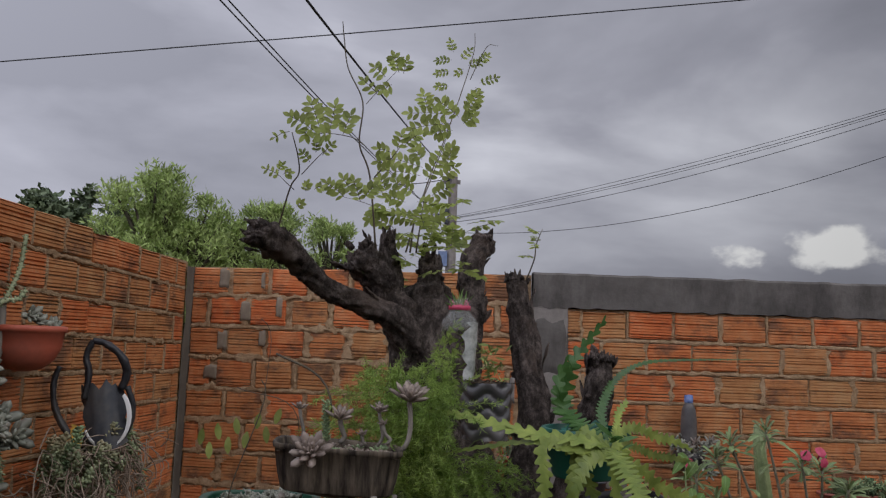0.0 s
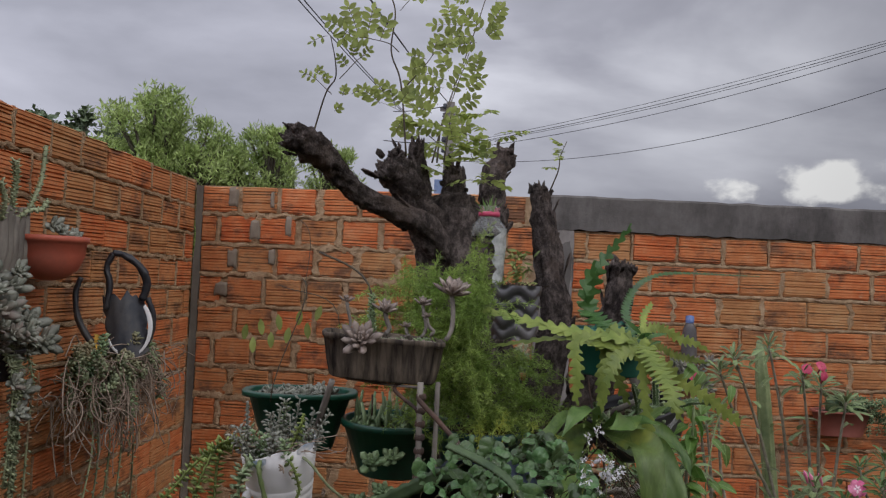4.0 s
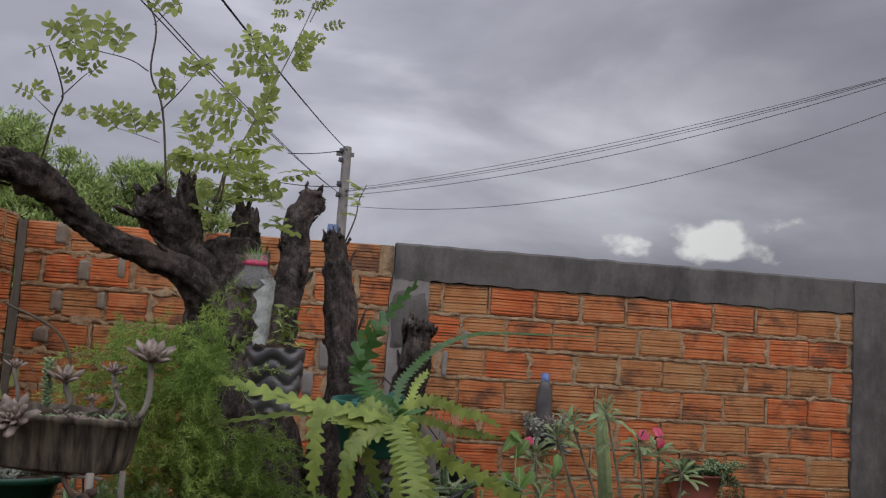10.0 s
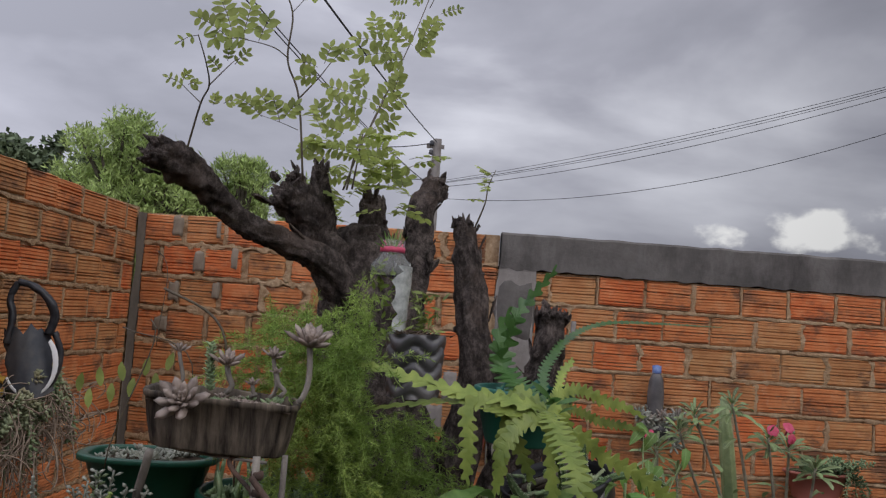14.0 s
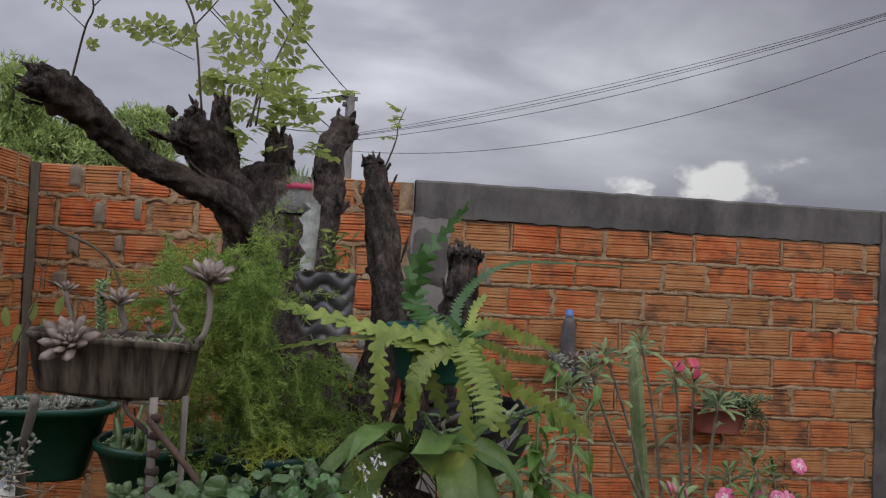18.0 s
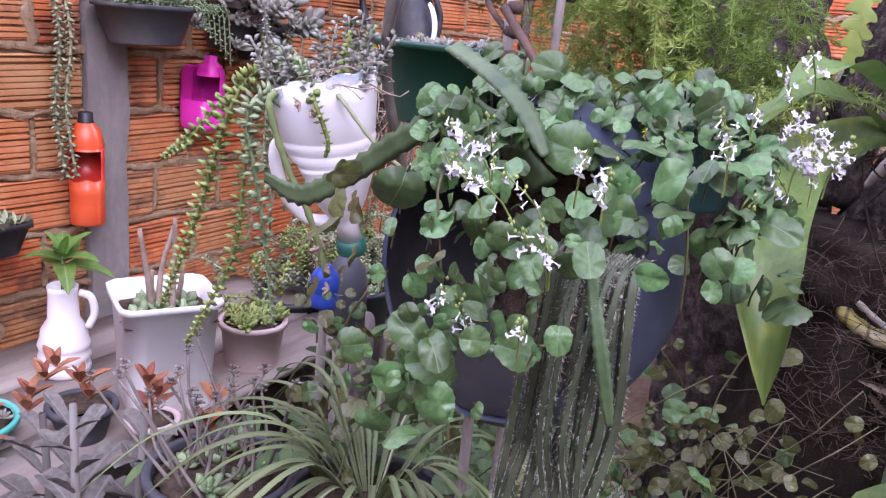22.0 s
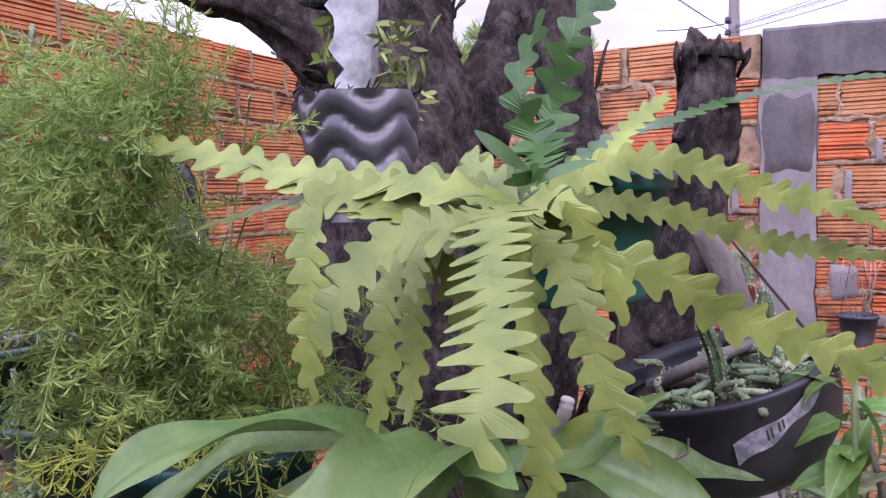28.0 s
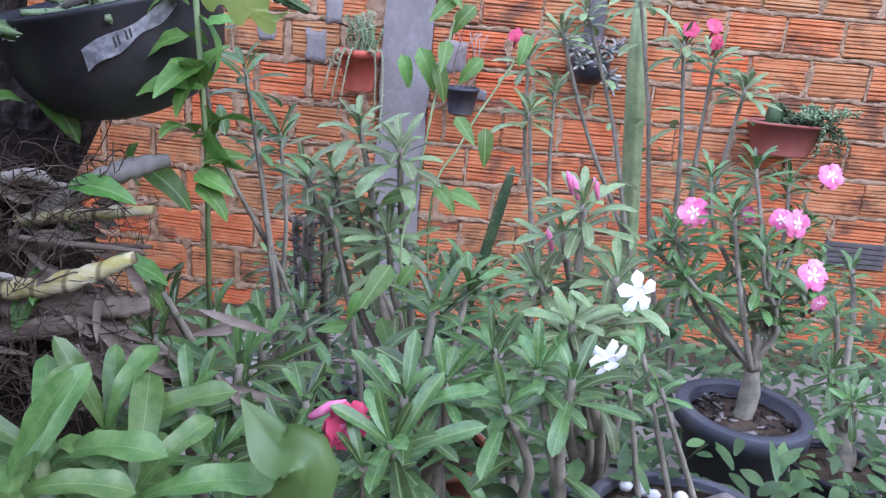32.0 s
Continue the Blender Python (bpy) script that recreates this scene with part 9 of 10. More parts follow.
def ribbed_cactus(name, a, b, r, label, ribs=6, mat=None):
    a, b = Vector(a), Vector(b)
    ob = thing(name, a, label, "cactus")
    g = Geo()
    seg = ribs * 4
    L = b - a
    line = [L * (i / 16) for i in range(17)]
    g.tube(line, [r * (1 if i < 14 else (0.93, 0.75, 0.35)[i - 14]) for i in range(17)], seg)
    for i in range(17):
        for j in range(seg):
            v = Vector(g.v[i * seg + j])
            g.v[i * seg + j] = tuple(line[i] + (v - line[i]) * (1.12 if j % 4 == 0 else (0.85 if j % 4 == 2 else 0.97)))
    part("stem", g, mat or M_GREENSTEM, ob)
    h = Geo()
    for k in range(int(L.length * 60) * ribs):
        i, j = rng.randrange(16), rng.randrange(ribs) * 4
        p = Vector(g.v[i * seg + j]).lerp(Vector(g.v[(i + 1) * seg + j]), rng.random())
        d = (p - line[i]).normalized() + rdir(rng) * 0.7
        s = d.cross(rdir(rng)).normalized() * 0.0006
        h.add([p - s, p + s, p + d * 0.007], [(0, 1, 2)])
    part("spine_coat", h, M_SPINE, ob)
    return ob


c0, c1 = (1.360, 3.350, 0.800), (1.231, 3.350, 1.526)
ribbed_cactus("column_cactus", (c0[0], 3.35, 0.36), c1, 0.025, "tall pale green ribbed column cactus", 6, plain_mat("pale_cactus_skin", (0.16, 0.21, 0.09), (0.30, 0.35, 0.17), 0.55, 20))
pot("plant_pot", (c0[0], 3.35, 0.0), 0.13, 0.1, 0.4, M_BLACKPOT, "black plastic pot of the column cactus", lift=0.9)
t0, t1 = (0.886, 3.400, 0.694), (0.961, 3.400, 1.023)
ribbed_cactus("thin_cactus", (t0[0] - 0.05, 3.4, 0.4), t1, 0.015, "thin leaning dark green cactus", 5, M_CACTUS)
ribbed_cactus("thin_cactus", (t0[0] - 0.09, 3.38, 0.4), (t0[0] - 0.07, 3.38, 0.78), 0.014, "short dark green cactus", 5, M_CACTUS)
pot("plant_pot", (t0[0] - 0.07, 3.39, 0.0), 0.12, 0.09, 0.44, M_BLACKPOT, "black plastic pot of two thin cacti", lift=0.9)

# middle row
P3 = (0.72, 2.6, BZ + 0.1)
desert_rose("broad_desert_rose", P3, [(0.682, 2.500, 1.223), (0.600, 2.600, 1.242), (0.562, 2.600, 1.135), (0.505, 2.620, 1.129), (0.673, 2.500, 1.068), (0.610, 2.620, 1.058)], "leafy desert rose with broad glossy leaves", 0.115, 18, stem=0.009, caudex=0.02, extra=6)
bench_pot(0.72, 2.6, 0.12, 0.14, M_BLACKPOT, "black plastic pot on the bench")
P4 = (0.56, 2.42, BZ + 0.08)
desert_rose("leafy_shrub", P4, [(0.446, 2.380, 1.346), (0.383, 2.360, 1.396), (0.488, 2.450, 1.238)], "upright shrub with pale stems and long light green leaves", 0.085, 13, pool=L_ADEN, stem=0.005, stemmat=M_GREYSTEM, extra=3)
bench_pot(0.56, 2.42, 0.11, 0.12, M_GREYPOT, "dark grey pot of a leafy shrub")
for x_, y_, top_ in ((0.53, 2.35, (0.462, 2.400, 1.233)), (0.66, 2.5, (0.568, 2.500, 1.107))):
    ob = thing("bare_stem", (x_, y_, BZ), "bare pale upright stem among the pots", "plant")
    top = Vector(top_) - Vector((x_, y_, BZ))
    g = Geo()
    barked(g, [(0, 0, -0.01), top * 0.5 + Vector((0.02, 0, 0)), top], (0.007, 0.006, 0.004), 8, 6, 0.1)
    part("stem", g, M_GREYSTEM, ob)
    whorl(ob, L_ADEN, top, (0.2, -0.4, 1), 8, 0.07, rng)
# vine with thin pointed leaves
vine = thing("climbing_vine", (0.80, 2.55, BZ), "thin vine with light green pointed leaves", "vine")
VO = Vector((0.80, 2.55, BZ))
vp = [Vector(p) - VO for p in ((0.80, 2.55, BZ), (0.708, 2.350, 1.031), (0.715, 2.500, 1.146), (0.734, 2.600, 1.305), (0.758, 2.700, 1.446))]
vq = [Vector(p) - VO for p in ((0.80, 2.55, BZ), (0.742, 2.500, 1.087), (0.786, 2.600, 1.217), (0.842, 2.700, 1.306), (0.899, 2.750, 1.396))]
for line in (vp, vq):
    part("stem", Geo().tube(smooth_line(line, 6), 0.0022, 6), M_GREENSTEM, vine)
for px_ in ((0.694, 2.250, 1.066), (0.727, 2.280, 1.059), (0.685, 2.250, 0.983), (0.652, 2.300, 1.004), (0.630, 2.300, 0.943), (0.773, 2.500, 1.123), (0.714, 2.500, 1.115), (0.747, 2.500, 1.130), (0.772, 2.550, 1.245), (0.828, 2.600, 1.222), (0.697, 2.600, 1.352), (0.746, 2.600, 1.368), (0.731, 2.600, 1.326), (0.758, 2.700, 1.446), (0.792, 2.700, 1.429), (0.735, 2.700, 1.454), (0.816, 2.700, 1.336), (0.900, 2.750, 1.385), (0.668, 2.600, 1.338)):
    p = Vector(px_) - VO
    set_leaf(vine, L_HERB, p + Vector((0, 0, 0.03)), (rng.uniform(-0.7, 0.7), -0.5, rng.uniform(-1, 0.1)), (0.1, -0.8, 0.6), rng.uniform(0.05, 0.085), rng)
bench_pot(0.80, 2.55, 0.10, 0.1, M_TERRA, "terracotta pot of the climbing vine", "terracotta_pot")
# dark spiky stems
spk = thing("spiny_shrub", (0.50, 2.72, BZ), "dark purplish spiny upright stems", "plant")
g, g2 = Geo(), Geo()
for k in range(7):
    a = Vector((rng.uniform(-0.05, 0.06), rng.uniform(-0.05, 0.05), 0.0))
    b = a + Vector((rng.uniform(-0.05, 0.07), 0, rng.uniform(0.38, 0.55)))
    line = [a.lerp(b, i / 20) for i in range(21)]
    g.tube(line, 0.008, 8)
    for i in range(220):
        p = a.lerp(b, rng.random())
        d = rdir(rng, -0.1, 0.8)
        s = d.cross(rdir(rng)).normalized() * 0.0022
        g2.add([p - s, p + s, p + d * rng.uniform(0.025, 0.05)], [(0, 1, 2)])
part("stem", g, M_GREYSTEM, spk)
part("narrow_leaves", g2, leaf_mat("dull_purple_leaf", (0.07, 0.075, 0.07), (0.16, 0.15, 0.15), 0.6, "island", vary=0.4), spk, "dull purple-green narrow leaves")
bench_pot(0.50, 2.72, 0.11, 0.1, M_GREYPOT, "dark grey pot of a spiny shrub")

# white-flowered and pink-flowered desert roses
P9 = (1.05, 2.28, BZ + 0.09)
d9 = desert_rose("desert_rose", P9, [(0.969, 2.300, 1.201), (0.951, 2.350, 1.139), (1.022, 2.250, 1.109), (0.916, 2.300, 1.077), (0.998, 2.200, 1.056), (0.955, 2.180, 1.059)], "desert rose with long narrow leaves and white flowers", 0.105, 19, stem=0.010, caudex=0.025, extra=5)
for q_, w_ in (((1.045, 2.200, 1.104), (0.3, -0.8, 0.1)), ((0.978, 2.030, 1.073), (0.5, -0.7, -0.2))):
    g = Geo()
    trumpet(g, Vector(q_) - Vector(P9), w_, 0.036, rng)
    part("flower", g, M_WHITEFL, d9, "white trumpet flower")
for q_ in ((0.938, 2.300, 1.248), (0.978, 2.300, 1.242), (0.920, 2.300, 1.159), (0.944, 2.280, 1.246)):
    q_ = Vector(q_) - Vector(P9)
    g = Geo().tube([q_ + Vector((0.012, 0.0, -0.035)), q_ + Vector((0.004, 0, -0.01)), q_], [0.003, 0.005, 0.001], 7)
    part("bud", g, M_PINKFL, d9, "closed pale pink bud")
bench_pot(1.05, 2.28, 0.12, 0.13, M_GREYPOT, "dark grey pot of the white-flowered desert rose")
P10 = (1.36, 2.5, 0.79)
desert_rose("desert_rose", P10, [(1.182, 2.550, 1.108), (1.250, 2.600, 1.200), (1.326, 2.600, 1.231), (1.416, 2.650, 1.198), (1.445, 2.600, 1.126), (1.266, 2.500, 1.165), (1.330, 2.500, 1.100), (1.203, 2.500, 1.041), (1.461, 2.550, 1.057), (1.180, 2.600, 1.047), (1.381, 2.500, 1.011)], "spreading desert rose covered in pink flowers", 0.085, 20, stem=0.006, caudex=0.015, extra=7,
            flowers=(((1.204, 2.520, 1.151), (-0.1, -1, 0.3), 0.032), ((1.389, 2.520, 1.146), (0.5, -1, 0.2), 0.032), ((1.429, 2.500, 1.060), (0.0, -1, 0.5), 0.034), ((1.468, 2.600, 1.222), (0.2, -1, 0.6), 0.03), ((1.369, 2.540, 1.146), (-0.5, -1, 0.2), 0.026), ((1.298, 2.520, 1.151), (-0.9, -0.4, 0.2), 0.022), ((1.451, 2.500, 1.009), (0.2, -1, -0.2), 0.02)))
big = pot("large_pot", (1.36, 2.5, BZ), 0.104, 0.08, 0.27, M_GREYPOT, "large dark grey pot with heavy rim, filled with bark chips", rim=0.02, rimh=0.035, lift=0.9)
for k in range(60):  # bark chips over the soil
    a, r = rng.uniform(0, 6.28), 0.088 * math.sqrt(rng.random())
    c = Vector((r * math.cos(a), r * math.sin(a), 0.252 + rng.uniform(-0.004, 0.006)))
    t_, n_ = rdir(rng, -0.2, 0.2) * rng.uniform(0.006, 0.012), rdir(rng, -0.2, 0.5) * 0.005
    u_ = t_.cross(n_).normalized() * 0.002
    g = Geo().add([c + q * t_ + w * n_ + e_ * u_ for e_ in (-1, 1) for q, w in ((-1, -0.6), (0.7, -1), (1, 0.5), (-0.5, 1))], [(3, 2, 1, 0), (4, 5, 6, 7), (0, 1, 5, 4), (1, 2, 6, 5), (2, 3, 7, 6), (3, 0, 4, 7)])
    part("bark_chip", g, M_STICK if k % 3 == 0 else M_BARK, big)
frontp = pot("oval_pot", (1.13, 2.12, BZ), 0.115, 0.09, 0.3, M_GREYPOT, "dark oval pot with white pebbles and a gnarled root", sy=0.7, rim=0.014, lift=0.95)
for k in range(14):
    a, r = rng.uniform(0, 6.28), 0.095 * math.sqrt(rng.random())
    g = Geo().lathe([(0.001, -0.008), (0.009, -0.004), (0.011, 0.003), (0.006, 0.009), (0.001, 0.01)], 9, 1, 0.8, at=(r * math.cos(a), 0.7 * r * math.sin(a), 0.298))
    part("pebble", g, M_PEBBLE, frontp)
g = Geo()
barked(g, [(0.0, 0.0, 0.28), (0.06, -0.02, 0.31), (0.09, -0.02, 0.295)], (0.02, 0.026, 0.01), 14, 8, 0.3)
part("root", g, M_STICK, frontp, "gnarled grey root")
for x_, top_ in ((-0.05, (1.027, 2.100, 1.006)), (0.0, (1.042, 2.120, 1.048)), (0.04, (1.067, 2.100, 1.012))):
    g = Geo()
    b = Vector(top_) - Vector((1.13, 2.12, BZ))
    barked(g, [(x_, 0, 0.27), Vector((x_, 0, 0.27)).lerp(b, 0.5), b], (0.0045, 0.004, 0.003), 10, 6, 0.15)
    part("branch", g, M_GREYSTEM, frontp)
    whorl(frontp, L_ADEN, b, (0.1, -0.4, 1), 8, 0.07, rng)

# front row: low rosettes
for foot, tips, lf, lab in (
    ((0.56, 1.98, BZ + 0.1), [(0.512, 1.900, 1.041), (0.543, 1.980, 1.054), (0.554, 2.050, 1.053), (0.550, 1.850, 1.015)], 0.12, "young desert rose with broad light green rosettes"),
    ((0.80, 2.05, BZ + 0.1), [(0.762, 2.150, 1.079), (0.781, 2.000, 1.040), (0.736, 1.950, 1.045), (0.807, 2.200, 1.099), (0.727, 1.880, 1.029)], 0.12, "bushy desert rose with bright green rosettes"),
    ((0.96, 2.05, BZ + 0.1), [(0.891, 2.020, 1.060), (0.852, 1.980, 1.031), (0.930, 2.000, 1.061), (0.842, 2.100, 1.046)], 0.105, "desert rose with rosettes of glossy leaves"),
    ((0.68, 1.95, BZ + 0.1), [(0.624, 1.950, 1.030), (0.616, 1.900, 1.007), (0.702, 1.850, 1.017)], 0.085, "small desert rose with a pink-red bloom"),
    ((0.62, 2.25, BZ + 0.1), [(0.397, 2.150, 1.064), (0.447, 2.200, 1.026), (0.563, 2.300, 0.992), (0.401, 2.100, 1.018)], 0.08, "low dark green leafy plant"),
    ((1.62, 2.6, BZ + 0.1), [(1.540, 2.600, 0.956), (1.603, 2.700, 1.020), (1.503, 2.500, 0.882), (1.530, 2.450, 0.845)], 0.08, "leafy green plant beside the large pot"),
):
    d_ = desert_rose("desert_rose", foot, tips, lab, lf, 15, stem=0.009, caudex=0.022, extra=2)
    bench_pot(foot[0], foot[1], 0.09, 0.11, rng.choice((M_BLACKPOT, M_GREYPOT, M_BLACKPOT)), "plastic pot crowded among others on the bench")
    if "bloom" in lab:
        F_ = Vector(foot)
        for q_, s_ in (((0.682, 1.880, 1.049), 0.03), ((0.675, 1.880, 1.038), 0.026)):
            g, g2 = Geo(), Geo()
            five_petal(g, g2, Vector(q_) - F_, (0.4, -0.9, 0.1), s_, rng)
            fl = part("flower", g, M_REDFL, d_, "pink-red flower")
            part("throat", g2, M_PINKFL, fl)
        q_ = Vector((0.672, 1.880, 1.071)) - F_
        part("bud", Geo().tube([q_ + Vector((-0.03, 0, -0.02)), q_ + Vector((-0.01, 0, -0.005)), q_ + Vector((0.006, 0, 0.004))], [0.004, 0.006, 0.001], 7), M_PINKFL, d_)
# broad leaves in the near corner
broad = thing("broad_leaved_plant", (0.42, 1.80, 0.5), "clump of long broad light green leaves", "plant")
BO = Vector((0.42, 1.80, 0.5))
M_BROADL = leafy("long_broad_leaf", (0.06, 0.125, 0.028), (0.14, 0.22, 0.062), (0.19, 0.28, 0.10), 0.36, 0, 0.004, 0.2, 0.25)
b0 = (0.42, 1.80, 0.62)
L_LONG = [unit_leaf("leaf", M_BROADL, 0.26 + 0.03 * k, 0.5 + 0.45 * k, 0.3, obovate, 14, 0.2, k) for k in range(3)]
for c in ((0.434, 1.740, 1.077), (0.458, 1.820, 1.055), (0.515, 1.740, 1.046), (0.437, 1.680, 1.085)):
    c = Vector(c) - BO
    part("stalk", Geo().tube([(0, 0, 0.1), c.lerp(Vector((0, 0, 0.1)), 0.4), c - Vector((0, 0, 0.01))], [0.012, 0.009, 0.007], 9), M_GREENSTEM, broad)
    whorl(broad, L_LONG, c, (rng.uniform(-0.3, 0.3), -0.4, 1), 9, 0.17, rng, (0.25, 1.35), 0.05)
blade([b0, (0.653, 1.740, 1.042), (0.627, 1.760, 1.090), (0.595, 1.780, 1.123)], 0.05, (0.1, -0.75, 0.65), broad, M_BROADL, o=BO, wave=0.12)
part("base", Geo().tube([(0, 0, -0.1), (0, 0, 0.14)], [0.03, 0.015], 10), M_GREENSTEM, broad)
pot("plant_pot", (0.42, 1.80, 0.0), 0.11, 0.085, 0.45, M_BLACKPOT, "tall black pot of the broad-leaved clump", lift=0.95)
# fine ferny filler between the pots
g = Geo()
for k in range(4300):
    x, y = rng.uniform(0.3, 2.1), rng.uniform(1.85, 3.5)
    z = rng.uniform(0.42, 0.78) + (0.1 if y < 2.3 else 0)
    d = rdir(rng, -0.1, 0.9)
    g.leaf((x, y, z), d, (0, -0.4, 1), rng.uniform(0.03, 0.07), rng.uniform(0.012, 0.024), rng.uniform(0.1, 1.0), 0.2, 4, None, 1)
for k in range(3400):
    x, y = rng.uniform(-0.55, 0.45), rng.uniform(1.4, 2.2)
    z = rng.uniform(0.1, 0.8) if x > -0.1 else rng.uniform(0.05, 0.95)
    d = rdir(rng, -0.5, 0.9)
    g.leaf((x, y, z), d, (0, -0.6, 1), rng.uniform(0.03, 0.06), rng.uniform(0.014, 0.028), rng.uniform(0.1, 1.0), 0.2, 4, None, 1)
for k in range(2600):
    x, y = rng.uniform(-0.95, -0.4), rng.uniform(1.75, 3.3)
    z = rng.uniform(0.02, 0.55)
    g.leaf((x, y, z), rdir(rng, -0.3, 0.9), (0, -0.6, 1), rng.uniform(0.03, 0.07), rng.uniform(0.012, 0.026), rng.uniform(0.1, 1.0), 0.2, 4, None, 1)
fill_me = g.mesh("undergrowth", leaf_mat("mixed_leaf", (0.03, 0.065, 0.02), (0.10, 0.16, 0.05), 0.5, "island", vary=0.55, trans=0.15))
tagged(new("undergrowth", fill_me), "mixed small green leaves filling the gaps between pots", "undergrowth", kind="stuff")

# ---------------------------------------------------------------- beyond the wall: trees, pole, cables
rng = random.Random(71)
M_WILLOW = leaf_mat("light_tree_leaf", (0.22, 0.30, 0.085), (0.42, 0.52, 0.19), 0.55, "island", vary=0.45, trans=0.3, grain=2)
M_DARKTREE = leaf_mat("dark_tree_leaf", (0.07, 0.10, 0.055), (0.15, 0.19, 0.10), 0.6, "island", vary=0.45, grain=2)
M_TRUNK = plain_mat("far_trunk", (0.06, 0.05, 0.04), (0.14, 0.12, 0.09), 0.9, 6)


def tree(at, h, spread, mat, label, rng, clumps=60, per=70, leaf=0.09, thin=0.3, low=0.35, rise=0.0):
    ob = thing("tree", at, label, "tree")
    g = Geo()
    barked(g, [(0, 0, -0.1), (0.05, 0, h * 0.3), (0.0, 0.05, h * 0.6), (0.02, 0, h * 0.85)], (h * 0.035, h * 0.028, h * 0.018, h * 0.006), 12, 6, 0.15)
    part("trunk", g, M_TRUNK, ob)
    br, lf = Geo(), Geo()
    for k in range(clumps):
        z = h * rng.uniform(low, 0.97)
        q = (z / h - low) / (1 - low)
        r = spread * math.sqrt(max(0.02, 1 - (2 * q - 0.85) ** 2 * 0.55)) * math.sqrt(rng.random()) * rng.uniform(0.75, 1.1)
        a = rng.uniform(0, 6.283)
        c = Vector((r * math.cos(a), r * math.sin(a), z))
        s = Vector((0, 0, min(z * 0.75, h * 0.8)))
        br.tube(bez(s, s.lerp(c, 0.4) + Vector((0, 0, 0.2)), s.lerp(c, 0.8), c, 5), [0.03 * (1 - i / 7) for i in range(6)], 5, False)
        cl_r = spread * rng.uniform(0.14, 0.34)
        for j in range(per):
            d = rdir(rng) * cl_r * rng.random() ** 0.5
            way = (Vector((d.x, d.y, 0)) * 0.8 + rdir(rng, -0.6, 0.9) + Vector((0, 0, rise))).normalized()
            p = c + d
            L = leaf * rng.uniform(0.6, 1.3)
            sd = way.cross(rdir(rng)).normalized() * L * thin * 0.5
            m = p + way * L * 0.5
            lf.add([p, m + sd, p + way * L, m - sd], [(0, 1, 2, 3)])
    part("branch", br, M_TRUNK, ob)
    part("crown", lf, mat, ob)
    return ob


for top, y, sp, n, per in (((-3.268, 9.000, 3.587), 9.0, 0.62, 60, 110), ((-2.929, 9.300, 3.365), 9.3, 0.6, 55, 100), ((-2.528, 9.600, 3.158), 9.6, 0.55, 45, 90), ((-2.103, 9.800, 3.402), 9.8, 0.5, 45, 90), ((-1.492, 10.500, 3.284), 10.5, 0.5, 40, 80)):
    tree((top[0], y, 0), top[2] + 0.05, sp * 1.08, M_WILLOW, "light green feathery tree top behind the wall", rng, int(n * 1.7), per * 2, 0.08, 0.22, 0.42, 0.7)
for top, y, sp in (((-6.557, 13.000, 4.264), 13.0, 0.8), ((-5.889, 13.500, 4.389), 13.5, 0.75)):
    tree((top[0], y, 0), top[2] * 0.95, sp, M_DARKTREE, "dark green round-topped tree in the distance", rng, 60, 130, 0.13, 0.5, 0.45)

pl_ = (0.165, 22.000, 6.398)
pole = thing("utility_pole", (pl_[0], 22.0, 0.0), "slim grey concrete utility pole with cables", "utility pole")
PT = pl_[2]
part("shaft", Geo().lathe([(0.17, 0), (0.12, PT - 0.1), (0.115, PT)], 10, power=0.7), M_PILLAR, pole, smooth=False)
part("crossarm", Geo().box((-0.28, -0.05, PT - 0.25), (0.2, 0.05, PT - 0.15)), M_PILLAR, pole, smooth=False)
for dz in (0.1, 0.35, 1.0, 1.3):
    part("insulator", Geo().lathe([(0.04, 0), (0.07, 0.03), (0.05, 0.08), (0.06, 0.11), (0.02, 0.14)], 10, at=(-0.15, -0.12, PT - dz - 0.1)), M_GREYPOT, pole)
part("transformer_box", Geo().box((-0.35, -0.2, (0.344, 22.000, 4.153)[2] - 0.3), (-0.1, 0.0, (0.344, 22.000, 4.153)[2] + 0.1)), plain_mat("blue_box", (0.12, 0.17, 0.3), (0.2, 0.26, 0.4), 0.6, 5), pole, "small blue box on the pole", smooth=False)


def cable(a, b, sag, r, label, n=24):
    a, b = Vector(a), Vector(b)
    ob = thing("cable", a, label, "cable", "overhead cables")
    pts = []
    for i in range(n + 1):
        t = i / n
        p = (b - a) * t
        p.z -= sag * 4 * t * (1 - t)
        pts.append(p)
    part("wire", Geo().tube(pts, r, 6), M_WIRE, ob)
    return ob


PX = pl_[0]
A1 = (PX, 21.9, PT - 0.1)
def beyond(a, b, k=1.35):
    return tuple(Vector(a) + (Vector(b) - Vector(a)) * k)


cable(A1, beyond(A1, (-1.067, 6.500, 4.472)), 0.12, 0.011, "thick black overhead cable from the pole")
for dx in (0, 12):
    cable((PX, 21.9, PT - 1.35), beyond((PX, 21.9, PT - 1.35), (-1.600, 6.500, 4.403) if dx == 0 else (-1.548, 6.500, 4.410)), 0.25, 0.006, "thin black overhead cable from the pole")
for z_, b_, sg, r_ in ((5.22, (10.368, 15.0, 7.265), 0.20, 0.0055), (5.18, (10.368, 15.0, 7.25), 0.25, 0.007), (5.16, (10.368, 15.0, 7.225), 0.28, 0.0055), (5.06, (10.367, 15.0, 7.166), 0.35, 0.007), (4.79, (10.343, 15.0, 6.605), 0.70, 0.007)):
    cable((PX, 21.9, z_), beyond((PX, 21.9, z_), b_, 1.06), sg * 1.12, r_, "black overhead cable running east from the pole")
cable((-5.017, 8.000, 4.397), (7.621, 8.000, 5.964), 0.02, 0.006, "thin black cable high across the yard")
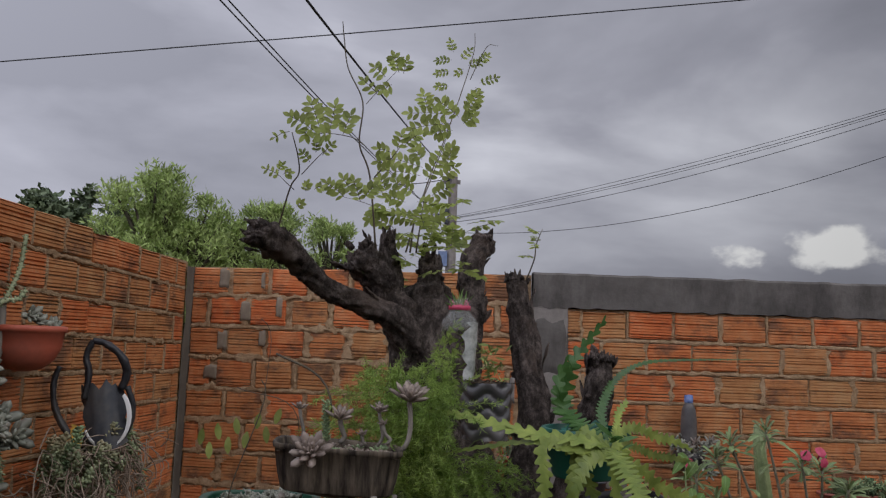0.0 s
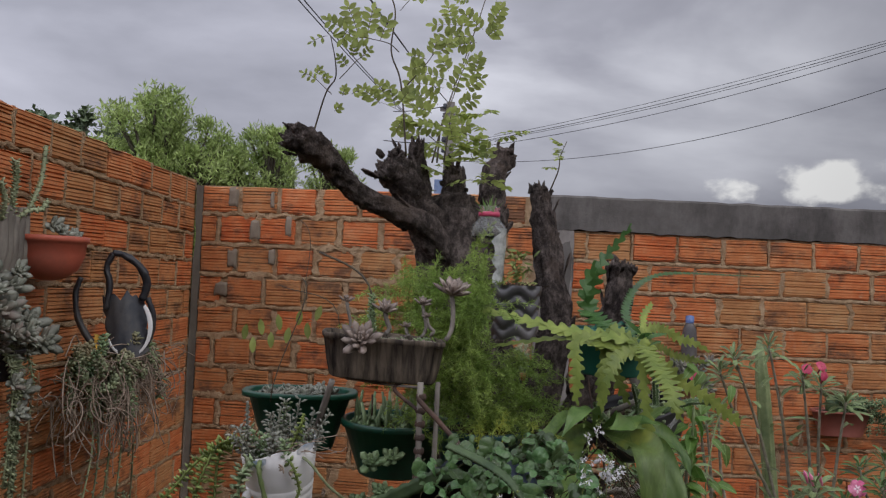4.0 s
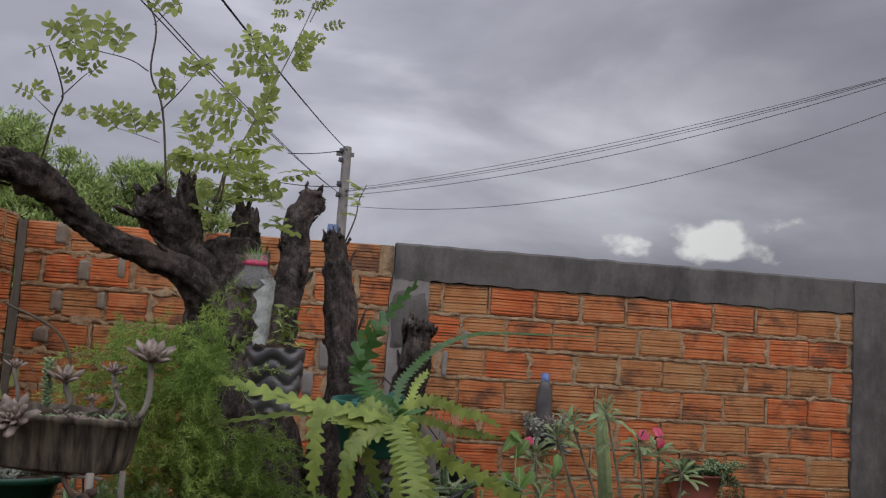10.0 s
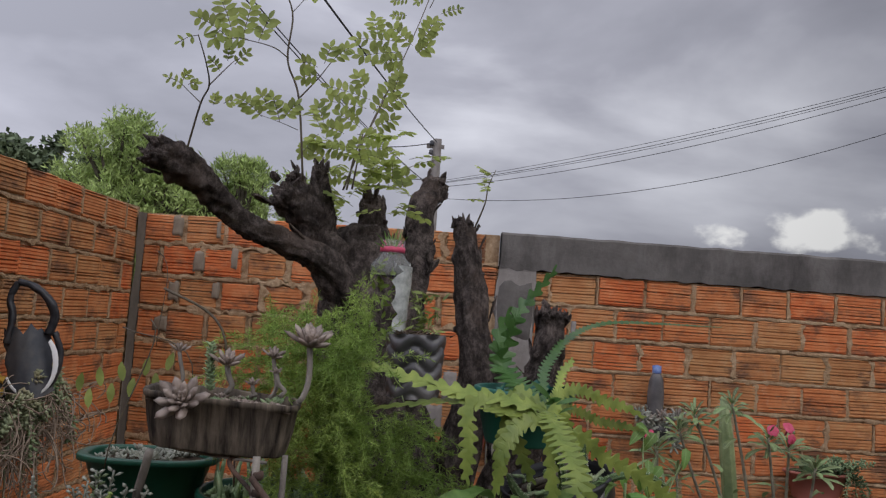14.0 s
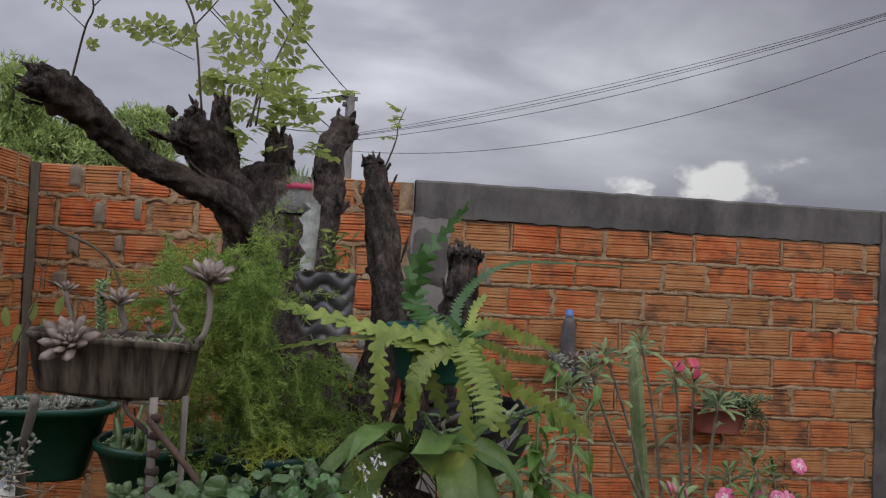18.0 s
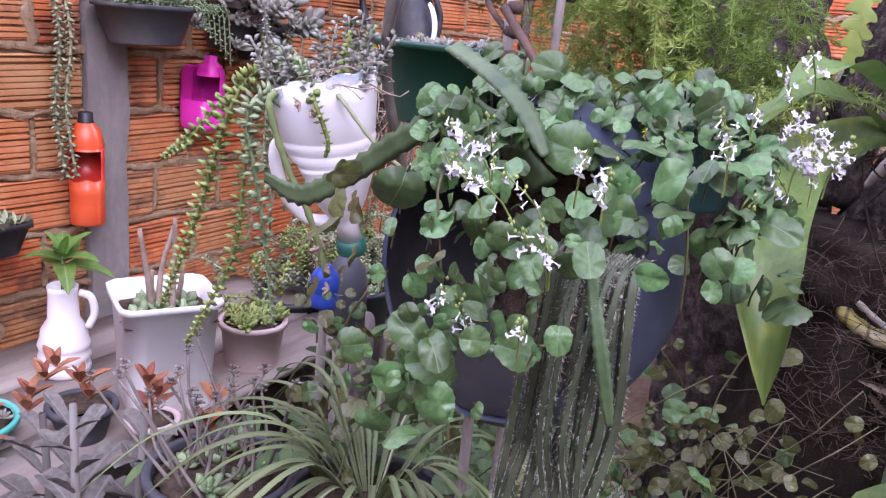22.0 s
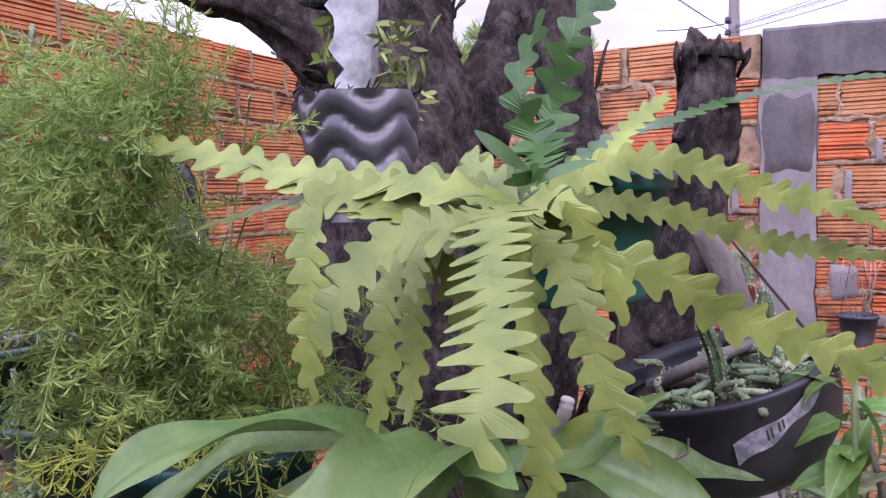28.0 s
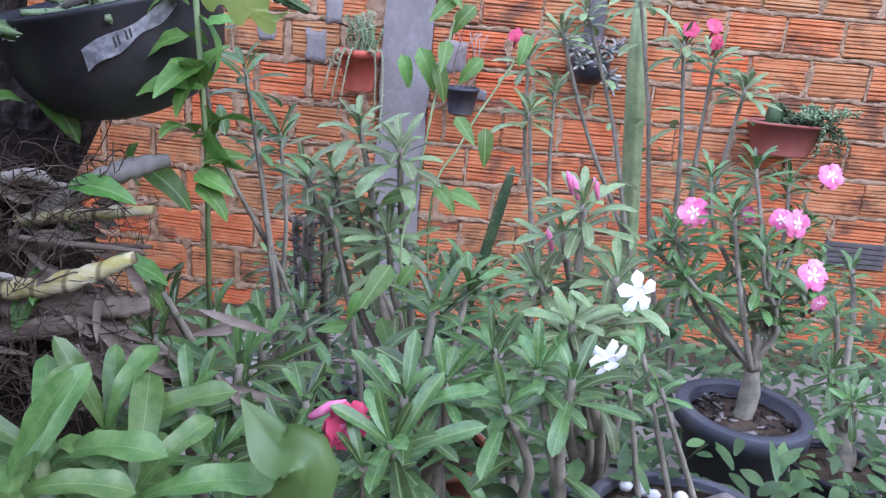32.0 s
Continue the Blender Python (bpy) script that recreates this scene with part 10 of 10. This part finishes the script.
cable((0.747, 8.000, 5.492), (7.622, 8.000, 6.010), 0.02, 0.006, "thin black cable high across the yard")
cable((-1.399, 22.000, 6.078), (PX, 21.9, (0.035, 22.000, 6.306)[2]), 0.05, 0.012, "short slack wire at the pole")
cable((-1.620, 22.000, 5.276), (PX, 21.9, (0.206, 22.000, 5.303)[2]), 0.05, 0.012, "short slack wire at the pole")

# ---------------------------------------------------------------- blocks of the walls, each a piece of its own
def lay(wall, a, b, z_top, pitch, bw, bh, gap, offs, rows, seed, u0=0.0, u1=None, slope=0.0, stop=(), proud=0.0):
    d, o = frame_of(a, b)
    L = u1 if u1 is not None else (b - a).length
    rng = random.Random(seed)
    ang = math.degrees(math.atan2(d.y, d.x))
    pool = [block_mesh(bw, bh, seed + i) for i in range(11)]
    small, joints = {}, []
    for r in range(rows):
        z = z_top - pitch * r - bh / 2
        u = u0 + offs[r % len(offs)] - (bw + gap)
        while u < L:
            lo, hi = max(u, u0 + 0.004), min(u + bw, L - 0.004)
            for s0, s1 in stop:
                if lo < s1 and hi > s0:
                    if (lo + hi) / 2 < (s0 + s1) / 2:
                        hi = min(hi, s0)
                    else:
                        lo = max(lo, s1)
            if hi - lo > 0.045:
                if u0 + 0.03 < lo:
                    joints.append((lo - gap / 2, z + slope * (L - lo)))
                w = hi - lo
                if w > bw - 0.01:
                    me = rng.choice(pool)
                else:
                    key = round(w, 2)
                    if key not in small:
                        small[key] = block_mesh(key, bh, seed + 50 + len(small))
                    me = small[key]
                c = a + d * ((lo + hi) / 2) + o * (rng.uniform(-0.003, 0.003) - proud)
                ob = new("brick", me)
                ob.parent = wall
                ob.matrix_basis = pose(c.x, c.y, z + slope * (L - (lo + hi) / 2) + rng.uniform(-0.004, 0.004), rng.uniform(-0.6, 0.6), rng.uniform(-0.9, 0.9), ang + rng.uniform(-0.5, 0.5))
            u += bw + gap + rng.uniform(-0.006, 0.008)
    return joints


def strip(geo, pts, lo, hi, a, d, o, u_up):
    """A ragged bead of mortar: pts along it, lo and hi its two edges, u_up True when it runs upright."""
    vs = []
    for t, e0, e1 in zip(pts, lo, hi):
        w = e1 - e0
        for f, lift in ((0.0, 0.008), (0.12, -0.0005), (0.5, -0.0022), (0.88, -0.0005), (1.0, 0.008)):
            k = e0 + w * f
            uu, z = (k, t) if u_up else (t, k)
            q = a + d * uu + o * (lift + 0.0018 * noise.noise((uu * 60, z * 60, 5.0)))
            vs.append((q.x, q.y, z))
    geo.add(vs, [(i * 5 + j, i * 5 + j + 1, i * 5 + 6 + j, i * 5 + 5 + j) for i in range(len(pts) - 1) for j in range(4)])


def smear(wall, a, b, z_top, pitch, bh, joints, seed, u0=0.0, u1=None, slope=0.0, zmin=0.1, full=1.0):
    """Mortar squeezed out over the blocks' edges along the bed joints and the cross joints."""
    d, o = frame_of(a, b)
    L = u1 if u1 is not None else (b - a).length
    rng = random.Random(seed)
    geo = Geo()
    gap = pitch - bh
    for r in range(int((z_top - zmin) / pitch) + 1):
        zc = z_top - pitch * r - bh - gap / 2
        n = int((L - u0) / 0.011)
        pts, lo, hi = [], [], []
        for i in range(n + 1):
            u = u0 + (L - u0) * i / n
            z = zc + slope * (L - u)
            amp = full * (0.9 + 1.3 * noise.noise((u * 2.3, r * 3.7, seed)))
            e1 = gap * 0.36 + amp * 0.014 * (noise.noise((u * 16, r * 5.1, seed)) + 0.7 * noise.noise((u * 47, r * 2.2, seed + 1)) + 0.25)
            e0 = gap * 0.36 + amp * 0.014 * (noise.noise((u * 15, r * 5.1, seed + 4)) + 0.7 * noise.noise((u * 43, r * 2.2, seed + 6)) + 0.1)
            pts.append(u)
            lo.append(z - max(0.003, e0))
            hi.append(z + max(0.003, e1))
        strip(geo, pts, lo, hi, a, d, o, False)
    for u, z in joints:
        if rng.random() > 0.75:
            continue
        n, h = 12, bh * rng.uniform(0.45, 0.56)
        zc = z + rng.uniform(-0.01, 0.01)
        k1, k2 = rng.uniform(0, 90), rng.uniform(0.006, 0.036) * full
        pts = [zc - h + 2 * h * i / n for i in range(n + 1)]
        lo = [u - 0.004 - k2 * max(0.0, 0.4 + noise.noise((t * 22, k1, 1))) for t in pts]
        hi = [u + 0.004 + k2 * max(0.0, 0.4 + noise.noise((t * 22, k1, 7))) for t in pts]
        strip(geo, pts, lo, hi, a, d, o, True)
    ob = new("mortar_smear", geo.mesh("mortar_smear", M_MORTAR, False))
    ob.parent = wall
    ob["kind"] = "stuff"


j_e = lay(wall_e, P_PILLAR, P_END, 1.998, 0.1655, 0.240, 0.142, 0.010, (0.083, 0.194), 12, 100, u0=0.20)
j_n = lay(wall_n, P_CORNER, P_PILLAR, TOP - 0.014, 0.175, 0.203, 0.147, 0.032, (0.0, 0.115, 0.225, 0.16), 13, 200, u0=0.03)
j_w = lay(wall_w, P_WEST, P_CORNER, 2.2, 0.155, 0.238, 0.133, 0.010, (0.04, 0.165), 14, 300, u0=1.6, u1=(P_CORNER - P_WEST).length - 0.045, slope=0.026, stop=((uW, uW + 0.125),))
smear(wall_e, P_PILLAR, P_END, 1.998, 0.1655, 0.142, j_e, 1, 0.2)
smear(wall_n, P_CORNER, P_PILLAR, TOP - 0.014, 0.175, 0.147, j_n, 2, 0.03, full=1.9)
smear(wall_w, P_WEST, P_CORNER, 2.2, 0.155, 0.133, j_w, 3, 1.6, (P_CORNER - P_WEST).length - 0.045, 0.026)


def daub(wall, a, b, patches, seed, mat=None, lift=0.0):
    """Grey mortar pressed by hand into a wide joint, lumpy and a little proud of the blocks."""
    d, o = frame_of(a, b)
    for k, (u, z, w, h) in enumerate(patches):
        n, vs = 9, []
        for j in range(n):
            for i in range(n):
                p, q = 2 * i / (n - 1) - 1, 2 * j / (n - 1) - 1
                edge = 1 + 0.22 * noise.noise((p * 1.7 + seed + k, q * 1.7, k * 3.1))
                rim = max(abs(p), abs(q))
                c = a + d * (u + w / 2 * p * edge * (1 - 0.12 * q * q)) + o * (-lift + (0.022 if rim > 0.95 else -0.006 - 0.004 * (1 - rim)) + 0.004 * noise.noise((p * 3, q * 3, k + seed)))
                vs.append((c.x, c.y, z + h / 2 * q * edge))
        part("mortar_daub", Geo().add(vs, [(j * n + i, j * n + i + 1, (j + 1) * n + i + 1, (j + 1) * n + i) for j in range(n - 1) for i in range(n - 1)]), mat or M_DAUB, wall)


M_DAUB = concrete_mat("grey_joint_mortar", (0.17, 0.135, 0.10), (0.29, 0.24, 0.185), (0.085, 0.065, 0.05))
daub(wall_n, P_CORNER, P_PILLAR, ((0.21, 2.125, 0.062, 0.13), (0.348, 1.94, 0.075, 0.135), (0.544, 1.97, 0.048, 0.14), (0.218, 1.771, 0.06, 0.12), (0.452, 1.786, 0.042, 0.1), (0.162, 1.592, 0.095, 0.09), (0.442, 2.115, 0.028, 0.11)), 4)
daub(wall_n, P_CORNER, P_PILLAR, ((1.646, 1.581, 0.095, 0.17), (1.562, 1.435, 0.07, 0.16), (1.751, 1.387, 0.09, 0.18), (1.465, 1.263, 0.095, 0.115), (1.676, 1.212, 0.105, 0.15), (1.871, 1.56, 0.034, 0.16)), 6, M_PILLAR)
daub(wall_e, P_PILLAR, P_END, ((0.299, 1.221, 0.12, 0.16), (0.313, 1.58, 0.032, 0.16), (0.417, 1.719, 0.034, 0.11), (0.411, 1.074, 0.09, 0.06)), 9, M_PILLAR)
# here a patch of the dark coping render over the pillar's upper part
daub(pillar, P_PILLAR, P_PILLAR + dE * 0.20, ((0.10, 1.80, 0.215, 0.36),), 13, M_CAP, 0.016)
